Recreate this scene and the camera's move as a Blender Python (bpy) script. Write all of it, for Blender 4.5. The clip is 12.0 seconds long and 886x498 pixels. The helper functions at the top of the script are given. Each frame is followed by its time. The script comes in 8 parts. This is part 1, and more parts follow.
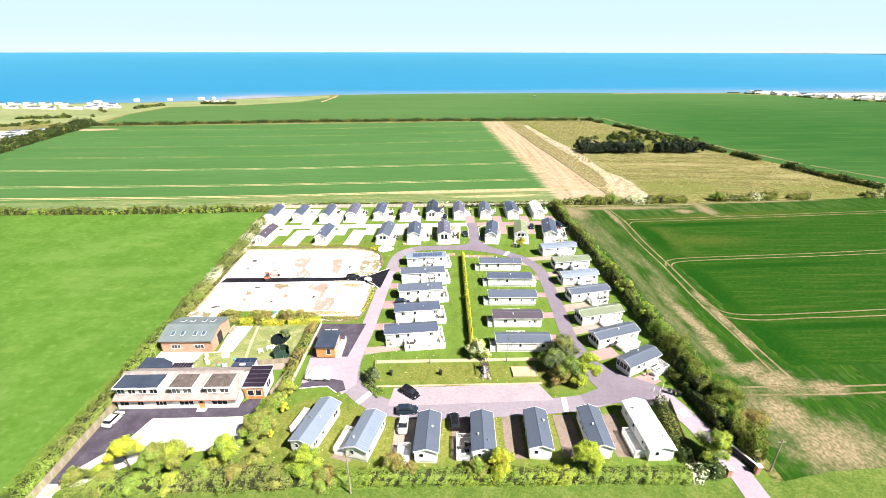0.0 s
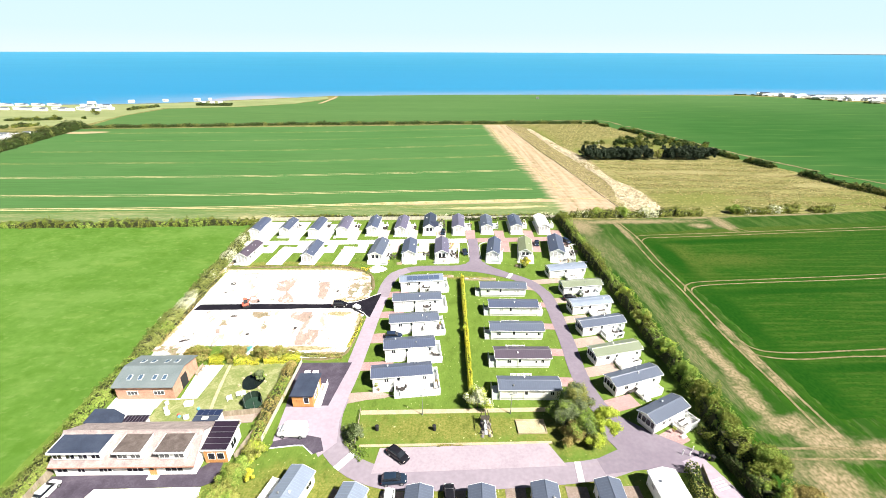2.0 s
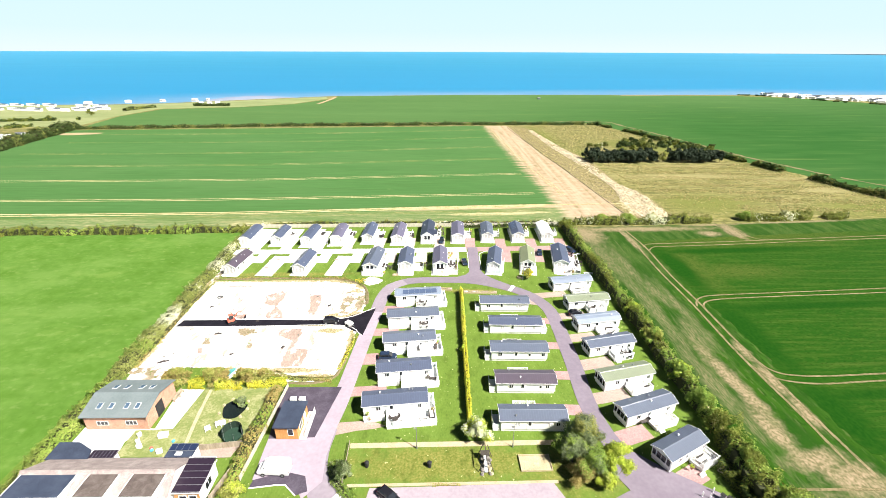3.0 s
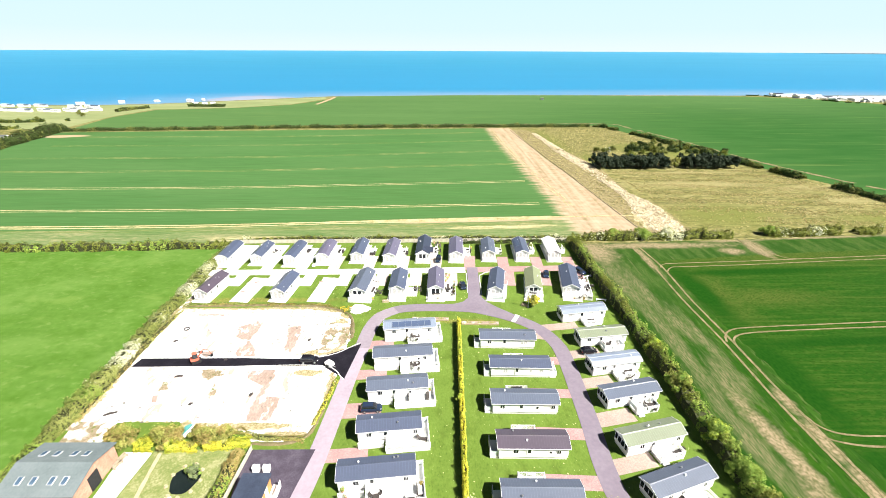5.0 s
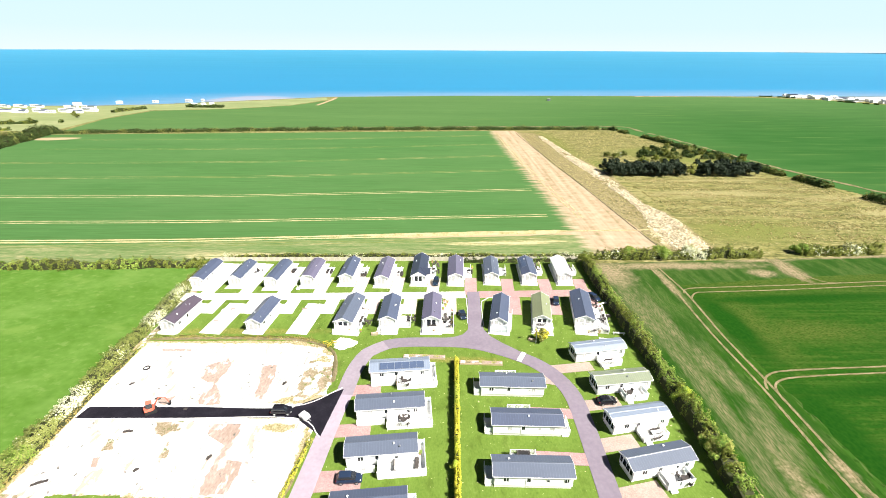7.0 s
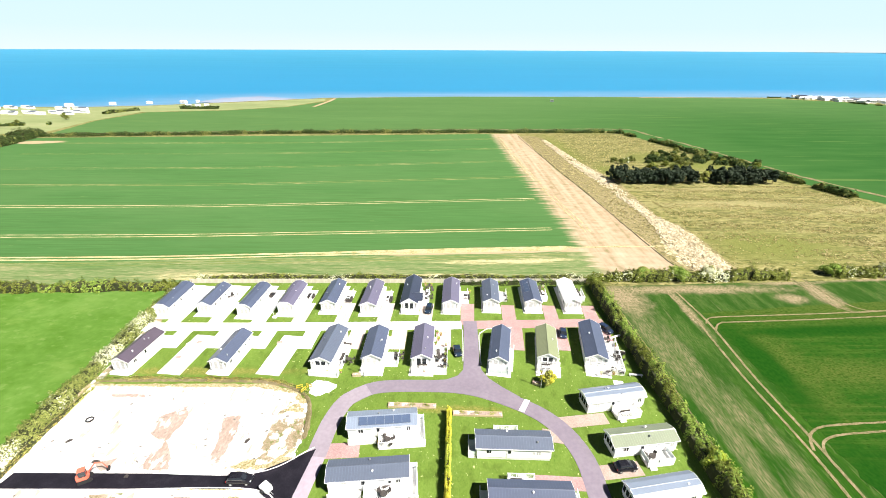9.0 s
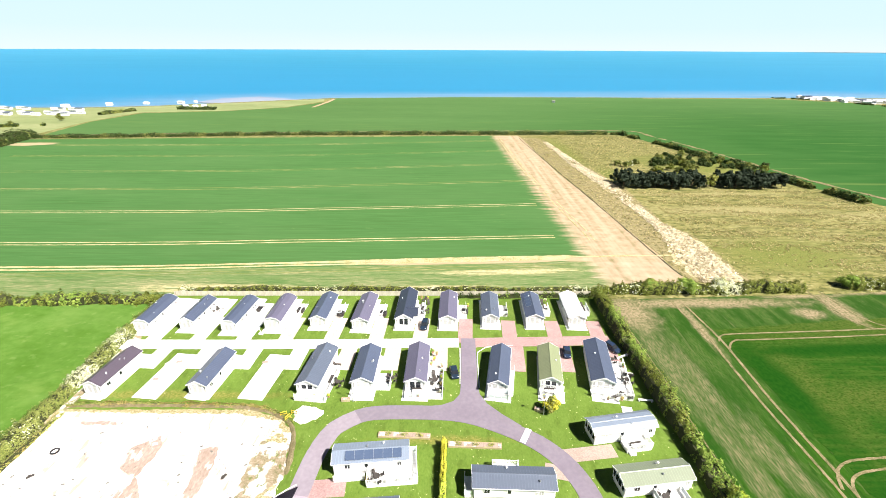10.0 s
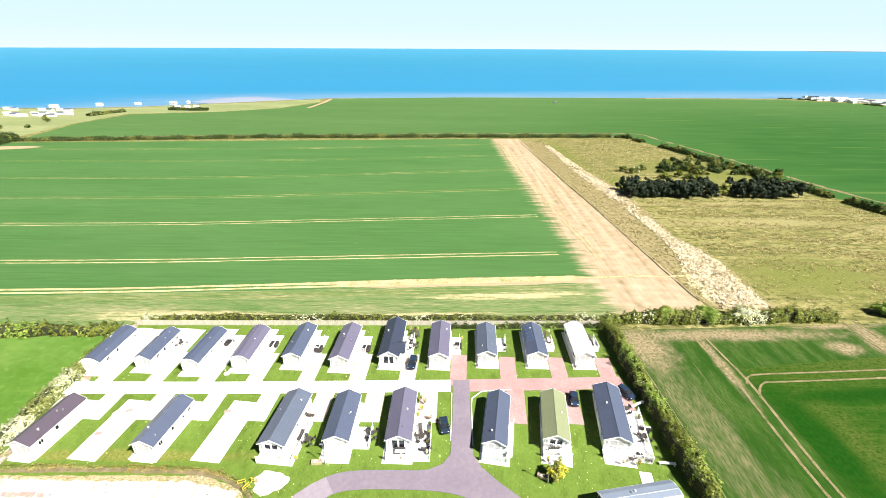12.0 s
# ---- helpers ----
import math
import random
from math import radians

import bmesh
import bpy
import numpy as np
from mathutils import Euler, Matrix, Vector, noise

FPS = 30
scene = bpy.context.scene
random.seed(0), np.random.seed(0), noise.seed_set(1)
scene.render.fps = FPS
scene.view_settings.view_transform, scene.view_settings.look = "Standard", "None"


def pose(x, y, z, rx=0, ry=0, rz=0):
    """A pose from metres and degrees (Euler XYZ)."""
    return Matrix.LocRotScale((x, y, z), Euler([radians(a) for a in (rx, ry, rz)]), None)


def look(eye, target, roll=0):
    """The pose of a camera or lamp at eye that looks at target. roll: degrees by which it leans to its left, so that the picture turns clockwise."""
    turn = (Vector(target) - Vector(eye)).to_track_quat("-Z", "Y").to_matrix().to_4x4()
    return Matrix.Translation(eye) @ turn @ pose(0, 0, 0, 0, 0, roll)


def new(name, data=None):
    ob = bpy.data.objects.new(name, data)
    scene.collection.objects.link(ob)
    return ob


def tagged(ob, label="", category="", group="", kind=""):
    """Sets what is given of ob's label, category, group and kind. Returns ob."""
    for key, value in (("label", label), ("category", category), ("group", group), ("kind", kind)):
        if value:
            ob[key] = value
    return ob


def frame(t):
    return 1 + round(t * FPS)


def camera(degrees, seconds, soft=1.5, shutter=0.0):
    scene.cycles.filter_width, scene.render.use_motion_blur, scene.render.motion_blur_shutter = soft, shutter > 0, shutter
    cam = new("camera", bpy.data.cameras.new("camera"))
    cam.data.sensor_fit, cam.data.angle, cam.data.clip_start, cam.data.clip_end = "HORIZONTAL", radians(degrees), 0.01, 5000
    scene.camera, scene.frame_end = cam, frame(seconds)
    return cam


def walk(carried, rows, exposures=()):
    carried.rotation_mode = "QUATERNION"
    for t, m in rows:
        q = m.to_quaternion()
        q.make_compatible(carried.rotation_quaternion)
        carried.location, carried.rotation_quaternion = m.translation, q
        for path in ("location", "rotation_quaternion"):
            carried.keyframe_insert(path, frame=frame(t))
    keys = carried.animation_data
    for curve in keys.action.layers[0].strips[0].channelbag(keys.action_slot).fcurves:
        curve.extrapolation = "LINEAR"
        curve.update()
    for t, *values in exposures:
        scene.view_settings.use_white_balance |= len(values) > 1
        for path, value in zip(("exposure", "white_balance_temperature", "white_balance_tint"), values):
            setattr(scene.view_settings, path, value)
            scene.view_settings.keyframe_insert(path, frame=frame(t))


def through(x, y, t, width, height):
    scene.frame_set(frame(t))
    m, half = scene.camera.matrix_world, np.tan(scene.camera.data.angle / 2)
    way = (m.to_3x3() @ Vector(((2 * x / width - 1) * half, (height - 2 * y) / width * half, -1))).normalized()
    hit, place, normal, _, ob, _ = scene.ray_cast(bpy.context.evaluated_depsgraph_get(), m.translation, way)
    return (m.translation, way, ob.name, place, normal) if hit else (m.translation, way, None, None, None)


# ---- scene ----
cam = camera(89.446, 12.0, soft=0.5)
PATH = [
    (0, (0.383, 2.302, 58.249), (2.283, 93.668, 17.645), 0.08),
    (0.5, (0.703, 5.429, 58.483), (2.540, 96.807, 17.903), 0.11),
    (1, (1.043, 8.704, 58.686), (2.806, 100.084, 18.107), 0.14),
    (1.5, (1.400, 12.102, 58.858), (3.082, 103.476, 18.264), 0.16),
    (2, (1.775, 15.597, 59.004), (3.383, 106.961, 18.382), 0.18),
    (2.5, (2.165, 19.169, 59.125), (3.709, 110.518, 18.468), 0.19),
    (3, (2.570, 22.798, 59.224), (4.041, 114.129, 18.526), 0.21),
    (5, (4.315, 37.543, 59.462), (5.365, 128.806, 18.597), 0.23),
    (5.5, (4.777, 41.221, 59.494), (5.507, 132.473, 18.596), 0.24),
    (6, (5.247, 44.876, 59.522), (5.666, 136.117, 18.596), 0.24),
    (6.5, (5.723, 48.501, 59.547), (5.924, 139.732, 18.598), 0.24),
    (7, (6.205, 52.092, 59.572), (6.224, 143.315, 18.606), 0.24),
    (9, (8.169, 66.083, 59.733), (7.777, 157.287, 18.723), 0.24),
    (9.5, (8.663, 69.499, 59.801), (8.152, 160.696, 18.779), 0.25),
    (10, (9.155, 72.892, 59.886), (8.535, 164.080, 18.844), 0.25),
    (10.5, (9.646, 76.272, 59.991), (8.953, 167.446, 18.919), 0.25),
    (11, (10.133, 79.650, 60.118), (9.404, 170.804, 19.003), 0.26),
    (11.5, (10.616, 83.037, 60.270), (9.896, 174.163, 19.093), 0.27),
    (12, (11.093, 86.449, 60.449), (10.392, 177.536, 19.188), 0.28),
]
walk(cam, [(t, look(eye, target, roll)) for t, eye, target, roll in PATH], [(0.0, 1.50), (12.0, 1.50)])

# ---- light ----
SUN = Vector((0.72, -0.51, 1.0)).normalized()
world = bpy.data.worlds.new("sky")
scene.world = world
world.use_nodes = True
wn = world.node_tree
sky = wn.nodes.new("ShaderNodeTexSky")
sky.sky_type, sky.sun_disc = "NISHITA", False
sky.sun_elevation, sky.sun_rotation = math.asin(SUN.z), math.atan2(SUN.x, SUN.y)
sky.air_density, sky.dust_density, sky.ozone_density = 0.20, 0.0, 1.0
tint = wn.nodes.new("ShaderNodeMix")
tint.data_type, tint.blend_type = "RGBA", "MULTIPLY"
tint.inputs[0].default_value = 1.0
tint.inputs[7].default_value = (1.15, 1.05, 0.88, 1)
wn.links.new(sky.outputs[0], tint.inputs[6])
wn.links.new(tint.outputs[2], wn.nodes["Background"].inputs[0])
wn.nodes["Background"].inputs[1].default_value = 0.055
lamp = bpy.data.lights.new("sun", "SUN")
lamp.energy, lamp.angle, lamp.color = 5.0, radians(0.5), (1.0, 0.955, 0.885)
new("sun", lamp).matrix_world = look(SUN * 100, (0, 0, 0))


# ---- materials ----
def mat(name, colours, scale=0.5, rough=0.85, bump=0.0, bump_scale=None, stretch=(1, 1, 1), spec=0.3, metal=0.0,
        island=0.0, per_object=0.0, contrast=0.35, fine=0.35, turn=0.0):
    """Procedural surface: the colours run over a coarse noise mixed with a fine one."""
    m = bpy.data.materials.new(name)
    m.use_nodes = True
    n, link = m.node_tree.nodes, m.node_tree.links.new
    bsdf = n["Principled BSDF"]
    bsdf.inputs["Roughness"].default_value = rough
    bsdf.inputs["Specular IOR Level"].default_value = spec
    bsdf.inputs["Metallic"].default_value = metal
    tc, mp = n.new("ShaderNodeTexCoord"), n.new("ShaderNodeMapping")
    mp.inputs["Scale"].default_value = stretch
    mp.inputs["Rotation"].default_value = (0, 0, radians(turn))
    link(tc.outputs["Object"], mp.inputs["Vector"])
    coarse, small = n.new("ShaderNodeTexNoise"), n.new("ShaderNodeTexNoise")
    coarse.inputs["Scale"].default_value, coarse.inputs["Detail"].default_value = scale, 6
    coarse.inputs["Roughness"].default_value = 0.6
    small.inputs["Scale"].default_value, small.inputs["Detail"].default_value = scale * 11, 4
    link(mp.outputs[0], coarse.inputs["Vector"])
    link(mp.outputs[0], small.inputs["Vector"])
    mix = n.new("ShaderNodeMix")
    mix.inputs["Factor"].default_value = fine
    link(coarse.outputs["Fac"], mix.inputs["A"])
    link(small.outputs["Fac"], mix.inputs["B"])
    value = mix.outputs[0]
    if island or per_object:
        src = n.new("ShaderNodeNewGeometry").outputs["Random Per Island"] if island else n.new("ShaderNodeObjectInfo").outputs["Random"]
        add = n.new("ShaderNodeMath")
        add.operation = "MULTIPLY_ADD"
        link(src, add.inputs[0])
        add.inputs[1].default_value = island or per_object
        link(value, add.inputs[2])
        sub = n.new("ShaderNodeMath")
        sub.operation = "SUBTRACT"
        link(add.outputs[0], sub.inputs[0])
        sub.inputs[1].default_value = (island or per_object) / 2
        value = sub.outputs[0]
    ramp = n.new("ShaderNodeValToRGB")
    k = len(colours)
    while len(ramp.color_ramp.elements) < k:
        ramp.color_ramp.elements.new(0.5)
    for i, c in enumerate(colours):
        e = ramp.color_ramp.elements[i]
        e.position = 0.5 + contrast * (i / max(k - 1, 1) - 0.5) if k > 1 else 0.5
        e.color = (*c, 1)
    link(value, ramp.inputs[0])
    link(ramp.outputs[0], bsdf.inputs["Base Color"])
    if bump:
        bn, b = n.new("ShaderNodeTexNoise"), n.new("ShaderNodeBump")
        bn.inputs["Scale"].default_value, bn.inputs["Detail"].default_value = bump_scale or scale * 20, 3
        b.inputs["Strength"].default_value, b.inputs["Distance"].default_value = bump, 0.05
        link(tc.outputs["Object"], bn.inputs["Vector"])
        link(bn.outputs["Fac"], b.inputs["Height"])
        link(b.outputs[0], bsdf.inputs["Normal"])
    return m


def banded(m, axis, per_metre, depth):
    """Adds shallow parallel grooves along an axis to a material's relief."""
    n, link = m.node_tree.nodes, m.node_tree.links.new
    tc, wave, b = n.new("ShaderNodeTexCoord"), n.new("ShaderNodeTexWave"), n.new("ShaderNodeBump")
    wave.bands_direction, wave.wave_profile = axis, "SAW"
    wave.inputs["Scale"].default_value = per_metre * 0.314
    b.inputs["Strength"].default_value, b.inputs["Distance"].default_value = depth, 0.02
    link(tc.outputs["Object"], wave.inputs["Vector"])
    link(wave.outputs["Fac"], b.inputs["Height"])
    link(b.outputs[0], n["Principled BSDF"].inputs["Normal"])
    return m


def leafy(name, colours, island=0.34, through=0.16):
    """Leaves: light passes through a little."""
    m = mat(name, colours, 0.35, 0.7, spec=0.1, island=island, contrast=0.6)
    n, link = m.node_tree.nodes, m.node_tree.links.new
    tr, mx = n.new("ShaderNodeBsdfTranslucent"), n.new("ShaderNodeMixShader")
    link(n["Color Ramp"].outputs[0], tr.inputs["Color"])
    mx.inputs[0].default_value = through
    link(n["Principled BSDF"].outputs[0], mx.inputs[1])
    link(tr.outputs[0], mx.inputs[2])
    link(mx.outputs[0], n["Material Output"].inputs[0])
    return m


def stains(m, spots, colours, scale=0.3, amp=1.2, edge=0.12, stretch=(1, 1, 1)):
    """Lets another ground show in uneven patches: spots are centre, half sizes and turn of each."""
    n, link = m.node_tree.nodes, m.node_tree.links.new
    bsdf = n["Principled BSDF"]
    old = bsdf.inputs["Base Color"].links[0].from_socket
    tc, mp, noi = n.new("ShaderNodeTexCoord"), n.new("ShaderNodeMapping"), n.new("ShaderNodeTexNoise")
    mp.inputs["Scale"].default_value = stretch
    noi.inputs["Scale"].default_value, noi.inputs["Detail"].default_value, noi.inputs["Roughness"].default_value = scale, 8, 0.65
    link(tc.outputs["Object"], mp.inputs["Vector"])
    link(mp.outputs[0], noi.inputs["Vector"])
    total = None
    for cx, cy, rx, ry, turn in spots:
        q, d, s = n.new("ShaderNodeMapping"), n.new("ShaderNodeVectorMath"), n.new("ShaderNodeMath")
        q.vector_type = "TEXTURE"
        q.inputs["Location"].default_value, q.inputs["Rotation"].default_value, q.inputs["Scale"].default_value = (cx, cy, 0), (0, 0, turn), (rx, ry, 1000)
        d.operation, s.operation = "LENGTH", "SUBTRACT"
        link(tc.outputs["Object"], q.inputs["Vector"])
        link(q.outputs[0], d.inputs[0])
        s.inputs[0].default_value = 1.0
        link(d.outputs["Value"], s.inputs[1])
        if total is None:
            total = s.outputs[0]
        else:
            mx = n.new("ShaderNodeMath")
            mx.operation = "MAXIMUM"
            link(total, mx.inputs[0])
            link(s.outputs[0], mx.inputs[1])
            total = mx.outputs[0]
    mad, rng = n.new("ShaderNodeMath"), n.new("ShaderNodeMapRange")
    mad.operation = "MULTIPLY_ADD"
    link(noi.outputs["Fac"], mad.inputs[0])
    mad.inputs[1].default_value = amp * 2
    link(total, mad.inputs[2])
    rng.interpolation_type = "SMOOTHSTEP"
    rng.inputs["From Min"].default_value, rng.inputs["From Max"].default_value = amp - edge, amp + edge
    link(mad.outputs[0], rng.inputs["Value"])
    ramp = n.new("ShaderNodeValToRGB")
    ramp.color_ramp.elements[0].position, ramp.color_ramp.elements[1].position = 0.35, 0.65
    ramp.color_ramp.elements[0].color, ramp.color_ramp.elements[1].color = (*colours[0], 1), (*colours[1], 1)
    tex = n.new("ShaderNodeTexNoise")
    tex.inputs["Scale"].default_value, tex.inputs["Detail"].default_value = scale * 5, 5
    link(mp.outputs[0], tex.inputs["Vector"])
    link(tex.outputs["Fac"], ramp.inputs[0])
    mix = n.new("ShaderNodeMix")
    mix.data_type = "RGBA"
    link(rng.outputs[0], mix.inputs[0])
    link(old, mix.inputs[6])
    link(ramp.outputs[0], mix.inputs[7])
    link(mix.outputs[2], bsdf.inputs["Base Color"])
    return m


def flecks(m, colour, scale, stretch=(1, 1, 1), cut=0.62, soft=0.06, most=1.0, turn=0.0, seed=0.0):
    """Scatters small spots or streaks of another colour over a surface, where a noise passes a cut."""
    n, link = m.node_tree.nodes, m.node_tree.links.new
    bsdf = n["Principled BSDF"]
    old = bsdf.inputs["Base Color"].links[0].from_socket
    tc, mp, noi, rng, mix = (n.new("ShaderNode" + k) for k in ("TexCoord", "Mapping", "TexNoise", "MapRange", "Mix"))
    mp.inputs["Scale"].default_value, mp.inputs["Rotation"].default_value, mp.inputs["Location"].default_value = stretch, (0, 0, radians(turn)), (seed, seed * 0.7, 0)
    noi.inputs["Scale"].default_value, noi.inputs["Detail"].default_value, noi.inputs["Roughness"].default_value = scale, 4, 0.6
    rng.interpolation_type = "SMOOTHSTEP"
    rng.inputs["From Min"].default_value, rng.inputs["From Max"].default_value, rng.inputs["To Max"].default_value = cut - soft, cut + soft, most
    mix.data_type = "RGBA"
    mix.inputs[7].default_value = (*colour, 1)
    link(tc.outputs["Object"], mp.inputs["Vector"])
    link(mp.outputs[0], noi.inputs["Vector"])
    link(noi.outputs["Fac"], rng.inputs["Value"])
    link(rng.outputs[0], mix.inputs[0])
    link(old, mix.inputs[6])
    link(mix.outputs[2], bsdf.inputs["Base Color"])
    return m


LAWN = mat("lawn", [(0.0442, 0.0813, 0.0131), (0.0884, 0.1412, 0.0231), (0.1082, 0.1675, 0.0296), (0.1547, 0.1975, 0.0527)], 0.22, bump=0.5, bump_scale=7, stretch=(1.5, 0.8, 1), fine=0.55, contrast=0.5, spec=0.05)
stains(LAWN, [(4, 73, 15, 3.2, 0), (-22, 63, 4, 3, 0.3), (-20, 85, 3, 6, 0), (9, 128, 9, 0.9, 0), (-40, 138, 20, 1.0, 0), (-2, 58, 38, 7, 0), (24, 72, 8, 4, 0)], [(0.10, 0.125, 0.022), (0.19, 0.185, 0.05)], 0.6, 1.1, 0.5)
flecks(LAWN, (0.55, 0.54, 0.28), 1.9, (1, 0.8, 1), 0.69, 0.03, 0.9)
flecks(LAWN, (0.055, 0.085, 0.012), 0.5, (1, 0.5, 1), 0.60, 0.10, 0.45, 0, 8)
GRASS = mat("rough_grass", [(0.045, 0.085, 0.014), (0.085, 0.130, 0.024), (0.165, 0.185, 0.055)], 0.3, bump=0.7, bump_scale=4, fine=0.55, contrast=0.38, spec=0.05)
DRYGRASS = mat("dry_garden_grass", [(0.100, 0.140, 0.036), (0.180, 0.205, 0.075), (0.36, 0.335, 0.195)], 0.35, bump=0.6, bump_scale=5, fine=0.5, contrast=0.4, spec=0.05)
PASTURE = mat("pasture", [(0.0530, 0.1186, 0.0161), (0.0725, 0.1477, 0.0229), (0.0990, 0.1818, 0.0357)], 0.06, bump=0.35, bump_scale=2.5, stretch=(1.0, 1.1, 1), fine=0.5, contrast=0.5, spec=0.04)
flecks(PASTURE, (0.048, 0.115, 0.010), 0.16, (1, 1, 1), 0.57, 0.10, 0.5)
flecks(PASTURE, (0.13, 0.20, 0.045), 0.12, (0.8, 1.3, 1), 0.62, 0.10, 0.45, 12, 5)
flecks(PASTURE, (0.044, 0.100, 0.010), 1.1, (1, 1, 1), 0.66, 0.05, 0.45, 0, 3)
flecks(PASTURE, (0.125, 0.205, 0.050), 0.05, (0.8, 1.3, 1), 0.58, 0.10, 0.45, 20, 12)
flecks(PASTURE, (0.15, 0.215, 0.065), 0.5, (0.8, 1.2, 1), 0.62, 0.08, 0.35, 8, 22)
WHEAT = mat("young_wheat", [(0.0407, 0.1051, 0.0285), (0.0508, 0.1215, 0.0350), (0.0656, 0.1421, 0.0442)], 0.03, bump=0.5, bump_scale=2, stretch=(0.25, 2.2, 1), fine=0.5, contrast=0.42, turn=-3.5, spec=0.05)
flecks(WHEAT, (0.0396, 0.0900, 0.0221), 0.5, (0.05, 1.6, 1), 0.56, 0.06, 0.4, -3.7)
flecks(WHEAT, (0.20, 0.23, 0.10), 0.6, (0.22, 2.0, 1), 0.70, 0.05, 0.35, -3.7, 31)
flecks(WHEAT, (0.070, 0.137, 0.046), 0.012, (1, 2, 1), 0.52, 0.12, 0.4)
stains(WHEAT, [(-270, 372, 16, 5, 0.1), (28, 198, 46, 2.6, 0.07)], [(0.29, 0.22, 0.13), (0.37, 0.275, 0.18)], 0.5, 0.9, 0.2, (0.13, 0.9, 1))
def soil_side(m):
    """Lets bare soil take over from the crop east of a slanting line, with feathered edges along the drill rows."""
    n, link = m.node_tree.nodes, m.node_tree.links.new
    bsdf = n["Principled BSDF"]
    old = bsdf.inputs["Base Color"].links[0].from_socket
    tc, dot, mp, noi, mad, rng, mix = (n.new("ShaderNode" + k) for k in ("TexCoord", "VectorMath", "Mapping", "TexNoise", "Math", "MapRange", "Mix"))
    dot.operation, mad.operation = "DOT_PRODUCT", "MULTIPLY_ADD"
    dot.inputs[1].default_value = (1, 0.0497, 0)
    link(tc.outputs["Object"], dot.inputs[0])
    mp.inputs["Scale"].default_value = (0.10, 1.0, 1)
    noi.inputs["Scale"].default_value, noi.inputs["Detail"].default_value, noi.inputs["Roughness"].default_value = 0.42, 6, 0.62
    link(tc.outputs["Object"], mp.inputs["Vector"])
    link(mp.outputs[0], noi.inputs["Vector"])
    link(noi.outputs["Fac"], mad.inputs[0])
    mad.inputs[1].default_value = 22
    link(dot.outputs["Value"], mad.inputs[2])
    rng.interpolation_type = "SMOOTHSTEP"
    rng.inputs["From Min"].default_value, rng.inputs["From Max"].default_value = 71.0, 77.5
    link(mad.outputs[0], rng.inputs["Value"])
    streak, smap, speck, both, ramp = (n.new("ShaderNode" + k) for k in ("TexNoise", "Mapping", "TexNoise", "Mix", "ValToRGB"))
    smap.inputs["Scale"].default_value, smap.inputs["Rotation"].default_value = (1, 0.035, 1), (0, 0, radians(-3.8))
    streak.inputs["Scale"].default_value, streak.inputs["Detail"].default_value = 0.45, 5
    speck.inputs["Scale"].default_value, speck.inputs["Detail"].default_value = 0.35, 7
    link(tc.outputs["Object"], smap.inputs["Vector"])
    link(smap.outputs[0], streak.inputs["Vector"])
    link(tc.outputs["Object"], speck.inputs["Vector"])
    both.inputs["Factor"].default_value = 0.45
    link(streak.outputs["Fac"], both.inputs["A"])
    link(speck.outputs["Fac"], both.inputs["B"])
    e = ramp.color_ramp.elements
    e.new(0.5)
    e.new(0.5)
    for k, (p, c) in enumerate(((0.33, (0.180, 0.155, 0.075)), (0.42, (0.270, 0.205, 0.127)), (0.52, (0.335, 0.253, 0.168)), (0.66, (0.405, 0.315, 0.220)))):
        e[k].position, e[k].color = p, (*c, 1)
    link(both.outputs[0], ramp.inputs[0])
    mix.data_type = "RGBA"
    link(rng.outputs[0], mix.inputs[0])
    link(old, mix.inputs[6])
    link(ramp.outputs[0], mix.inputs[7])
    link(mix.outputs[2], bsdf.inputs["Base Color"])
    return m


soil_side(WHEAT)
FARWHEAT = mat("far_wheat", [(0.050, 0.106, 0.031), (0.060, 0.122, 0.037), (0.073, 0.140, 0.046)], 0.02, stretch=(0.25, 1.6, 1), fine=0.45, contrast=0.45, spec=0.04)
stains(FARWHEAT, [(330, 330, 210, 230, 0.5), (560, 350, 300, 250, 0.3)], [(0.018, 0.072, 0.013), (0.028, 0.088, 0.018)], 0.012, 0.30, 0.8, (0.4, 1.5, 1))
flecks(FARWHEAT, (0.10, 0.15, 0.04), 0.25, (0.05, 1.2, 1), 0.63, 0.05, 0.5, -4)
BARE_SPOTS = [(60.8, 91, 1.5, 11, 0.06), (60.0, 79, 1.4, 5, 0.1), (62.5, 73, 4.2, 2.0, 0.1), (68.6, 92, 1.0, 4, 0), (68.7, 83, 0.9, 3.5, 0), (68.8, 101, 0.9, 3, 0), (66, 69.5, 4.5, 3.0, -0.3), (74, 67.5, 4.0, 1.6, 0), (61, 61, 4.0, 5, 0.1), (65, 54, 7, 5, 0.1),
              (55.4, 168.6, 4.4, 6.6, 0.2), (69.0, 162, 1.0, 8, 0), (74, 172.9, 24, 1.9, 0.03), (99.5, 168.5, 3.0, 2.2, 0), (109, 171, 2.6, 7, 0.0), (104, 177, 9, 1.0, 0.05), (135, 180, 24, 1.0, 0.07)]
PALE_SPOTS = [(55.5, 150, 2.2, 20, 0.04), (59.5, 143, 1.6, 12, 0.02), (61.5, 127, 2.0, 6, 0.05), (57.0, 118, 1.6, 16, 0.0), (61.5, 108, 2.2, 5, 0.0), (56.5, 92, 1.6, 14, 0.03), (64.0, 116, 1.0, 12, 0.0)]
THIN = mat("thin_crop", [(0.0149, 0.0553, 0.0032), (0.0195, 0.0641, 0.0042), (0.0281, 0.0754, 0.0065)], 0.45, bump=0.5, bump_scale=2.2, stretch=(1.2, 0.5, 1), fine=0.5, contrast=0.5, spec=0.04)
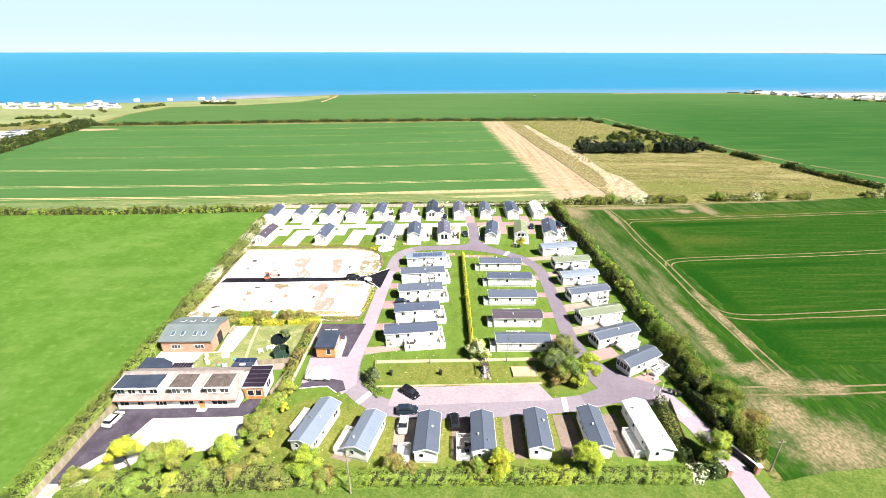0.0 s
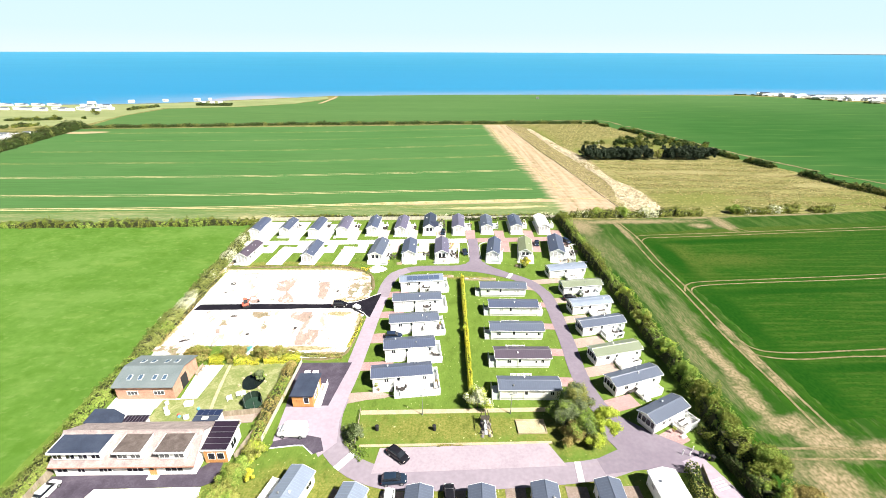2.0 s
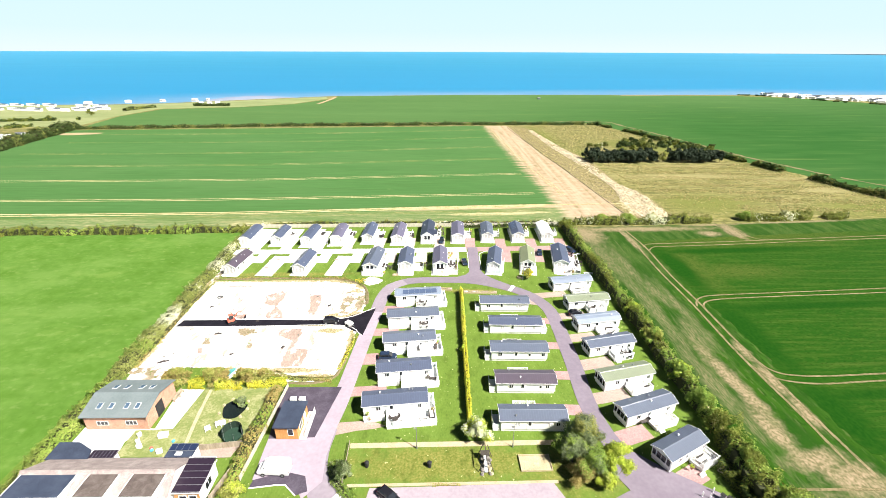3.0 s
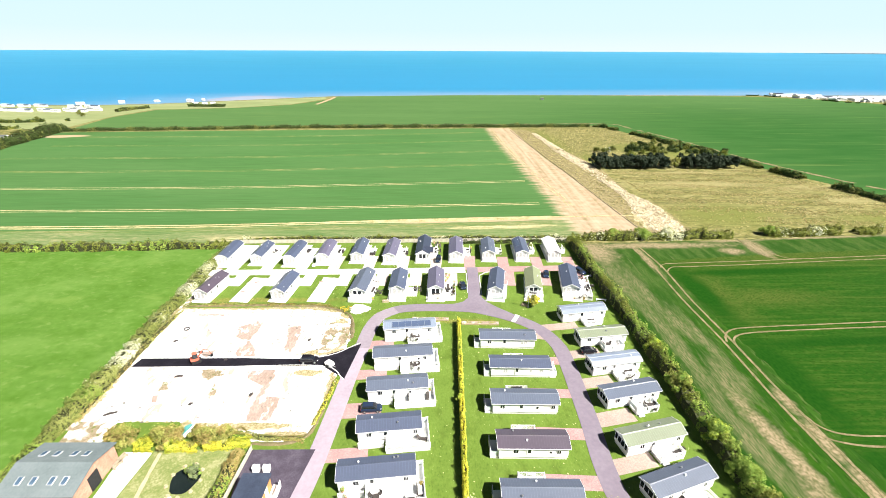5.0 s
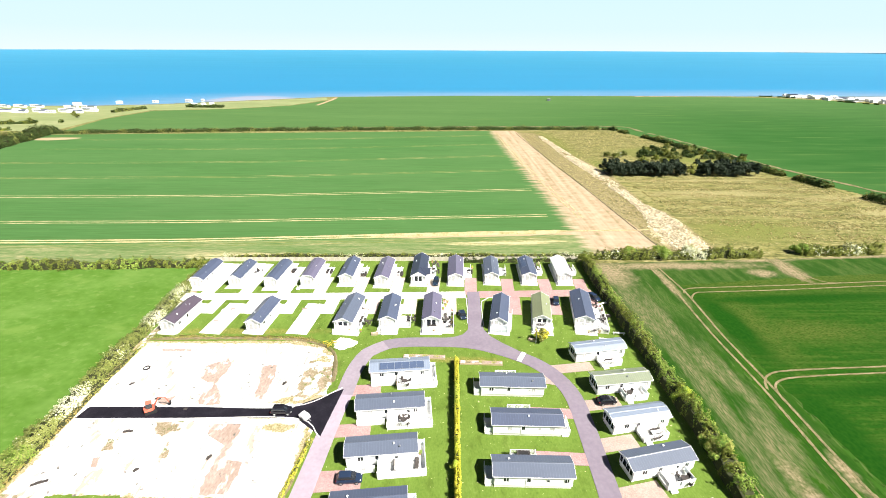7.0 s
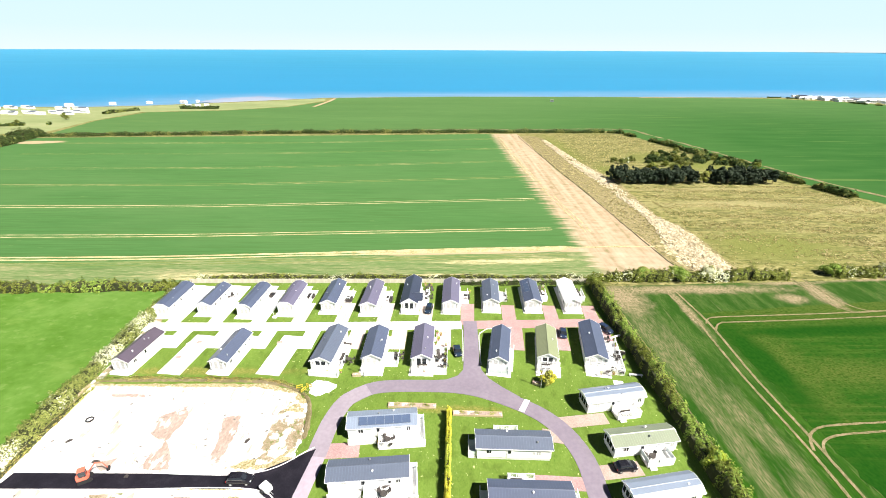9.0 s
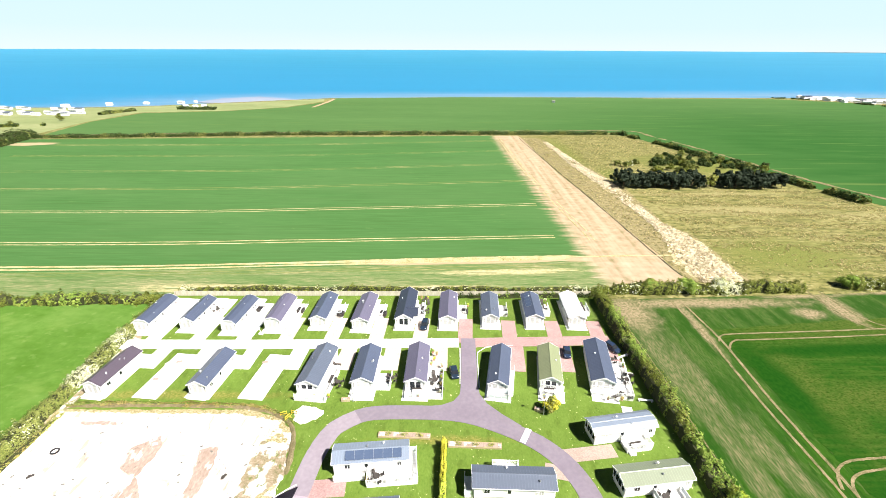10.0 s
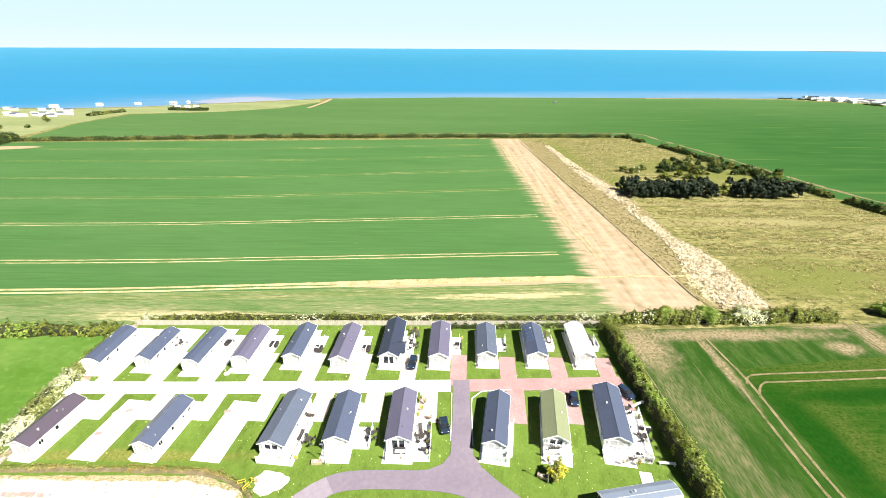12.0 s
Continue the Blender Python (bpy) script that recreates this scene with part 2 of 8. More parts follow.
flecks(THIN, (0.034, 0.086, 0.014), 0.40, (1.0, 0.06, 1), 0.56, 0.14, 0.50, 0)
flecks(THIN, (0.12, 0.118, 0.055), 0.9, (1.0, 0.07, 1), 0.62, 0.08, 0.30, 2, 9)
flecks(THIN, (0.008, 0.034, 0.003), 1.1, (0.9, 0.4, 1), 0.58, 0.05, 0.65, 0, 5)
flecks(THIN, (0.100, 0.112, 0.042), 1.5, (1.0, 0.25, 1), 0.60, 0.06, 0.45, 2, 15)
stains(THIN, [(60, 154, 11, 19, 0.0), (100, 170, 60, 8, 0.05)], [(0.024, 0.066, 0.009), (0.066, 0.090, 0.026)], 0.8, 1.6, 1.2, (1.0, 0.20, 1))
flecks(THIN, (0.17, 0.145, 0.078), 0.7, (1.0, 0.045, 1), 0.66, 0.05, 0.5, 4, 27)
flecks(THIN, (0.0120, 0.048, 0.0045), 0.35, (1.0, 0.22, 1), 0.50, 0.12, 0.8, 2, 41)
stains(THIN, PALE_SPOTS, [(0.040, 0.074, 0.018), (0.15, 0.135, 0.070)], 0.8, 2.0, 1.0, (1.0, 0.16, 1))
stains(THIN, BARE_SPOTS, [(0.110, 0.105, 0.048), (0.28, 0.215, 0.138)], 0.5, 1.1, 0.75, (0.8, 0.6, 1))
CROP = mat("dense_crop", [(0.0084, 0.0466, 0.0030), (0.0120, 0.0538, 0.0037), (0.0186, 0.0634, 0.0057)], 0.35, bump=0.5, bump_scale=2.2, stretch=(0.5, 1.4, 1), fine=0.5, contrast=0.5, spec=0.04)
flecks(CROP, (0.0368, 0.0754, 0.0094), 0.7, (0.09, 1.2, 1), 0.57, 0.09, 0.65, -3)
flecks(CROP, (0.0690, 0.0920, 0.0176), 0.45, (0.04, 1.6, 1), 0.62, 0.10, 0.4, -3, 3)
stains(CROP, [(79, 142, 5, 12, 0.0), (110, 164, 40, 6, 0.08), (90, 139, 14, 4, 0)], [(0.0258, 0.0607, 0.0060), (0.0644, 0.0846, 0.0165)], 0.7, 1.4, 0.9, (0.6, 0.7, 1))
flecks(CROP, (0.0414, 0.0782, 0.0110), 1.2, (0.6, 1.0, 1), 0.58, 0.10, 0.45, 0, 11)
flecks(CROP, (0.0064, 0.0313, 0.0017), 1.8, (0.7, 1.2, 1), 0.60, 0.06, 0.6, 0, 21)
stains(CROP, [(75.0, 142, 3.6, 14, 0), (74.6, 108, 3.4, 14, 0), (74.5, 82, 3.6, 9, 0), (98, 119.6, 26, 1.6, 0.06), (98, 88.3, 26, 1.4, 0.05), (98, 154, 26, 1.8, 0.06)], [(0.0049, 0.0387, 0.0018), (0.0103, 0.0504, 0.0033)], 0.45, 0.55, 0.6, (0.8, 0.5, 1))
stains(CROP, BARE_SPOTS[6:9] + BARE_SPOTS[14:15], [(0.10, 0.095, 0.04), (0.30, 0.225, 0.145)], 0.6, 0.8, 0.4, (0.8, 0.6, 1))
ROUGH = mat("rough_pasture", [(0.105, 0.108, 0.030), (0.170, 0.162, 0.054), (0.230, 0.205, 0.086), (0.320, 0.275, 0.142)], 0.1, bump=0.9, bump_scale=0.9, stretch=(0.6, 1.0, 1), fine=0.55, contrast=0.42, spec=0.05)
flecks(ROUGH, (0.040, 0.050, 0.010), 0.7, (0.7, 0.9, 1), 0.565, 0.05, 0.8)
flecks(ROUGH, (0.055, 0.065, 0.014), 0.22, (0.7, 1.1, 1), 0.57, 0.06, 0.55, 0, 29)
flecks(ROUGH, (0.34, 0.30, 0.155), 0.65, (0.55, 1.1, 1), 0.60, 0.05, 0.65, 5, 17)
flecks(ROUGH, (0.050, 0.060, 0.013), 0.35, (0.22, 1.5, 1), 0.55, 0.06, 0.6, 2, 51)
stains(ROUGH, [(118, 203, 20, 12, 0.1), (190, 195, 30, 10, 0), (150, 322, 34, 18, -0.5), (84, 360, 6, 40, 0), (96, 300, 8, 14, 0)], [(0.075, 0.100, 0.020), (0.18, 0.178, 0.055)], 0.8, 0.7, 0.7, (0.7, 1.1, 1))
stains(ROUGH, [(124, 246, 34, 5, 0.02), (185, 222, 14, 4, 0.1), (120, 268, 40, 2.0, 0.05), (178, 240, 16, 4, 0)], [(0.15, 0.145, 0.05), (0.30, 0.26, 0.13)], 0.5, 1.1, 0.5, (0.5, 1.2, 1))
SOIL = mat("bare_soil", [(0.26, 0.185, 0.105), (0.35, 0.25, 0.16), (0.42, 0.31, 0.21)], 0.09, bump=0.5, bump_scale=1.5, stretch=(1.6, 0.5, 1), fine=0.5, contrast=0.42, spec=0.05)
flecks(SOIL, (0.16, 0.14, 0.055), 0.7, (0.5, 0.6, 1), 0.64, 0.06, 0.6)
flecks(SOIL, (0.52, 0.40, 0.27), 0.5, (1.4, 0.12, 1), 0.60, 0.05, 0.6, 4, 7)
TRACK = mat("wheel_track", [(0.045, 0.070, 0.020), (0.165, 0.135, 0.072), (0.28, 0.225, 0.138)], 0.4, fine=0.5, contrast=0.32, spec=0.05)
PALETRACK = mat("bleached_track", [(0.1581, 0.1674, 0.0558), (0.3720, 0.3162, 0.1674), (0.5022, 0.4278, 0.2604)], 0.25, fine=0.5, contrast=0.28, spec=0.05)
FAINT = mat("faint_wheel_track", [(0.055, 0.112, 0.027), (0.13, 0.16, 0.05), (0.28, 0.25, 0.12)], 0.05, fine=0.5, contrast=0.3, spec=0.05, stretch=(0.4, 1, 1))
STUBBLE = mat("dead_stalks", [(0.28, 0.235, 0.13), (0.42, 0.36, 0.23), (0.56, 0.49, 0.36)], 0.7, bump=0.9, bump_scale=0.7, fine=0.5, contrast=0.34, spec=0.05)
flecks(STUBBLE, (0.060, 0.055, 0.020), 1.2, (0.6, 0.9, 1), 0.60, 0.04, 0.8)
flecks(STUBBLE, (0.15, 0.14, 0.055), 1.1, (1.0, 0.5, 1), 0.59, 0.05, 0.8, 0, 13)
DRYSTRIP = mat("dry_tussock_strip", [(0.105, 0.095, 0.035), (0.175, 0.150, 0.070), (0.26, 0.215, 0.115), (0.34, 0.28, 0.165)], 0.5, bump=0.9, bump_scale=0.9, stretch=(1, 0.6, 1), fine=0.55, contrast=0.4, spec=0.05)
flecks(DRYSTRIP, (0.050, 0.050, 0.018), 0.9, (1.0, 0.6, 1), 0.57, 0.05, 0.75)
CHALK = mat("chalky_hardcore", [(0.62, 0.56, 0.48), (0.76, 0.73, 0.69), (0.83, 0.82, 0.80)], 0.12, bump=0.4, bump_scale=3, fine=0.5, contrast=0.3)
flecks(CHALK, (0.30, 0.215, 0.17), 0.45, (1.2, 0.35, 1), 0.625, 0.02, 0.85, 25)
flecks(CHALK, (0.34, 0.25, 0.20), 0.9, (0.5, 1.0, 1), 0.635, 0.02, 0.8, -8, 41)
flecks(CHALK, (0.20, 0.185, 0.165), 1.3, (0.6, 0.9, 1), 0.665, 0.03, 0.8, 10, 4)
stains(CHALK, [(-23, 133.2, 7, 0.9, -0.2), (-18.2, 130.4, 2.2, 1.0, -0.8), (-27, 112.0, 8, 0.6, 0), (-21, 93.4, 6, 1.0, 0), (-18.5, 123, 2.6, 6.5, 0.1), (-20, 116.2, 5.5, 1.2, 0.1), (-45, 95.3, 13, 1.5, 0), (-16.0, 102, 0.9, 8.5, 0.1), (-60.5, 119, 1.5, 16, 0), (-59, 101, 1.3, 8, 0), (-40, 134, 24, 0.8, 0), (-28, 95.6, 8, 0.8, 0), (-22, 109.5, 3, 1.0, 0.0)],
       [(0.15, 0.135, 0.04), (0.42, 0.34, 0.22)], 0.9, 1.1, 0.2)
CLAY = mat("clay_patch", [(0.2220, 0.1606, 0.1230), (0.3003, 0.2280, 0.1909), (0.3917, 0.3276, 0.2913)], 0.3, bump=0.5, bump_scale=4, fine=0.55, contrast=0.42, stretch=(1.2, 0.5, 1))
flecks(CLAY, (0.72, 0.69, 0.65), 0.55, (1.0, 0.45, 1), 0.58, 0.05, 0.85, 12, 2)
flecks(CLAY, (0.16, 0.125, 0.10), 1.6, (1, 0.7, 1), 0.64, 0.04, 0.7, 0, 33)
WEEDY = mat("weedy_clay", [(0.0750, 0.0825, 0.0225), (0.2250, 0.1762, 0.1125), (0.3900, 0.3225, 0.2550)], 0.5, bump=0.6, bump_scale=4, fine=0.55, contrast=0.36)
flecks(WEEDY, (0.70, 0.67, 0.62), 0.45, (1, 0.8, 1), 0.50, 0.05, 0.85)
flecks(WEEDY, (0.11, 0.13, 0.03), 0.8, (1, 0.8, 1), 0.60, 0.04, 0.9, 0, 6)
CONCRETE = mat("pale_concrete", [(0.56, 0.54, 0.51), (0.74, 0.73, 0.71), (0.82, 0.81, 0.80)], 0.3, bump=0.15, bump_scale=8, contrast=0.45)
ASPHALT = mat("worn_asphalt", [(0.150, 0.126, 0.158), (0.172, 0.146, 0.180), (0.200, 0.172, 0.206)], 0.14, bump=0.25, bump_scale=12, fine=0.45, spec=0.1)
FRONTROAD = mat("grey_asphalt", [(0.200, 0.170, 0.202), (0.228, 0.196, 0.230), (0.258, 0.224, 0.258)], 0.14, bump=0.25, bump_scale=12, fine=0.5, spec=0.1)
DRIVE = mat("pale_asphalt", [(0.2632, 0.2200, 0.2622), (0.2968, 0.2508, 0.2961), (0.3360, 0.2882, 0.3322)], 0.14, bump=0.25, bump_scale=12, fine=0.45, spec=0.1)
NEWTAR = mat("fresh_tarmac", [(0.006, 0.006, 0.009), (0.011, 0.010, 0.015), (0.022, 0.020, 0.027)], 0.5, 0.8, bump=0.3, bump_scale=15, spec=0.1)
YARDTAR = mat("dark_tarmac", [(0.0432, 0.0365, 0.0504), (0.0648, 0.0540, 0.0742), (0.0972, 0.0837, 0.1078)], 0.4, 0.8, bump=0.3, bump_scale=15, spec=0.1)
PAVING = mat("red_block_paving", [(0.2361, 0.1431, 0.1398), (0.3074, 0.1981, 0.1923), (0.3843, 0.2642, 0.2515)], 0.4, bump=0.3, bump_scale=10, fine=0.6, spec=0.1)
BROWNPAVE = mat("brown_block_paving", [(0.15, 0.115, 0.095), (0.205, 0.16, 0.135), (0.27, 0.215, 0.185)], 0.4, bump=0.3, bump_scale=10, fine=0.6, spec=0.1)
TANPAVE = mat("tan_block_paving", [(0.2460, 0.1845, 0.1558), (0.3034, 0.2378, 0.2050), (0.3608, 0.2952, 0.2624)], 0.4, bump=0.3, bump_scale=10, fine=0.6, spec=0.1)
PALETAN = mat("pale_tan_paving", [(0.3694, 0.2924, 0.2465), (0.4514, 0.3694, 0.3251), (0.5335, 0.4514, 0.4090)], 0.4, bump=0.3, bump_scale=10, fine=0.6, spec=0.1)
GRAVEL = mat("gravel", [(0.26, 0.21, 0.12), (0.38, 0.32, 0.205), (0.50, 0.43, 0.30)], 0.8, bump=0.6, bump_scale=9, fine=0.6, spec=0.1)
SEA = mat("sea", [(0.010, 0.152, 0.290), (0.014, 0.165, 0.315), (0.020, 0.178, 0.335)], 0.0025, 0.55, stretch=(0.15, 1.2, 1), spec=0.3, fine=0.2, contrast=0.7)
stains(SEA, [(0, 4600, 6000, 2900, 0)], [(0.005, 0.150, 0.262), (0.009, 0.164, 0.288)], 0.0012, 0.12, 0.55, (0.3, 1.5, 1))
stains(SEA, [(-330, 640, 300, 130, 0.4), (60, 760, 460, 130, 0.02), (600, 800, 560, 130, 0.0)], [(0.075, 0.190, 0.305), (0.12, 0.215, 0.32)], 0.006, 0.3, 0.6, (0.3, 1.5, 1))
CLIFF = mat("clay_cliff", [(0.22, 0.16, 0.10), (0.32, 0.24, 0.16)], 0.1, bump=0.6)
FORESHORE = mat("wet_foreshore", [(0.17, 0.205, 0.275), (0.21, 0.24, 0.31)], 0.02)
SAND = mat("beach_sand", [(0.34, 0.30, 0.27), (0.44, 0.40, 0.37)], 0.02)

WHITE = banded(mat("white_cladding", [(0.74, 0.735, 0.72), (0.80, 0.80, 0.79), (0.83, 0.83, 0.82)], 0.5, 0.5, spec=0.4), "Z", 6, 0.25)
CREAM = banded(mat("cream_cladding", [(0.70, 0.67, 0.60), (0.76, 0.73, 0.67), (0.80, 0.77, 0.71)], 0.5, 0.5, spec=0.4), "Z", 6, 0.25)
TRIM = mat("white_plastic", [(0.76, 0.76, 0.75), (0.82, 0.82, 0.82)], 1.0, 0.4, spec=0.4)
DECKING = mat("pale_decking", [(0.62, 0.60, 0.57), (0.74, 0.73, 0.71), (0.80, 0.79, 0.78)], 0.8, 0.7, stretch=(1, 6, 1))
SKIRT = mat("pale_skirting", [(0.60, 0.59, 0.57), (0.73, 0.72, 0.70)], 1.2, 0.7)


def roof_mat(name, c):
    return mat(name, [tuple(v * 0.9 for v in c), c, tuple(min(1, v * 1.08) for v in c)], 0.45, 0.4, bump=0.08, bump_scale=9, spec=0.4, per_object=0.12, fine=0.45)


ROOFS = {
    "slate": roof_mat("slate_blue_roof", (0.062, 0.076, 0.118)), "dark": roof_mat("dark_slate_roof", (0.030, 0.037, 0.060)),
    "grey": roof_mat("grey_blue_roof", (0.082, 0.098, 0.136)), "pale": roof_mat("pale_blue_roof", (0.165, 0.198, 0.255)),
    "brown": roof_mat("plum_brown_roof", (0.068, 0.055, 0.074)), "mauve": roof_mat("mauve_grey_roof", (0.100, 0.094, 0.140)),
    "olive": roof_mat("olive_green_roof", (0.175, 0.195, 0.110)), "sage": roof_mat("pale_sage_roof", (0.165, 0.190, 0.130)),
    "white": roof_mat("white_roof", (0.72, 0.73, 0.74))}
SEAMS = {k: roof_mat(k + "_roof_seam", tuple(min(0.8, 1.28 * v) for v in c)) for k, c in (("slate", (0.062, 0.076, 0.118)), ("dark", (0.030, 0.037, 0.060)), ("grey", (0.082, 0.098, 0.136)), ("pale", (0.165, 0.198, 0.255)), ("brown", (0.068, 0.055, 0.074)), ("mauve", (0.100, 0.094, 0.140)), ("olive", (0.175, 0.195, 0.110)), ("sage", (0.165, 0.190, 0.130)), ("white", (0.45, 0.46, 0.47)))}
ROOF_WORDS = {"slate": "slate-blue", "dark": "dark slate", "grey": "grey-blue", "pale": "pale blue-grey", "brown": "plum-brown",
              "mauve": "mauve-grey", "olive": "olive-green", "sage": "pale sage-green", "white": "white"}
CURTAIN = mat("curtained_window_glass", [(0.22, 0.22, 0.22), (0.45, 0.45, 0.44), (0.62, 0.62, 0.60)], 1.6, 0.12, spec=0.6, contrast=0.5)
GLASS = mat("dark_window_glass", [(0.012, 0.014, 0.018), (0.022, 0.026, 0.032)], 1.0, 0.08, spec=0.6)
CLEAR = mat("balustrade_glass", [(0.55, 0.60, 0.62), (0.62, 0.68, 0.70)], 1.0, 0.1, spec=0.6)
FADEDCELLS = mat("greyish_solar_cells", [(0.050, 0.072, 0.125), (0.068, 0.094, 0.155)], 2.0, 0.3, spec=0.4)
SOLAR = mat("solar_cells", [(0.014, 0.022, 0.055), (0.022, 0.034, 0.075)], 2.0, 0.3, spec=0.3)
METAL = mat("grey_metal", [(0.30, 0.31, 0.32), (0.40, 0.41, 0.42)], 2.0, 0.4, metal=0.7)
BLACK = mat("black_rubber", [(0.012, 0.012, 0.013), (0.025, 0.025, 0.026)], 3.0, 0.8)
RATTAN = mat("dark_rattan", [(0.03, 0.026, 0.024), (0.07, 0.06, 0.055)], 6.0, 0.7)
BRICK = mat("red_brick", [(0.30, 0.15, 0.10), (0.42, 0.23, 0.16), (0.55, 0.37, 0.28)], 1.2, 0.85, bump=0.4, bump_scale=12, fine=0.6)
OLDTILE = mat("lichened_concrete_tile", [(0.1680, 0.1311, 0.1292), (0.2800, 0.2318, 0.2203), (0.4620, 0.4002, 0.3672)], 0.9, 0.85, bump=0.5, bump_scale=6, fine=0.55)
MOSSROOF = mat("mossy_flat_felt", [(0.05, 0.038, 0.036), (0.095, 0.075, 0.068), (0.19, 0.165, 0.145)], 1.1, 0.9, bump=0.5, bump_scale=6, fine=0.5)
RUBBLE = mat("grey_rubble", [(0.06, 0.055, 0.05), (0.16, 0.145, 0.13), (0.36, 0.34, 0.32)], 1.6, 0.9, bump=0.7, bump_scale=5, fine=0.6)
DARKWOOD = mat("dark_timber", [(0.035, 0.03, 0.026), (0.07, 0.06, 0.05)], 2.0, 0.85)
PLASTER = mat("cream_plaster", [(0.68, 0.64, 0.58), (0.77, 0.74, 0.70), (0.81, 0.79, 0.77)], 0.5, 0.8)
PLANK = mat("orange_timber", [(0.38, 0.16, 0.05), (0.50, 0.24, 0.08), (0.60, 0.32, 0.13)], 1.0, 0.6, stretch=(6, 6, 0.6))
FENCEWOOD = mat("weathered_timber", [(0.17, 0.135, 0.09), (0.28, 0.235, 0.17), (0.40, 0.35, 0.27)], 0.8, 0.85, stretch=(4, 4, 0.5))
GREENROOF = mat("grey_green_sheet_roof", [(0.105, 0.130, 0.135), (0.135, 0.163, 0.168), (0.165, 0.193, 0.198)], 0.3, 0.6)
POLY = mat("maroon_sheet_roof", [(0.014, 0.009, 0.018), (0.026, 0.016, 0.030)], 0.6, 0.5)
FELT = mat("dark_blue_felt", [(0.022, 0.030, 0.052), (0.033, 0.044, 0.072), (0.050, 0.062, 0.095)], 0.5, 0.75)
BARK = mat("bark", [(0.06, 0.045, 0.03), (0.13, 0.10, 0.07)], 3.0, 0.9, bump=0.6)
WATER = mat("pond_water", [(0.006, 0.010, 0.010), (0.012, 0.018, 0.016)], 0.5, 0.08, spec=0.5)
LEAF = {
    "green": leafy("green_leaves", [(0.0782, 0.1500, 0.0266), (0.2015, 0.2926, 0.0475), (0.4039, 0.4683, 0.1216)]),
    "lime": leafy("lime_leaves", [(0.1700, 0.2489, 0.0238), (0.3543, 0.4322, 0.0425), (0.6032, 0.6289, 0.1411)]),
    "yellow": leafy("yellow_leaves", [(0.2736, 0.2650, 0.0204), (0.5016, 0.4637, 0.0408), (0.7068, 0.6514, 0.1224)]),
    "olive": leafy("olive_leaves", [(0.1074, 0.1302, 0.0252), (0.2536, 0.2669, 0.0612), (0.4693, 0.4464, 0.1596)]),
    "russet": leafy("russet_leaves", [(0.1404, 0.1092, 0.0273), (0.2808, 0.2226, 0.0728), (0.4306, 0.3549, 0.1456)]),
    "mixed": leafy("mixed_hedge_leaves", [(0.0880, 0.1118, 0.0247), (0.2024, 0.2322, 0.0589), (0.3696, 0.3784, 0.1425)]),
    "sagey": leafy("grey_green_leaves", [(0.062, 0.085, 0.035), (0.150, 0.185, 0.085), (0.30, 0.34, 0.19)]),
    "hedge": leafy("hedge_leaves", [(0.050, 0.066, 0.012), (0.135, 0.160, 0.026), (0.285, 0.300, 0.070)]),
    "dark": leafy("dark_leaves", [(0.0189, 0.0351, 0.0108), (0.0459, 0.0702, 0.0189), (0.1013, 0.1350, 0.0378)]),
    "scrub": leafy("scrub_leaves", [(0.0607, 0.0756, 0.0175), (0.1350, 0.1553, 0.0378), (0.2565, 0.2565, 0.0810)]),
    "pine": leafy("pine_needles", [(0.0136, 0.0221, 0.0136), (0.0289, 0.0425, 0.0255), (0.0544, 0.0714, 0.0425)]),
    "blossom": leafy("white_blossom", [(0.42, 0.45, 0.24), (0.62, 0.63, 0.44), (0.78, 0.78, 0.64)])}
# Near-black: shade inside hedges put into the twig colour; also colours the furrow.
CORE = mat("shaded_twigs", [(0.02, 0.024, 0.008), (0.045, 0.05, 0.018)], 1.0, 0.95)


# ---- builders ----
def B(x0, x1, y0, y1, z0, z1):
    v = [(x, y, z) for z in (z0, z1) for x, y in ((x0, y0), (x1, y0), (x1, y1), (x0, y1))]
    return v, [(3, 2, 1, 0), (4, 5, 6, 7), (0, 1, 5, 4), (1, 2, 6, 5), (2, 3, 7, 6), (3, 0, 4, 7)]


def PR(poly, z0, z1):
    """Upright prism over a plan outline (counter-clockwise)."""
    k = len(poly)
    area = sum(poly[i][0] * poly[(i + 1) % k][1] - poly[(i + 1) % k][0] * poly[i][1] for i in range(k))
    poly = list(poly) if area > 0 else list(poly)[::-1]
    v = [(x, y, z0) for x, y in poly] + [(x, y, z1) for x, y in poly]
    return v, [tuple(range(k - 1, -1, -1)), tuple(range(k, 2 * k))] + [(i, (i + 1) % k, k + (i + 1) % k, k + i) for i in range(k)]


def PX(poly, x0, x1):
    """Prism along x over an outline in y and z (counter-clockwise seen from +x)."""
    k = len(poly)
    v = [(x0, y, z) for y, z in poly] + [(x1, y, z) for y, z in poly]
    return v, [tuple(range(k - 1, -1, -1)), tuple(range(k, 2 * k))] + [(i, (i + 1) % k, k + (i + 1) % k, k + i) for i in range(k)]


def CY(x, y, z0, z1, r0, r1=None, k=8):
    r1 = r0 if r1 is None else r1
    ring = [(math.cos(2 * math.pi * i / k), math.sin(2 * math.pi * i / k)) for i in range(k)]
    v = [(x + r0 * c, y + r0 * s, z0) for c, s in ring] + [(x + r1 * c, y + r1 * s, z1) for c, s in ring]
    return v, [tuple(range(k - 1, -1, -1)), tuple(range(k, 2 * k))] + [(i, (i + 1) % k, k + (i + 1) % k, k + i) for i in range(k)]


def TUBE(p, q, r0, r1, k=6):
    """Tapered tube between two places."""
    p, q = Vector(p), Vector(q)
    rot = (q - p).to_track_quat("Z", "Y").to_matrix()
    v, f = CY(0, 0, 0, (q - p).length, r0, r1, k)
    return [tuple(p + rot @ Vector(c)) for c in v], f


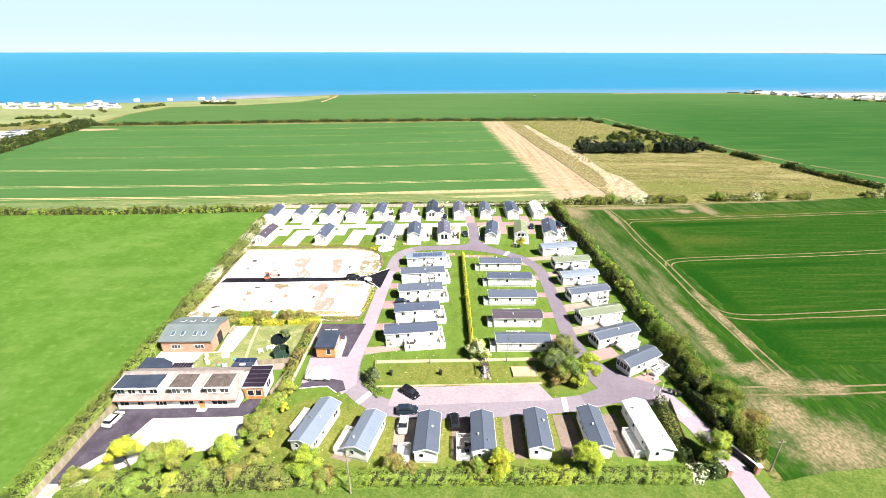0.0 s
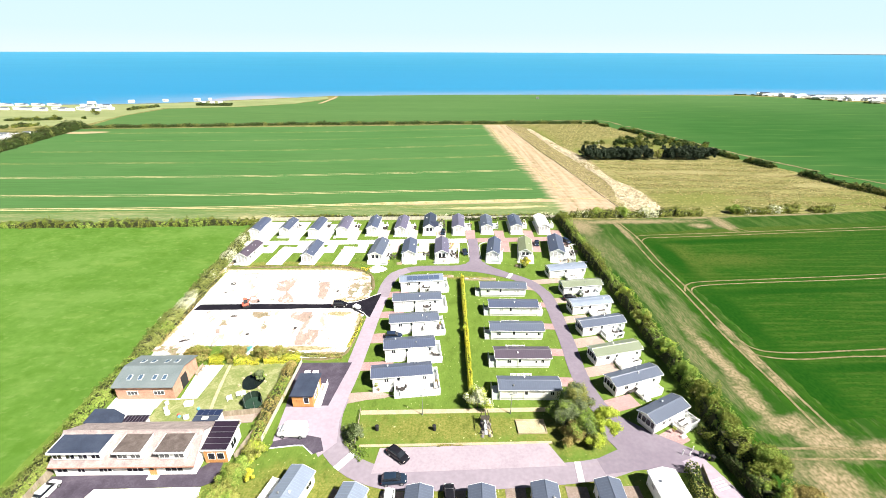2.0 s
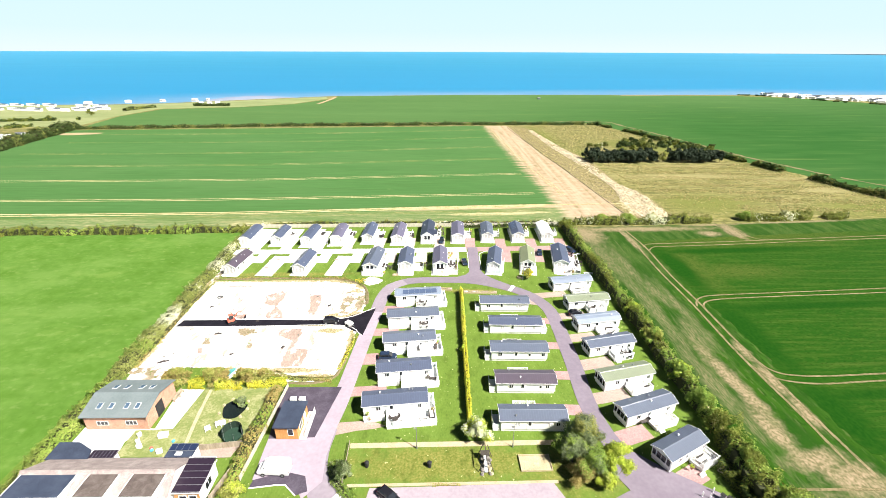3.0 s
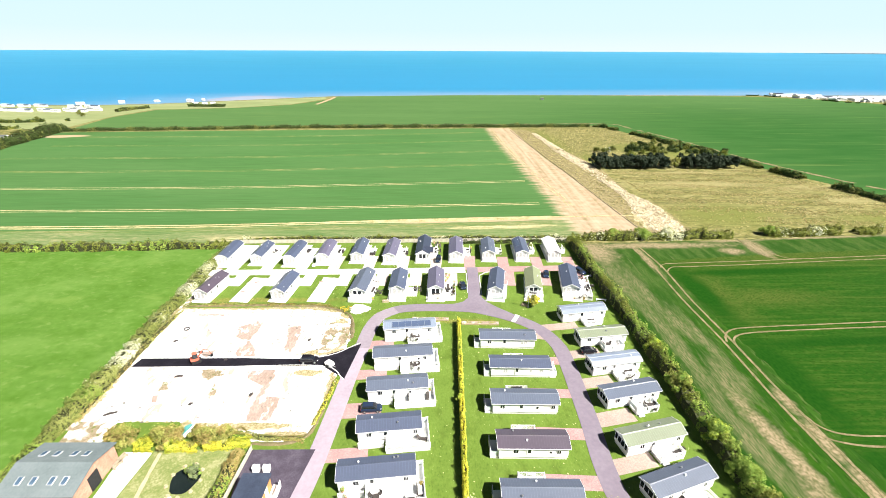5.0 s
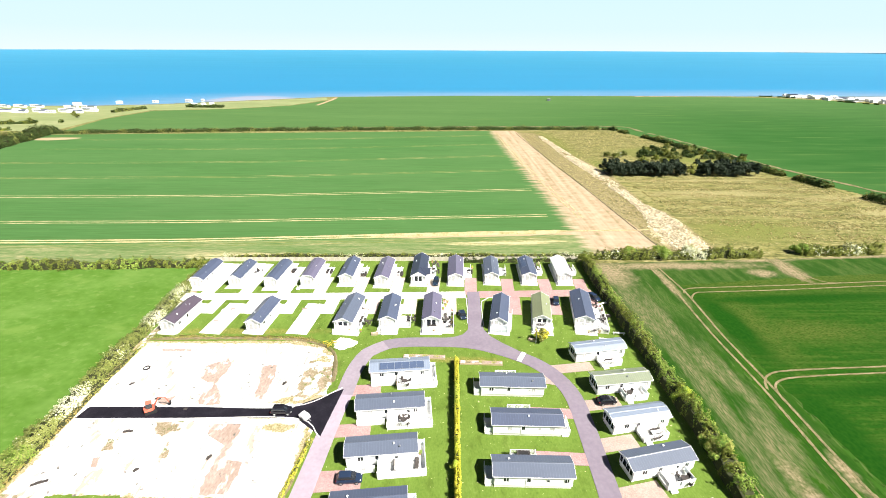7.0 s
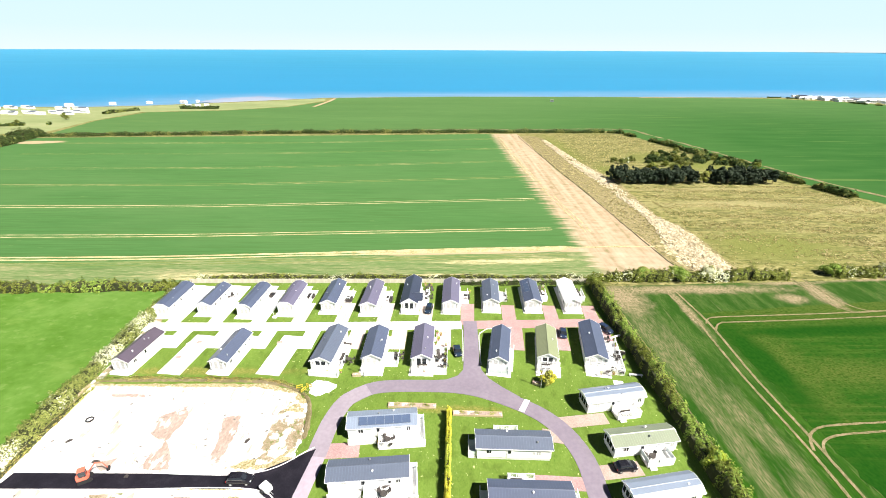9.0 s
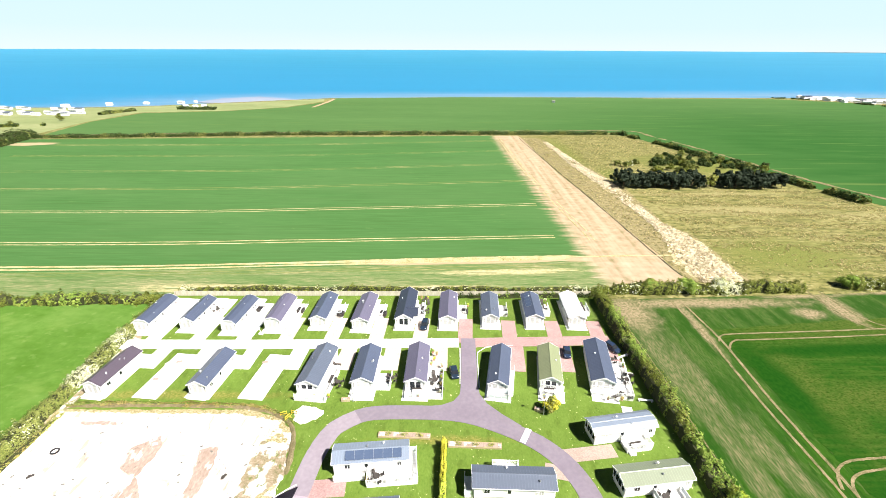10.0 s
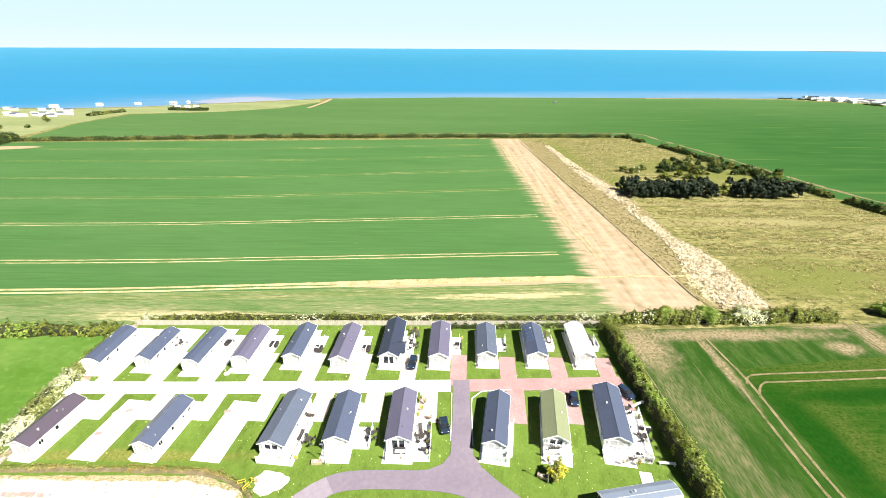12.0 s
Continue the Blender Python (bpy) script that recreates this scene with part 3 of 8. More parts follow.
def moved(piece, m):
    return [tuple(m @ Vector(c)) for c in piece[0]], piece[1]


def mesh_of(name, pieces, material):
    verts, faces = [], []
    for v, f in pieces:
        o = len(verts)
        verts += v
        faces += [tuple(i + o for i in q) for q in f]
    me = bpy.data.meshes.new(name)
    me.from_pydata(verts, [], faces)
    me.materials.append(material)
    return me


def solid(name, pieces, material, parent=None, label="", m=None):
    """One mesh object out of pieces, under a thing or a part."""
    me = pieces if isinstance(pieces, bpy.types.Mesh) else mesh_of(name, pieces, material)
    ob = new(name, me)
    if parent:
        ob.parent = parent
    if m is not None:
        ob.matrix_basis = m
    return tagged(ob, label)


def thing(name, m, label, category, group="", kind=""):
    ob = new(name)
    ob.empty_display_size = 0.3
    ob.matrix_basis = m
    return tagged(ob, label, category, group, kind)


def sheet(name, poly, z, material, label, category, depth=0.08, kind="structure"):
    return tagged(solid(name, [PR(poly, z - depth, z)], material), label, category, "", kind)


def smooth_line(pts, step=2.0):
    """Evenly resampled Catmull-Rom line through plan points."""
    p = [Vector(q) for q in pts]
    p = [2 * p[0] - p[1]] + p + [2 * p[-1] - p[-2]]
    out = []
    for a, b, c, d in zip(p, p[1:], p[2:], p[3:]):
        n = max(1, int((c - b).length / step))
        for i in range(n):
            t = i / n
            out.append(0.5 * (2 * b + (c - a) * t + (2 * a - 5 * b + 4 * c - d) * t * t + (3 * b - a - 3 * c + d) * t ** 3))
    return out + [p[-2]]


def ribbon(name, pts, width, z, material, label, category, step=2.0, ragged=0.0, depth=0.06, seed=1, gaps=0.0):
    """A strip of even width along a plan line, with ragged edges where asked."""
    line, rng = smooth_line(pts, step), random.Random(seed)
    v, f = [], []
    for i, c in enumerate(line):
        d = (line[min(i + 1, len(line) - 1)] - line[max(i - 1, 0)]).normalized()
        side = Vector((-d.y, d.x))
        for s in (1, -1):
            e = c + side * s * (width / 2 + rng.uniform(-ragged, ragged))
            v += [(e.x, e.y, z), (e.x, e.y, z - depth)]
    for i in range(len(line) - 1):
        if gaps and rng.random() < gaps:
            continue
        a, b = 4 * i, 4 * i + 4
        f += [(a, a + 2, b + 2, b), (a + 1, a, b, b + 1), (a + 2, a + 3, b + 3, b + 2)]
    return tagged(solid(name, [(v, f)], material), label, category, "", "structure")


def leaves(name, P, N, size, material, parent, kind="", flat=0.0):
    """Many small leaf clumps, one four-cornered blade each."""
    k = len(P)
    rng = np.random.default_rng(k)
    N = N / (np.linalg.norm(N, axis=1, keepdims=True) + 1e-9)
    R = rng.normal(size=(k, 3))
    U = np.cross(N, R)
    U /= np.linalg.norm(U, axis=1, keepdims=True) + 1e-9
    W = np.cross(N, U)
    s = np.asarray(size).reshape(-1, 1) * np.ones((k, 1))
    a, b = U * s, W * s * rng.uniform(0.5, 1.0, (k, 1))
    bend = N * s * 0.25
    V = np.stack([P - a - bend, P + b * 0.9, P + a - bend, P - b], 1).reshape(-1, 3).astype(np.float32)
    me = bpy.data.meshes.new(name)
    me.vertices.add(4 * k)
    me.vertices.foreach_set("co", V.ravel())
    me.loops.add(4 * k)
    me.loops.foreach_set("vertex_index", np.arange(4 * k, dtype=np.int32))
    me.polygons.add(k)
    me.polygons.foreach_set("loop_start", np.arange(0, 4 * k, 4, dtype=np.int32))
    me.polygons.foreach_set("loop_total", np.full(k, 4, dtype=np.int32))
    me.materials.append(material)
    me.update(calc_edges=True)
    me.validate()
    ob = new(name, me)
    ob.parent = parent
    return tagged(ob, kind=kind)


def tree(x, y, h, r, leaf, label, seed, size=0.26, count=2600, trunk=0.25, name="tree", bare=0.25, second=None, share=0.35):
    """Trunk, forking limbs, and a crown of uneven clumps of leaves."""
    rng = np.random.default_rng(seed)
    rnd = random.Random(seed)
    root = thing(name, pose(x, y, 0.05), label, "tree" if name == "tree" else name.replace("_", " "))
    low = h * bare
    fork = Vector((rnd.uniform(-0.2, 0.2), rnd.uniform(-0.2, 0.2), low + h * 0.15))
    wood = [TUBE((0, 0, -0.1), fork, trunk, trunk * 0.7, 8)]
    blobs = []
    for i in range(20):
        ang = 2.4 * i + rnd.uniform(-0.6, 0.6)
        up = rnd.uniform(0.0, 1.0)
        rad = r * rnd.uniform(0.25, 0.88) * (1.12 - 0.8 * up * up)
        tip = Vector((rad * math.cos(ang), rad * math.sin(ang), low + (h - low) * (0.22 + 0.62 * up)))
        if i % 2 == 0:
            wood.append(TUBE(fork, tip, trunk * 0.4, trunk * 0.08, 5))
        blobs.append((tip, r * rnd.uniform(0.20, 0.40)))
    blobs.append((Vector((rnd.uniform(-0.2, 0.2) * r, rnd.uniform(-0.2, 0.2) * r, h - r * 0.35)), r * 0.34))
    solid("trunk", wood, BARK, root)
    P, N = [], []
    for c, br in blobs:
        k = int(count / len(blobs))
        d = rng.normal(size=(k, 3))
        d /= np.linalg.norm(d, axis=1, keepdims=True)
        lump = 1 + 0.22 * np.sin(d[:, 0] * 5 + c.x * 3) * np.cos(d[:, 1] * 4 + c.y * 2) + 0.15 * np.sin(d[:, 2] * 6 + seed)
        q = d * (br * lump * rng.uniform(0.25, 1.25, k) ** 0.7)[:, None]
        q[:, 2] *= 0.85
        P.append(q + np.array(c))
        N.append(d + 0.4 * rng.normal(size=(k, 3)) + np.array([0.1, -0.1, 0.3]))
    P, N = np.concatenate(P), np.concatenate(N)
    P[:, 2] = np.maximum(P[:, 2], 0.15)
    sz = rng.uniform(0.6, 1.3, len(P)) * size
    if second:
        tuft = np.sin(P[:, 0] * 2.3 + seed) + np.sin(P[:, 1] * 2.0 + 2 * seed) + np.sin(P[:, 2] * 2.6) + rng.normal(size=len(P))
        pick = tuft > np.quantile(tuft, 1 - share)
        leaves("crown", P[~pick], N[~pick], sz[~pick], LEAF[leaf], root)
        leaves("blossom" if second == "blossom" else "new_growth", P[pick], N[pick], sz[pick], LEAF[second], root)
    else:
        leaves("crown", P, N, sz, LEAF[leaf], root)
    return root


def hedge(pts, width, height, leaf, label, seed, size=0.28, per_m2=11, second=None, share=0.2, name="hedge", rough=0.35, lumps=0.12, gaps=0.0, core=0.80, shade_flank=1.0):
    """A hedge along a plan line: a twig core coloured dark as inner shade, and leaf clumps over an uneven
    round-shouldered outline.
    """
    rng = np.random.default_rng(seed)
    if size < 0.4:
        size, per_m2 = size * 0.68, per_m2 * 2.1
    line = smooth_line(pts, 2.0)
    root = thing(name, pose(0, 0, 0), label, "hedge", "", "")
    A = np.array([tuple(q) for q in line])
    seg = np.linalg.norm(np.diff(A, axis=0), axis=1)
    cum = np.concatenate([[0], np.cumsum(seg)])
    total = cum[-1]
    n = int(total * (2 * height + width) * per_m2)
    s = rng.uniform(0, total, n)
    if gaps:
        wave = np.sin(s * 0.21 + seed) + np.sin(s * 0.083 + 2 * seed) + 0.5 * np.sin(s * 0.53)
        s = s[wave > gaps]
        n = len(s)
    X, Y = np.interp(s, cum, A[:, 0]), np.interp(s, cum, A[:, 1])
    i = np.clip(np.searchsorted(cum, s) - 1, 0, len(seg) - 1)
    T = (A[i + 1] - A[i]) / seg[i][:, None]
    a = rng.uniform(-0.12, math.pi + 0.12, n)
    hh = height * (1 + rough * (0.5 * np.sin(s * 0.9 + seed) * np.sin(s * 0.37) + 0.5 * np.sin(s * 0.23 + 1.3 * seed)) + lumps * np.sin(s * 2.6 + seed))
    ww = width / 2 * (1 + 0.7 * rough * np.sin(s * 0.61 + 2 * seed) * np.cos(s * 0.29) + lumps * np.sin(s * 2.1))
    clump = 1 + 0.16 * np.sin(2.3 * s + 1.9 * np.cos(a) + seed) * np.cos(2.6 * a + 0.9 * s) + 0.10 * np.sin(5.1 * s + 4.0 * a)
    d = rng.uniform(0.5, 1.1, n) ** 0.5 * clump
    side = np.sign(np.cos(a)) * np.abs(np.cos(a)) ** 0.6 * ww * d
    up = np.abs(np.sin(a)) ** 0.6 * hh * d
    P = np.stack([X - T[:, 1] * side, Y + T[:, 0] * side, np.maximum(up, 0.1)], 1) + rng.normal(size=(n, 3)) * size * 0.25
    P[:, 2] = np.maximum(P[:, 2], 0.08)
    N = np.stack([-T[:, 1] * np.cos(a), T[:, 0] * np.cos(a), np.abs(np.sin(a)) + 0.1], 1) + 0.3 * rng.normal(size=(n, 3))
    sz = rng.uniform(0.6, 1.35, n) * size
    if second:
        patch = np.sin(s * 0.19 + seed) + np.sin(s * 0.47 + 2 * seed) + 0.7 * rng.normal(size=n)
        pick = patch > np.quantile(patch, 1 - share)
        leaves("foliage", P[~pick], N[~pick], sz[~pick], LEAF[leaf], root)
        leaves("blossom" if second == "blossom" else "mixed_foliage", P[pick], N[pick], sz[pick], LEAF[second], root)
    else:
        leaves("foliage", P, N, sz, LEAF[leaf], root)
    # Twig core, near-black so gaps and flanks of the hedge read as shade.
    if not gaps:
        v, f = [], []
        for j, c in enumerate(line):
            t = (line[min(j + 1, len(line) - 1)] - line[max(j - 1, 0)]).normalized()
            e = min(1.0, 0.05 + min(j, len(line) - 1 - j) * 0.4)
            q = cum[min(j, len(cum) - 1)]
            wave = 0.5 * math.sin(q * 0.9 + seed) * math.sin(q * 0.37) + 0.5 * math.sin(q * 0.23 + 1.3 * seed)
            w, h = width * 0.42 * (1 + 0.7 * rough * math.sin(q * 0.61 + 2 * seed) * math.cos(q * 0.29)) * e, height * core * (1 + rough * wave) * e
            for o, z in ((-w * shade_flank, 0.02), (-w * 0.92 * shade_flank, h), (w * 0.8, h), (w, 0.02)):
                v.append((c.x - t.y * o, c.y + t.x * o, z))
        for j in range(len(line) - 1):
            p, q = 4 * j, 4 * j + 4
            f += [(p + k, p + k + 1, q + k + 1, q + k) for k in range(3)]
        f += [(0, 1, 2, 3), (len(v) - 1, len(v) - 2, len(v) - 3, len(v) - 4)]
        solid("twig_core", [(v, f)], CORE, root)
    return root

# ---- hazy sky low over the horizon, all round ----
HAZE = bpy.data.materials.new("bright_haze")
HAZE.use_nodes = True
hn, hl = HAZE.node_tree.nodes, HAZE.node_tree.links.new
hn.remove(hn["Principled BSDF"])
h_tc, h_xyz, h_map, h_ramp, h_em = (hn.new("ShaderNode" + k) for k in ("TexCoord", "SeparateXYZ", "MapRange", "ValToRGB", "Emission"))
hl(h_tc.outputs["Object"], h_xyz.inputs[0])
hl(h_xyz.outputs["Z"], h_map.inputs["Value"])
h_map.inputs["From Min"].default_value, h_map.inputs["From Max"].default_value = 30, 900
h_ramp.color_ramp.elements[0].color, h_ramp.color_ramp.elements[1].color = (0.315, 0.355, 0.365, 1), (0.232, 0.338, 0.372, 1)
h_ramp.color_ramp.elements.new(0.22).color = (0.272, 0.345, 0.365, 1)
hl(h_map.outputs[0], h_ramp.inputs[0])
hl(h_ramp.outputs[0], h_em.inputs[0])
hl(h_em.outputs[0], hn["Material Output"].inputs[0])
ring = [(5 + 4880 * math.sin(radians(a)), 40 + 4880 * math.cos(radians(a))) for a in range(0, 360, 5)]
tagged(solid("backdrop", [([(x, y, z) for z in (-200, 900) for x, y in ring], [(i, 72 + i, 72 + (i + 1) % 72, (i + 1) % 72) for i in range(72)])], HAZE), "bright hazy pale blue sky over the horizon", "sky", "", "structure")

# ---- land, sea and fields ----
sheet("ground", [(-2600, -300), (2600, -300), (2600, 760), (1500, 735), (640, 712), (436, 706), (197, 704), (28, 699), (-142, 677), (-204, 644),
                 (-322, 583), (-382, 568), (-620, 556), (-1500, 520), (-2600, 500)], 0.0, ROUGH, "open farmland of rough grass running to the cliff edge", "ground", depth=0.4)
rings, fan = (150, 400, 700, 1000, 1500, 2200, 3000, 3500, 4000, 4400, 4850), range(-84, 85, 6)
sea_v = [(5 + r * math.sin(radians(a)), 40 + r * math.cos(radians(a)), -12 + 51 * max(0, (r - 3000) / 1850) ** 1.4) for r in rings for a in fan]
sea_f = [(i * len(fan) + j, i * len(fan) + j + 1, (i + 1) * len(fan) + j + 1, (i + 1) * len(fan) + j) for i in range(len(rings) - 1) for j in range(len(fan) - 1)]
tagged(solid("water", [(sea_v, [q[::-1] for q in sea_f])], SEA), "calm bright blue sea reaching the horizon", "sea", "", "structure")
coast = [(-1500, 519), (-620, 555), (-382, 567), (-322, 582), (-204, 643), (-142, 676), (28, 698), (197, 703), (436, 705), (640, 711), (1500, 734)]
cl_v = [(x + o * 0.15, y + o, z) for x, y in coast for o, z in ((0, -0.02), (5, -7), (8, -11))]
cl_f = [(3 * i + k, 3 * i + 3 + k, 3 * i + 4 + k, 3 * i + 1 + k) for i in range(len(coast) - 1) for k in (0, 1)]
tagged(solid("cliff", [(cl_v, [q[::-1] for q in cl_f])], CLIFF), "low crumbling brown clay cliff", "cliff", "", "structure")
ribbon("beach", [(-1500, 530), (-620, 566), (-382, 580), (-300, 606), (-204, 664), (-142, 700), (28, 722), (197, 728), (640, 734), (1500, 757)], 46, -11.6, SAND,
       "narrow pale sandy beach below the cliff", "beach", 20, 3)

sheet("beach", [(-347, 731), (-332, 781), (-287, 811), (-236, 786), (-190, 762), (-150, 735), (-150, 690), (-250, 690)], -11.5, FORESHORE, "pale wet foreshore at low tide", "beach", 0.3)


def ragged(poly, amp, step, seed=1):
    """The same outline, its edges broken into short uneven steps."""
    r, out = random.Random(seed), []
    for a, b in zip(poly, poly[1:] + poly[:1]):
        a, b = Vector(a), Vector(b)
        n = max(1, int((b - a).length / step))
        for i in range(n):
            q = a.lerp(b, i / n)
            out.append((q.x + r.uniform(-amp, amp), q.y + r.uniform(-amp, amp) * 0.6))
    return out


HEADLAND = mat("patchy_headland", [(0.055, 0.112, 0.026), (0.085, 0.142, 0.040), (0.160, 0.180, 0.075), (0.31, 0.265, 0.150)], 0.12, stretch=(0.3, 2.5, 1), fine=0.5, contrast=0.35)
stains(HEADLAND, [(-50, 178.5, 22, 2.4, 0.0), (5, 180, 16, 1.2, 0.05), (28, 190, 20, 1.6, 0.06)], [(0.24, 0.22, 0.09), (0.50, 0.42, 0.25)], 0.8, 1.0, 0.4, (0.3, 1.6, 1))
flecks(HEADLAND, (0.045, 0.095, 0.018), 0.5, (0.15, 1.8, 1), 0.58, 0.05, 0.7, -4)
soil_side(HEADLAND)
CLOVER = mat("coastal_grass", [(0.125, 0.165, 0.058), (0.180, 0.205, 0.085), (0.265, 0.270, 0.140)], 0.02, fine=0.45, stretch=(0.4, 2, 1))
sheet("ground", [(-620, -60), (-61, -60), (-63, 171), (-620, 168)], 0.03, PASTURE, "smooth bright green pasture beside the park", "field")
sheet("ground", [(-262, 178), (50, 197), (77.0, 197), (77.1, 203), (75.0, 223.4), (73.3, 253.8), (67.7, 303), (63.5, 406.7), (62.0, 413), (49, 413), (-285, 388)], 0.048, WHEAT, "large green field of young wheat with tramlines", "field")
sheet("ground", [(-262, 172), (-64, 172), (52, 178), (78, 182.5), (77.4, 193), (77.0, 197), (50, 197), (-262, 178)], 0.052, HEADLAND, "patchy green and straw-coloured headland of the wheat field", "field")
sheet("ground", ragged([(79.5, 184), (95, 184.5), (96, 203), (96, 219), (91, 232), (93, 284), (86, 322), (80.5, 385), (76.0, 402), (63.8, 406), (67.9, 303), (73.4, 254), (75.2, 223.5), (77.2, 203), (77.4, 193)], 0.5, 2.5, 3), 0.075, DRYSTRIP, "strip of dry tussocky grass beside the bare soil", "field")
sheet("ground", ragged([(81, 185), (93.5, 185), (95, 203), (95.4, 216), (91, 219), (86.5, 214), (81, 205), (79.6, 195)], 0.9, 1.3, 5), 0.09, STUBBLE, "patch of bleached dead stalks", "field")
sheet("ground", [(73, 181), (208, 187), (197, 216), (188, 251), (173, 283), (156, 355), (141, 417), (62, 409)], 0.045, ROUGH, "rough yellowish pasture behind the park", "field")
sheet("ground", [(-288, 405), (-60, 421), (141, 428), (162, 355), (181, 283), (204, 225), (230, 190), (1400, 250), (1400, 600), (560, 575), (500, 655), (436, 690), (197, 701),
                 (28, 696), (-135, 672), (-132, 640), (-165, 577), (-215, 545), (-290, 527), (-300, 470)], 0.05, FARWHEAT, "vast green wheat field running to the coast", "field")
sheet("ground", [(-620, 400), (-296, 404), (-303, 470), (-296, 530), (-215, 549), (-167, 580), (-140, 640), (-146, 668), (-200, 636), (-322, 577), (-382, 562), (-620, 550)], 0.055, CLOVER,
      "pale coastal grassland near the cliff", "field")
sheet("ground", [(52, 30), (330, 30), (330, 193), (200, 186), (110, 178), (52, 174.5)], 0.03, THIN, "thin striped crop with bare patches", "field")
sheet("ground", ragged([(51.4, 84), (52.0, 84), (52.2, 110), (51.9, 130), (51.4, 150), (50.9, 172), (50.3, 172), (50.8, 150), (51.3, 130), (51.6, 110)], 0.12, 1.0, 16), 0.07, PALETRACK, "pale dry grass along the foot of the hedge", "verge")
sheet("ground", ragged([(72.2, 74), (330, 76), (330, 181), (200, 175), (110, 166), (72.4, 161)], 0.5, 1.5, 6), 0.05, CROP, "dense dark green crop beside the park", "field")
rs = random.Random(5)


def patch(cx, cy, rx, ry, z, material, label, turn=0.0, name="ground"):
    """An uneven stain of other ground."""
    pts = []
    for i in range(22):
        a = 2 * math.pi * i / 22
        k = 1 + rs.uniform(-0.28, 0.22)
        u, v = rx * k * math.cos(a), ry * k * math.sin(a)
        pts.append((cx + u * math.cos(turn) - v * math.sin(turn), cy + u * math.sin(turn) + v * math.cos(turn)))
    return sheet(name, pts, z, material, label, "ground patch")


lanes = 0
for line in ([(67.8, 174), (68.3, 166), (69.0, 157), (68.6, 150), (68.0, 137), (68.0, 120), (67.2, 103), (67.2, 92), (67.4, 82), (67.2, 70)], [(70.3, 174), (70.9, 166), (71.4, 157), (70.9, 148), (70.2, 137), (70.0, 120), (69.5, 104), (69.5, 92), (69.4, 82), (69.6, 70)],
             [(70.6, 156.4), (72.2, 158.6), (75, 159.3), (80, 159.7), (102, 161.2), (128.7, 163.5), (170, 167), (240, 173)], [(70.9, 152.6), (72.0, 154.6), (74.3, 156.8), (78.8, 157.2), (100, 158.7), (126.5, 161.1), (170, 164.8), (240, 170.6)],
             [(68.6, 119.5), (69.8, 122.0), (72.0, 123.9), (75, 124.8), (82, 125.5), (96, 126.4), (123, 128.3), (170, 132.5), (240, 139)], [(69.8, 116.5), (70.2, 119.2), (71.6, 121.3), (74.6, 122.6), (80.5, 123.4), (94, 124.4), (121, 126.0), (170, 130.2), (240, 136.6)],
             [(69.6, 97.5), (70.2, 95.2), (72.6, 93.4), (79, 92.8), (91, 93.4), (106, 94.4), (150, 98), (240, 106)], [(67.4, 96.0), (68.6, 93.4), (71.2, 91.6), (77.5, 90.6), (89, 91.3), (104, 91.8), (150, 95.6), (240, 103.6)],
             [(107.3, 179.5), (107.2, 168), (109.6, 162.4), (114, 162.0)], [(110.2, 179.5), (110.8, 168), (113.8, 163.0), (119, 162.6)],
             [(56.0, 67.9), (70, 67.8), (82, 67.9), (110, 69.2), (160, 73)], [(56.0, 65.9), (70, 65.7), (80, 65.9), (110, 67.2), (160, 71)], [(51.6, 170), (52.3, 158), (52.8, 144), (52.6, 130), (52.8, 112), (53.0, 96)]):
    lanes += 1
    ribbon("track", line, 0.52 if lanes < 3 else 0.42 if lanes < 13 else 0.2, 0.056 + 0.002 * lanes, TRACK, "pale wheel track through the crop", "track", 0.7, 0.05, seed=lanes)
for y_l, y_r, w, gap, pale in ((188.6, 199.2, 1.0, 1.9, 2), (184.6, 193.6, 0.5, 1.6, 1), (206.9, 216.2, 0.55, 2.0, 2), (238.5, 251.1, 0.45, 2.2, 2), (270.1, 287.4, 0.6, 2.4, 1), (302.5, 322.7, 0.55, 2.6, 0), (339, 358.0, 0.5, 2.6, 0), (372, 392, 0.8, 3.0, 1)):
    for off in (0, gap):
        lanes += 1
        slope = (y_r - y_l) / 150
        ribbon("track", [(-250, y_r + off - slope * 0.62 * 295), (-105, y_l + off + (y_r - y_l) * 0.04), (-33, y_l + off + (y_r - y_l) * 0.45), (47, y_r + off)], w, 0.040 + 0.001 * lanes, PALETRACK if pale == 2 else FAINT,
               "pale tramline across the young wheat", "track", 3, 0.12, seed=lanes, gaps=0.0)
sheet("track", ragged([(-80, 191.6), (0, 196.4), (48, 199.2), (48, 201.8), (0, 198.6)], 0.25, 1.5, 77), 0.072, PALETRACK, "wide bleached wheel track along the headland", "track", 0.02)
ribbon("track", [(47, 200.6), (60, 201.2), (76, 201.8), (84, 202.2), (94, 202.8)], 0.8, 0.12, PALETRACK, "pale wheel track across bare soil", "track", 2, 0.3, seed=78)
for d in (0, 1.8):
    lanes += 1
    ribbon("track", [(46.0 + d, 404), (48.6 + d, 340), (51.2 + d, 295), (55.4 + d, 247), (57.6 + d, 226), (58.4 + d, 214)], 0.45, 0.06 + 0.002 * lanes, PALETRACK, "pale wheel track along bare soil", "track", 3, 0.12, seed=lanes, gaps=0.12)
ribbon("ditch", [(77.4, 188), (76.9, 192.3), (74.9, 219), (72.7, 253), (68.4, 308), (63, 384), (62, 404)], 0.45, 0.10, CORE, "dark narrow furrow beside the bare soil", "ditch", 3, 0.15)
ribbon("track", [(-134, 668), (-133, 640), (-137, 580)], 4, 0.12, SOIL, "pale farm track near the cliff", "track", 6, 0.4)
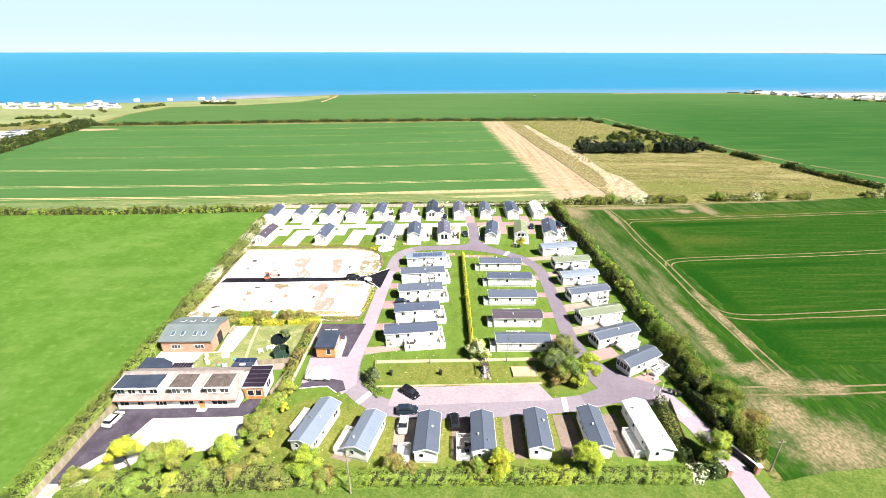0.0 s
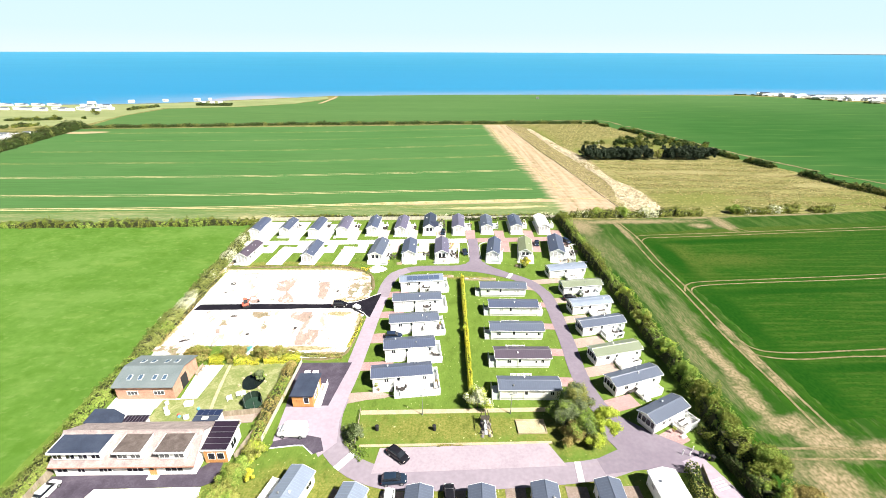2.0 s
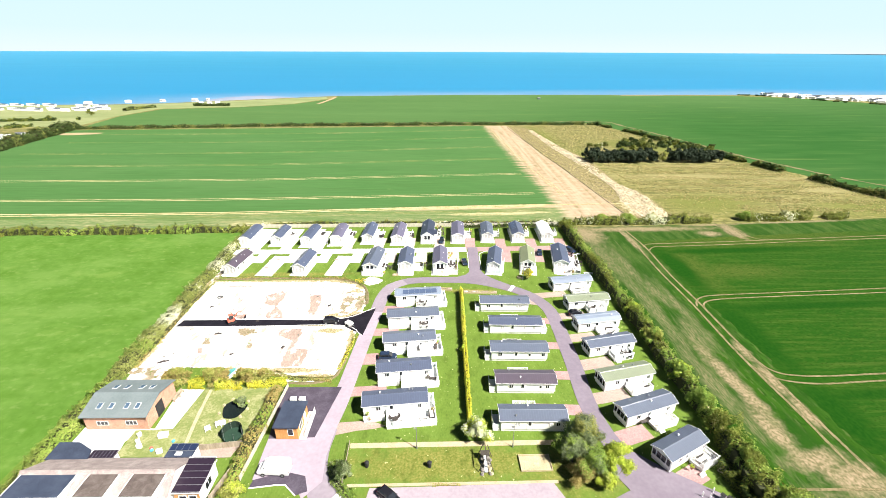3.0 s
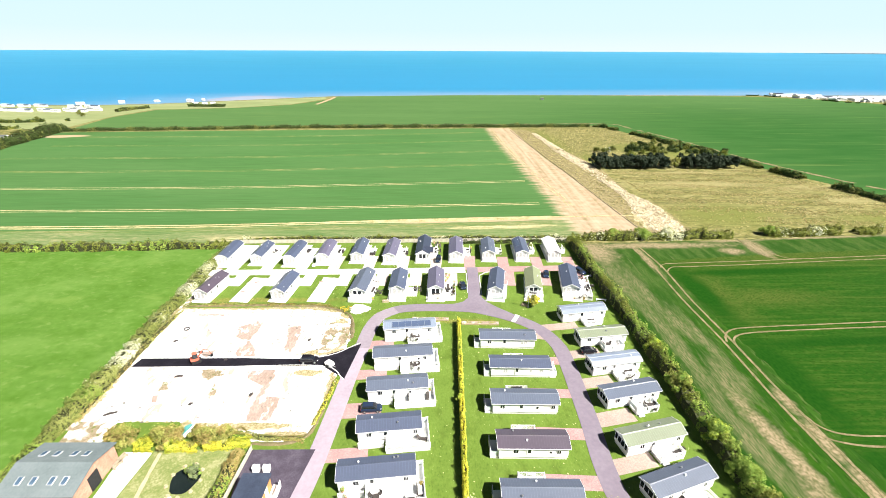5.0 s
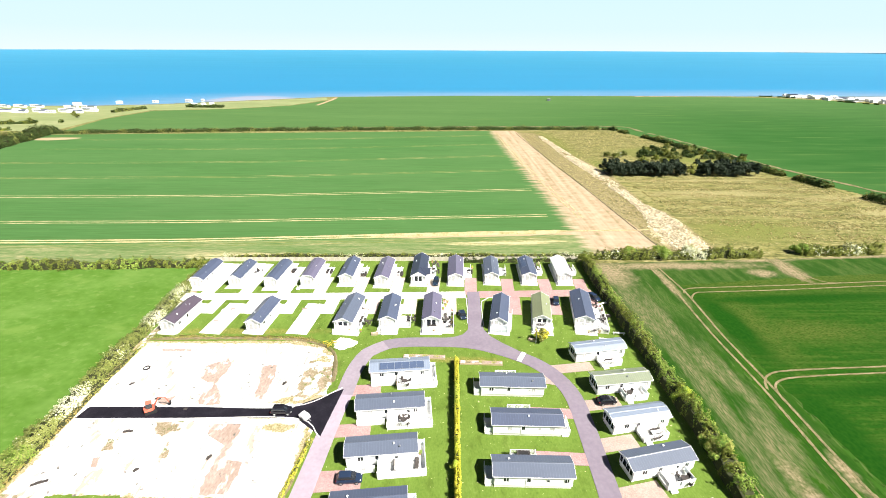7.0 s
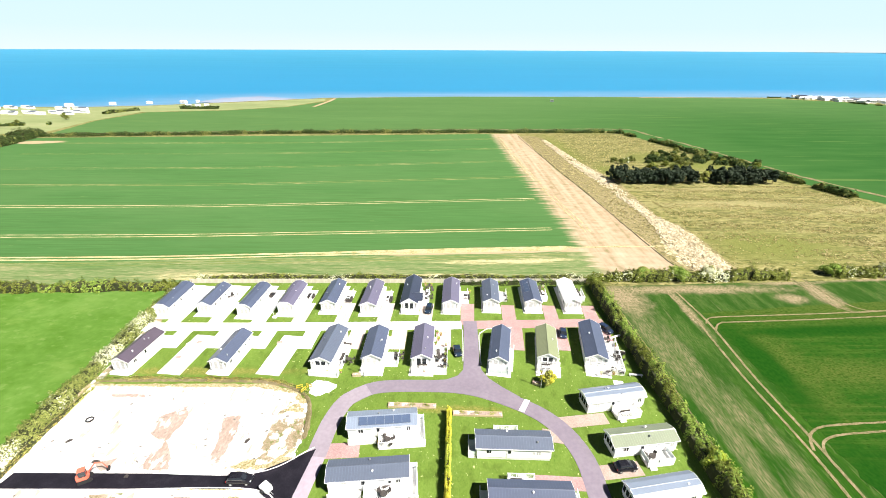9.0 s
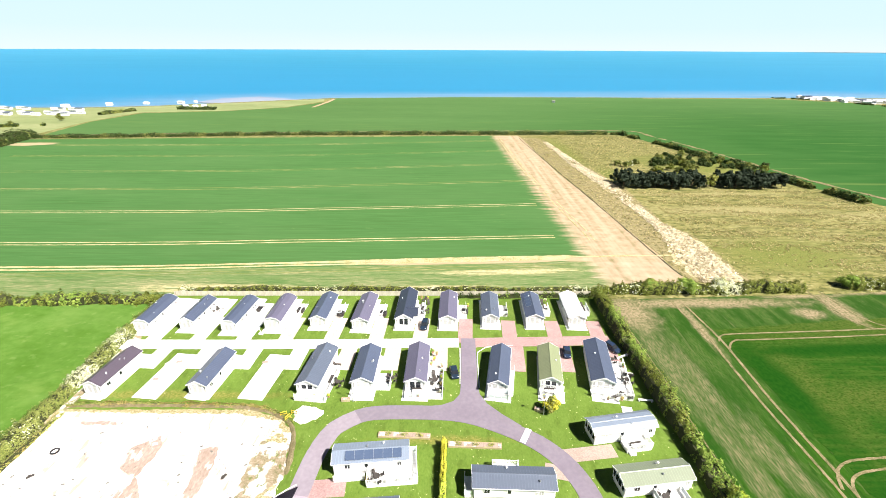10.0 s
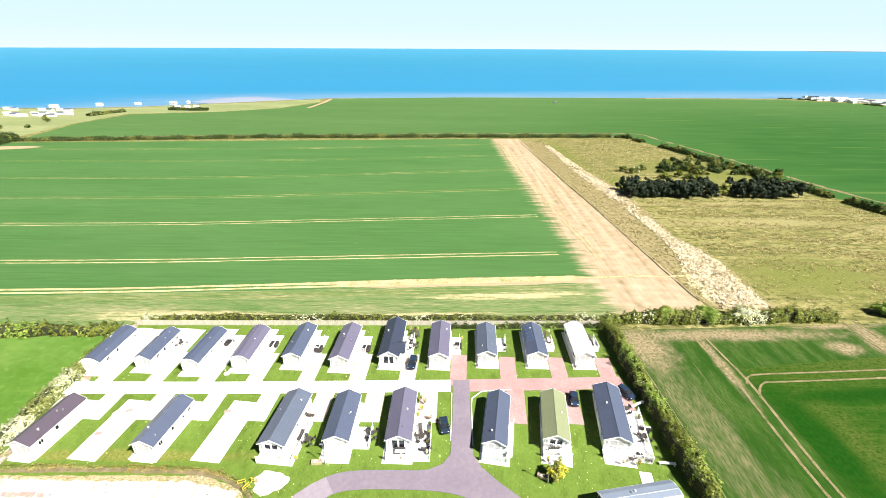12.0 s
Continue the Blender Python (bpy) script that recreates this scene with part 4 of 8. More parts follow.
ribbon("track", [(-298, 402), (-185, 415.5), (-111, 421.5), (6, 432), (75, 435), (150, 437), (163, 412), (179, 351), (188, 305), (194, 284), (212, 240), (240, 196)], 2.2, 0.12, TRACK, "pale grass margin along the far hedge", "track", 4, 0.9, gaps=0.06)

# ---- the park's ground ----
sheet("lawn", [(-62.5, 44), (50.2, 44), (50.2, 175.5), (-63.5, 175.5)], 0.09, LAWN, "sunlit mown lawn of the caravan park", "lawn")
sheet("verge", ragged([(-75, 20), (330, 20), (330, 53.5), (80, 50.5), (60, 49.2), (51, 47.6), (-75, 47.6)], 0.15, 2.0, 17), 0.11, GRASS, "rough grass verge outside the park", "verge")
sheet("ground", ragged([(-59.5, 95), (-61, 134), (-26.2, 134.4), (-20.2, 132.6), (-16.8, 129.6), (-15.6, 121), (-15.6, 112), (-16.0, 106), (-16.6, 99), (-17.4, 93.6), (-21.3, 92.3), (-26.6, 92.3), (-29, 94.6)], 0.22, 0.8, 65), 0.115, CHALK, "dazzling white chalky hardcore of a building plot", "building plot")
sheet("road", [(-58.2, 111.4), (-57.6, 114.1), (-21, 114.2), (-12.6, 119), (-14.2, 107.6), (-19.6, 111.7)], 0.165, NEWTAR, "freshly laid black tarmac spur", "road")
loop = [(36, 67.6), (30, 65.2), (23.6, 63.9), (8.3, 62.9), (-4, 63.0), (-9, 64.2), (-12.5, 66.3), (-15.4, 69.8), (-16.6, 75), (-16.2, 80.3), (-15.3, 86.3), (-14.5, 95), (-13.8, 103.3), (-13.2, 110), (-12.3, 117.5),
        (-11.5, 125), (-9.7, 130.3), (-6.2, 133.0), (-1.7, 134), (8.3, 134.0), (13.6, 133.2), (18, 131.5), (22, 129.4), (25.7, 126.7), (28.8, 122.8), (30.7, 117.5), (31.0, 110.7), (30.9, 104.8),
        (30.7, 96.2), (30.2, 88), (30.4, 82), (31.6, 76), (34.2, 71.2), (38.5, 68.0)]
ribbon("road", loop[:10], 3.7, 0.150, FRONTROAD, "grey-lilac asphalt of the loop road", "road", 1.5)
ribbon("road", loop[14:18], 3.3, 0.151, FRONTROAD, "grey-lilac asphalt at the road bend", "road", 1.5)
ribbon("road", loop[8:15], 3.2, 0.154, DRIVE, "pale asphalt along the building plot", "road", 1.5)
ribbon("road", loop[16:], 3.35, 0.148, ASPHALT, "worn purplish-grey asphalt loop road", "road", 1.5)
sheet("road", [(28.5, 73.5), (33.5, 75.5), (38.5, 71.2), (45.2, 66.6), (42.0, 63.2), (34, 64.2), (27.5, 63.4), (27, 66.2), (31, 68)], 0.160, ASPHALT, "wide asphalt junction by the entrance", "road")
ribbon("road", [(42.0, 66.2), (43.7, 61.5), (44.9, 57), (45.8, 52.5), (46.1, 46.5), (46, 30)], 3.6, 0.170, DRIVE, "pale asphalt entrance drive", "road", 1.5)
CARPARK = mat("pinkish_car_park_asphalt", [(0.2464, 0.2044, 0.2376), (0.2904, 0.2462, 0.2798), (0.3256, 0.2828, 0.3142)], 0.2, bump=0.25, bump_scale=12, fine=0.45, spec=0.1)
sheet("car_park", [(-8.2, 64.0), (-7.4, 68.8), (20.0, 69.4), (22.0, 65.0)], 0.172, CARPARK, "pale pinkish asphalt visitor car park", "car park")
sheet("forecourt", [(-25.2, 70.5), (-25.4, 78.2), (-17, 79.5), (-15.2, 76), (-14.6, 70), (-17, 67.2), (-18.5, 69.5)], 0.168, DRIVE, "pale asphalt forecourt beside the site office", "forecourt")
sheet("forecourt", [(-25.2, 69.2), (-25, 70.4), (-20.6, 71.8), (-17.4, 71.0), (-16.4, 68.4), (-18, 67.8), (-20, 69.6)], 0.178, YARDTAR, "dark new tarmac strip under a parked van", "forecourt")
sheet("forecourt", [(-26.6, 90.6), (-15.6, 90.6), (-17.8, 78.4), (-25.4, 78.2)], 0.176, YARDTAR, "dark tarmac yard round the site office", "forecourt")
ribbon("road", [(-63, 153.4), (-31, 153.8), (12.2, 155.0)], 3.3, 0.163, CONCRETE, "white concrete lane between rows of lodges", "road", 3)
ribbon("road", [(15.6, 155.1), (34.7, 155.9), (46.2, 156.4)], 3.4, 0.163, PAVING, "reddish block-paved lane between rows of lodges", "road", 3)
ribbon("road", [(14.3, 156.6), (14.2, 150), (14.0, 144), (13.7, 139), (13.5, 134)], 3.2, 0.175, ASPHALT, "worn asphalt link road", "road", 1.5)
sheet("road", [(12.5, 141.5), (12.0, 138.8), (10.8, 137.0), (8.5, 135.9), (4, 135.5), (4, 134.5), (13.6, 134)], 0.158, ASPHALT, "flared asphalt mouth of the link road", "road")
sheet("road", [(15.5, 141.5), (15.8, 138.8), (17.0, 136.4), (19.5, 133.8), (22.5, 131.2), (21, 130), (13.6, 133.5)], 0.159, ASPHALT, "flared asphalt mouth of the link road", "road")
for x, y, w, d, a in ((22.9, 129.0, 1.0, 3.3, 28), (23.6, 63.9, 0.9, 3.6, 6), (-12.6, 66.4, 1.1, 3.7, 38)):
    tagged(solid("speed_hump", [moved(PR([(-w / 2, -d / 2), (w / 2, -d / 2), (w / 2, d / 2), (-w / 2, d / 2)], 0.1, 0.20), pose(x, y, 0, 0, 0, -a))], CONCRETE),
           "pale concrete speed hump across the road", "speed hump", "", "structure")


def rect(name, x0, x1, y0, y1, z, material, label, category, turn=0.0):
    m = pose((x0 + x1) / 2, (y0 + y1) / 2, 0, 0, 0, turn)
    p = [m @ Vector((sx * (x1 - x0) / 2, sy * (y1 - y0) / 2, 0)) for sx, sy in ((-1, -1), (1, -1), (1, 1), (-1, 1))]
    return sheet(name, [(q.x, q.y) for q in p], z, material, label, category)


# plots of the two lodge rows
NX = (-59.9, -50.0, -39.8, -30.4, -20.2, -10.2, -0.3, 9.9, 20.0, 30.3, 40.1)
MX = ((-55.8, 1), (-46.2, 0), (-36.4, 1), (-26.4, 0), (-16.0, 1), (-6.4, 1), (3.7, 1), (20.0, 1), (30.0, 1), (40.1, 1))
for i, (x, front) in enumerate(zip(NX, (158.0, 159.0, 158.1, 159.2, 160.4, 159.6, 160.7, 160.8, 161.5, 161.5, 161.4))):
    soft = CONCRETE if x < -32 else PALETAN if x < 4 else PAVING
    lab = "white concrete drive of a lodge plot" if x < -32 else "block-paved drive of a lodge plot"
    z = 0.125 + 0.002 * (i % 3)
    rect("plot", x - 2.4, x + 2.4, front - 1.25, 173.4, z, CONCRETE, "white concrete base slab under a lodge", "slab", -2)
    rect("drive", x + 2.3, x + 5.6, 155.0, 164.0 if x > 12 else 164.6, z + 0.008, soft, lab, "drive", -3)
    if x < 12:
        rect("patio", x + 2.2, x + (4.6 if x > -33 else 5.2), 163.5, 171.0 if x > -45 else 173.0, z + 0.004, CONCRETE, "pale patio beside a lodge", "patio", -2)
    else:
        rect("patio", x + 2.2, x + 6.4, 163.5, 173.0, z + 0.004, GRASS, "worn grass beside a lodge", "patio")
for i, (x, used) in enumerate(MX):
    tilt = -6 if x < -10 else -1.3 if x < 10 else -9
    soft = CONCRETE if x < -20 else PALETAN if x < 10 else PAVING
    lab = "white concrete drive of a lodge plot" if x < -20 else "block-paved drive of a lodge plot"
    z = 0.125 + 0.002 * (i % 3)
    rect("plot", x - 2.45, x + 2.45, 136.9, 150.2, z, CONCRETE, "white concrete base slab under a lodge" if used else "empty white concrete lodge base", "slab", tilt)
    rect("drive", x + 2.6, x + 6.0, 145.5, 155.0, z + 0.008, soft, lab, "drive", tilt / 2)
# drives of the caravans round the loop
for x0, x1, y0, y1, t in ((-12.5, -5.5, 117.2, 120.2, 4), (-12.8, -6, 107.5, 110.3, 4), (-13.4, -6, 97.4, 101.0, 4), (-14.2, -7, 88.2, 90.8, 4)):
    rect("drive", x0, x1, y0, y1, 0.135, PAVING, "reddish block-paved caravan drive", "drive", t)
sheet("drive", [(-15.6, 78.6), (-15.0, 81.6), (-9, 82.0), (-6.2, 80.8), (-8, 80.2), (-11, 79.8)], 0.135, TANPAVE, "pale paved caravan drive", "drive")
for x0, x1, y0, y1, t in ((24.8, 29.6, 120.6, 123.2, -12), (22, 30, 111.9, 114.3, -3), (21, 30, 102.2, 104.6, -3), (20, 30, 92.4, 94.9, -3), (20, 29.4, 83.0, 85.6, -3)):
    rect("drive", x0, x1, y0, y1, 0.135, PAVING if y0 < 118 else TANPAVE, "reddish block-paved caravan drive", "drive", t)
for x0, x1, y0, y1, t, k in ((28, 37, 124.2, 126.8, 8, TANPAVE), (31.5, 39, 114.0, 116.6, 8, TANPAVE), (32, 38.5, 105.0, 107.8, 10, TANPAVE), (32, 39, 95.6, 98.8, 12, TANPAVE), (31.5, 38.6, 86.2, 89.0, 13, TANPAVE),
                             (32, 38.6, 76.6, 79.8, 18, PAVING), (37.4, 43.5, 68.2, 71.4, 27, PAVING)):
    rect("drive", x0, x1, y0, y1, 0.135 + 0.002 * (int(y0) % 3), k, "block-paved drive beside a caravan", "drive", t)
for x0, x1, t in ((-14.8, -11.6, -17), (3.0, 5.8, -3), (11.6, 14.6, -3), (20.6, 23.8, -2), (28.8, 31.6, 0)):
    rect("drive", x0, x1, 52.5, 61.4, 0.135, BROWNPAVE, "brownish block-paved parking bay", "drive", t)
rect("drive", -6.6, -3.2, 51.5, 61.0, 0.136, TANPAVE, "pale paved parking bay", "drive", -2)

# play lawn, sand pit and gravel path
rect("path", -11.6, 22.8, 76.3, 77.3, 0.150, GRAVEL, "straw-coloured gravel path beside the play lawn", "path", 0.6)
rect("path", -10.8, 20.8, 69.2, 69.7, 0.152, GRAVEL, "narrow gravel edging of the play lawn", "path", 0.6)
rect("sand_pit", 15.6, 20.3, 71.5, 74.3, 0.20, GRAVEL, "pale sand pit in the play lawn", "sand pit", 1)
# clay scars and weeds of the building plot, dirt bank beside the hedge
for k, (mt, pts) in enumerate(((CLAY, [(-34.2, 110.1), (-28.4, 110.4), (-28.0, 107.2), (-28.1, 103.0), (-24.9, 102.4), (-25.2, 96.9), (-29.4, 96.6), (-29.7, 101.5), (-29.5, 105.6), (-33.3, 107.9)]),
                               (CLAY, [(-42.1, 125.5), (-38.5, 128.5), (-36.9, 125.5), (-37.7, 120.4), (-35.1, 117.0), (-34.4, 114.8), (-38.4, 114.8), (-39.0, 117.4), (-38.7, 120.4), (-41.3, 121.8)]),
                               (CLAY, [(-30.8, 125.5), (-27.6, 126.6), (-27.0, 122.2), (-27.1, 116.1), (-28.8, 116.2), (-29.3, 120.4)]), (WEEDY, [(-43.3, 110.5), (-38.7, 110.8), (-37.6, 105.6), (-37.8, 103.0), (-39.1, 103.1), (-39.2, 106.6), (-42.5, 108.3)]),
                               (WEEDY, [(-49.5, 108.0), (-47.6, 108.4), (-47.2, 104.7), (-48.8, 104.4)]), (CLAY, [(-49.0, 103.1), (-47.8, 103.4), (-46.8, 101.3), (-48.1, 101.3)]), (WEEDY, [(-21.4, 127.4), (-16.6, 126.9), (-15.2, 120.3), (-19.5, 116.1), (-21.4, 115.7), (-21.7, 121.2)]),
                               (CLAY, [(-54.4, 131.3), (-48.1, 131.3), (-47.7, 130.5), (-54.0, 130.5)]), (CLAY, [(-46.6, 116.2), (-43.7, 117.0), (-43.5, 115.0), (-44.7, 114.6)]))):
    sheet("ground", ragged(pts, 0.22, 0.7, 40 + k), 0.122, mt, "pinkish clay scar in the chalky hardcore" if mt is CLAY else "weed-grown brown scar in the hardcore", "ground patch", 0.01)
sheet("ground", ragged([(-58.8, 96.5), (-51.5, 96.6), (-50.5, 92.5), (-52, 90.4), (-58.2, 90.2)], 0.4, 1.0, 64), 0.124, WEEDY, "brown weedy ground beside the barn", "ground patch", 0.01)
ribbon("bank", [(-59.6, 134), (-59.9, 146), (-60.2, 158), (-60.0, 168)], 1.5, 0.12, WEEDY, "straw-coloured dirt bank along the boundary hedge", "bank", 1.2, 0.35, seed=61)
sheet("lawn", ragged([(-51.7, 96.6), (-40.6, 96.6), (-39.0, 93.3), (-50.5, 93.0)], 0.4, 1.0, 62), 0.13, LAWN, "patch of green grass behind the garden", "lawn")
sheet("terrace", [(-59.6, 46.9), (-58.4, 49.3), (-54.9, 49.3), (-54.2, 46.9)], 0.17, CONCRETE, "pale concrete gateway apron", "apron")
ribbon("path", [(-55.4, 47.6), (-54.3, 48.6), (-51.8, 51.0), (-50.2, 53.8), (-48.0, 58.0)], 1.0, 0.172, GRAVEL, "tan gravel edging of the dark yard", "path", 1.2, 0.12)
# house grounds
sheet("yard", [(-56.3, 44), (-56.2, 64.2), (-35.2, 64.9), (-33.5, 66.4), (-31.6, 66.8), (-30.9, 63.2), (-33, 62.2), (-48.4, 62.0), (-50, 57.3), (-54.4, 51.5), (-54.6, 44)], 0.158, YARDTAR,
      "dark tarmac yard in front of the house", "yard")
sheet("terrace", [(-48.4, 61.9), (-33, 62.1), (-31, 55.5), (-44, 54.2), (-52, 48.8), (-54.2, 48.8), (-54.3, 51.5), (-49.8, 57.3)], 0.164, CONCRETE, "sunlit white concrete terrace", "terrace")
sheet("terrace", [(-57.2, 70), (-57.4, 81), (-45.4, 80.6), (-45.4, 79.7), (-48.2, 79.5), (-48.8, 77.8), (-48.3, 74.6), (-50, 73)], 0.150, CONCRETE, "white concrete yard behind the house", "terrace")
sheet("terrace", [(-45.4, 80.4), (-42.4, 80.6), (-41.6, 90.2), (-46.0, 90.2)], 0.152, CONCRETE, "white concrete apron beside the barn", "terrace")
ribbon("path", [(-38.6, 77.5), (-39.6, 84), (-40.2, 90)], 0.6, 0.151, GRAVEL, "pale garden path", "path", 2, 0.05)
sheet("lawn", ragged([(-48.6, 74.9), (-39.9, 74.8), (-42.6, 80.2), (-48.4, 80.3)], 0.15, 1.0, 63), 0.154, DRYGRASS, "small green back lawn of the house", "lawn")
sheet("lawn", [(-45, 76.6), (-38, 76.2), (-28.4, 77.2), (-28.2, 90.6), (-41.4, 90.8), (-42.2, 80.6), (-46, 80.4)], 0.146, DRYGRASS, "dry yellowish garden lawn", "lawn")
sheet("pond", [(-33.8 + (2.0 + 0.2 * math.sin(3 * a)) * math.cos(a), 85.0 + (2.5 + 0.2 * math.cos(2 * a)) * math.sin(a)) for a in [i * math.pi / 16 for i in range(32)]], 0.162, WATER, "dark garden pond", "pond")
sheet("terrace", ragged([(-36.4, 74.6), (-30.2, 74.6), (-29.4, 77.0), (-36.2, 77.2)], 0.15, 1.0, 65), 0.156, TANPAVE, "pinkish paved patio beside the garden room", "terrace")
for i in range(4):
    tagged(solid("road_marking", [moved(B(-0.95, 0.95, -0.14, 0.14, 0.172, 0.178), pose(43.7 + 0.14 * i, 62.2 - 0.5 * i, 0, 0, 0, 15))], TRIM), "worn white painted bars on the entrance drive", "road marking", "", "structure")
for pts in ([(-57.6, 114.25), (-40, 114.3), (-21, 114.35), (-12.9, 119.3)], [(-58.2, 111.25), (-40, 111.4), (-19.6, 111.55), (-14.3, 107.4)], [(24, 154.0), (18, 153.4), (16.2, 151.6), (15.9, 145), (15.8, 140.5)],             [(-25.2, 69.0), (-20, 69.5), (-18, 67.7)], [(12.4, 153.0), (12.3, 147), (12.1, 141.5)]):
    ribbon("kerb", pts, 0.16, 0.20, CONCRETE, "pale concrete kerb edging", "kerb", 1.5, depth=0.15)

# ---- static caravans and lodges ----
def window(parent, x, y, z, w, h, side, bars=1, glass=None):
    """A framed pane on a wall; side names the way that it faces (+y, -y, +x, -x)."""
    turn = {"+y": 180, "-y": 0, "+x": 90, "-x": -90}[side]
    f = 0.07
    ring = [B(-w / 2 - f, w / 2 + f, -0.06, 0, -f, 0), B(-w / 2 - f, w / 2 + f, -0.06, 0, h, h + f), B(-w / 2 - f, -w / 2, -0.06, 0, 0, h), B(w / 2, w / 2 + f, -0.06, 0, 0, h)]
    ring += [B(-w / 2 + w * i / bars - 0.025, -w / 2 + w * i / bars + 0.025, -0.06, 0, 0, h) for i in range(1, bars)]
    fr = solid("window", ring, TRIM, parent, m=pose(x, y, z, 0, 0, turn))
    solid("pane", [B(-w / 2, w / 2, -0.03, -0.005, 0, h)], glass or GLASS, fr, "curtained glass" if glass else "dark glass")
    return fr


def home(x, y, turn, L, W, roof, style="static", group="", walls=None, arch=False, solar=0, seed=0, eave=2.6, rise=0.62, note="", front=None, few=False):
    """A static caravan or lodge; its front end is +x, its door side +y."""
    rnd = random.Random(seed)
    walls = walls or WHITE
    kind = "lodge" if style == "lodge" else "static caravan"
    words = "%s %s with a %s roof%s" % ("white-clad" if walls is WHITE else "cream-clad", kind, ROOF_WORDS[roof], note)
    root = thing(kind.replace(" ", "_"), pose(x, y, 0.1, 0, 0, turn), words, kind, group)
    h, w = L / 2, W / 2
    solid("skirting", [B(-h + 0.12, h - 0.12, -w + 0.12, w - 0.12, 0, 0.56)], SKIRT, root)
    top = [(w, eave), (w * 0.5, eave + rise * 0.78), (0, eave + rise), (-w * 0.5, eave + rise * 0.78), (-w, eave)] if arch else [(w, eave), (0, eave + rise), (-w, eave)]
    solid("wall", [PX([(-w, 0.52), (w, 0.52)] + [(a, b - 0.04) for a, b in top], -h, h)], walls, root)
    o = 0.22
    edge = [(a * (1 + o / w), b - (o * rise / w if abs(a) == w else 0)) for a, b in top]
    shell = edge + [(a, b + 0.10) for a, b in edge[::-1]]
    roof_ob = solid("roof", [PX([(a, b) for a, b in shell][::-1], -h - 0.25, h + 0.25)], ROOFS[roof], root, ROOF_WORDS[roof] + " roof")
    ridge = eave + rise + 0.09
    solid("ridge_cap", [PX([(-0.16, ridge - 0.06), (0.16, ridge - 0.06), (0.03, ridge + 0.04), (-0.03, ridge + 0.04)], -h - 0.27, h + 0.27)], ROOFS[roof], roof_ob)
    if not arch:
        n = int(L / 0.42)
        ribs = []
        for i in range(1, n):
            u = -h + L * i / n
            for s in (-1, 1):
                ribs.append(([(u - 0.025, 0, ridge + 0.014), (u + 0.025, 0, ridge + 0.014), (u + 0.025, s * (w + o), eave - o * rise / w + 0.112), (u - 0.025, s * (w + o), eave - o * rise / w + 0.112)], [(0, 1, 2, 3)]))
        tagged(solid("roof_seam", ribs, SEAMS[roof], roof_ob), kind="stuff")
    for s in (-1, 1):
        solid("gutter", [B(-h - 0.26, h + 0.26, s * (w + o) - 0.06, s * (w + o) + 0.06, edge[0][1] - 0.09, edge[0][1] + 0.02)], TRIM, root, "white gutter")
    for u in (-h - 0.29, h + 0.25):
        solid("bargeboard", [PX([(a, b + 0.12) for a, b in edge] + [(a, b - 0.10) for a, b in edge[::-1]], u, u + 0.04)], TRIM, root, "white bargeboard")
    for i in range(rnd.choice((1, 2, 2, 3))):
        u, v = rnd.uniform(-h * 0.7, h * 0.7), rnd.choice((-1, 1)) * w * rnd.uniform(0.25, 0.7)
        z = eave + rise * (1 - abs(v) / w) + 0.05
        solid("roof_vent", [CY(u, v, z, z + 0.28, 0.10, 0.10), CY(u, v, z + 0.28, z + 0.36, 0.17, 0.12)], METAL if i else TRIM, root)
    # front end: a broad bay of glass
    if style == "lodge":
        for v in (-w * 0.28, w * 0.28):
            window(root, h, v, 0.75, w * 0.42, 1.75, "+x", 1, front)
        window(root, h, -w * 0.78, 1.1, 0.35, 1.2, "+x", 1, CURTAIN)
        window(root, h, w * 0.78, 1.1, 0.35, 1.2, "+x", 1, CURTAIN)
    else:
        window(root, h, 0, 1.15, w * 0.95, 1.15, "+x", 2)
        for v in (-w * 0.74, w * 0.74):
            window(root, h, v, 1.15, w * 0.35, 1.15, "+x", 1)
    window(root, -h, w * 0.4, 1.35, 0.55, 0.7, "-x", 1)
    for k, u in enumerate((-0.36, -0.1, 0.34)):
        window(root, u * L + rnd.uniform(-0.3, 0.3), -w, 1.25, (0.9, 0.5, 1.3)[k], (0.95, 0.6, 1.05)[k], "-y", 2 if k != 1 else 1)
    for k, u in enumerate((-0.38, -0.22, 0.30)):
        window(root, u * L + rnd.uniform(-0.6, 0.6), w, 1.35, (0.6, 0.4, 0.75)[k], (0.7, 0.5, 0.75)[k], "+y", 2 if k != 1 else 1, CURTAIN if rnd.random() < 0.35 else None)
    door = solid("door", [B(-0.42, 0.42, 0, 0.06, 0.56, 2.5)], TRIM, root, "white door", pose(0.06 * L, w, 0))
    solid("pane", [B(-0.25, 0.25, 0.06, 0.075, 1.45, 2.3)], GLASS, door)
    solid("drainpipe", [CY(h - 0.1, w + 0.06, 0.2, edge[0][1], 0.04)], TRIM, root)
    if solar:
        s = solar
        for i in range(6 if abs(s) == 1 else 4):
            u0 = -h * 0.82 + i * 1.44
            pitch = math.degrees(math.atan2(rise, w))
            panel = solid("solar_panel", [B(-0.70, 0.70, -0.72, 0.72, 0, 0.05)], FADEDCELLS, root, "blue-grey solar panel",
                          pose(u0 + 0.6, (1 if s > 0 else -1) * w * 0.52, eave + rise * 0.48 + 0.14, -pitch if s > 0 else pitch, 0, 0))
            solid("panel_frame", [B(-0.72, 0.72, -0.74, -0.72, 0, 0.06), B(-0.72, 0.72, 0.72, 0.74, 0, 0.06), B(-0.72, -0.70, -0.72, 0.72, 0, 0.06), B(0.70, 0.72, -0.72, 0.72, 0, 0.06)], METAL, panel)
    return root


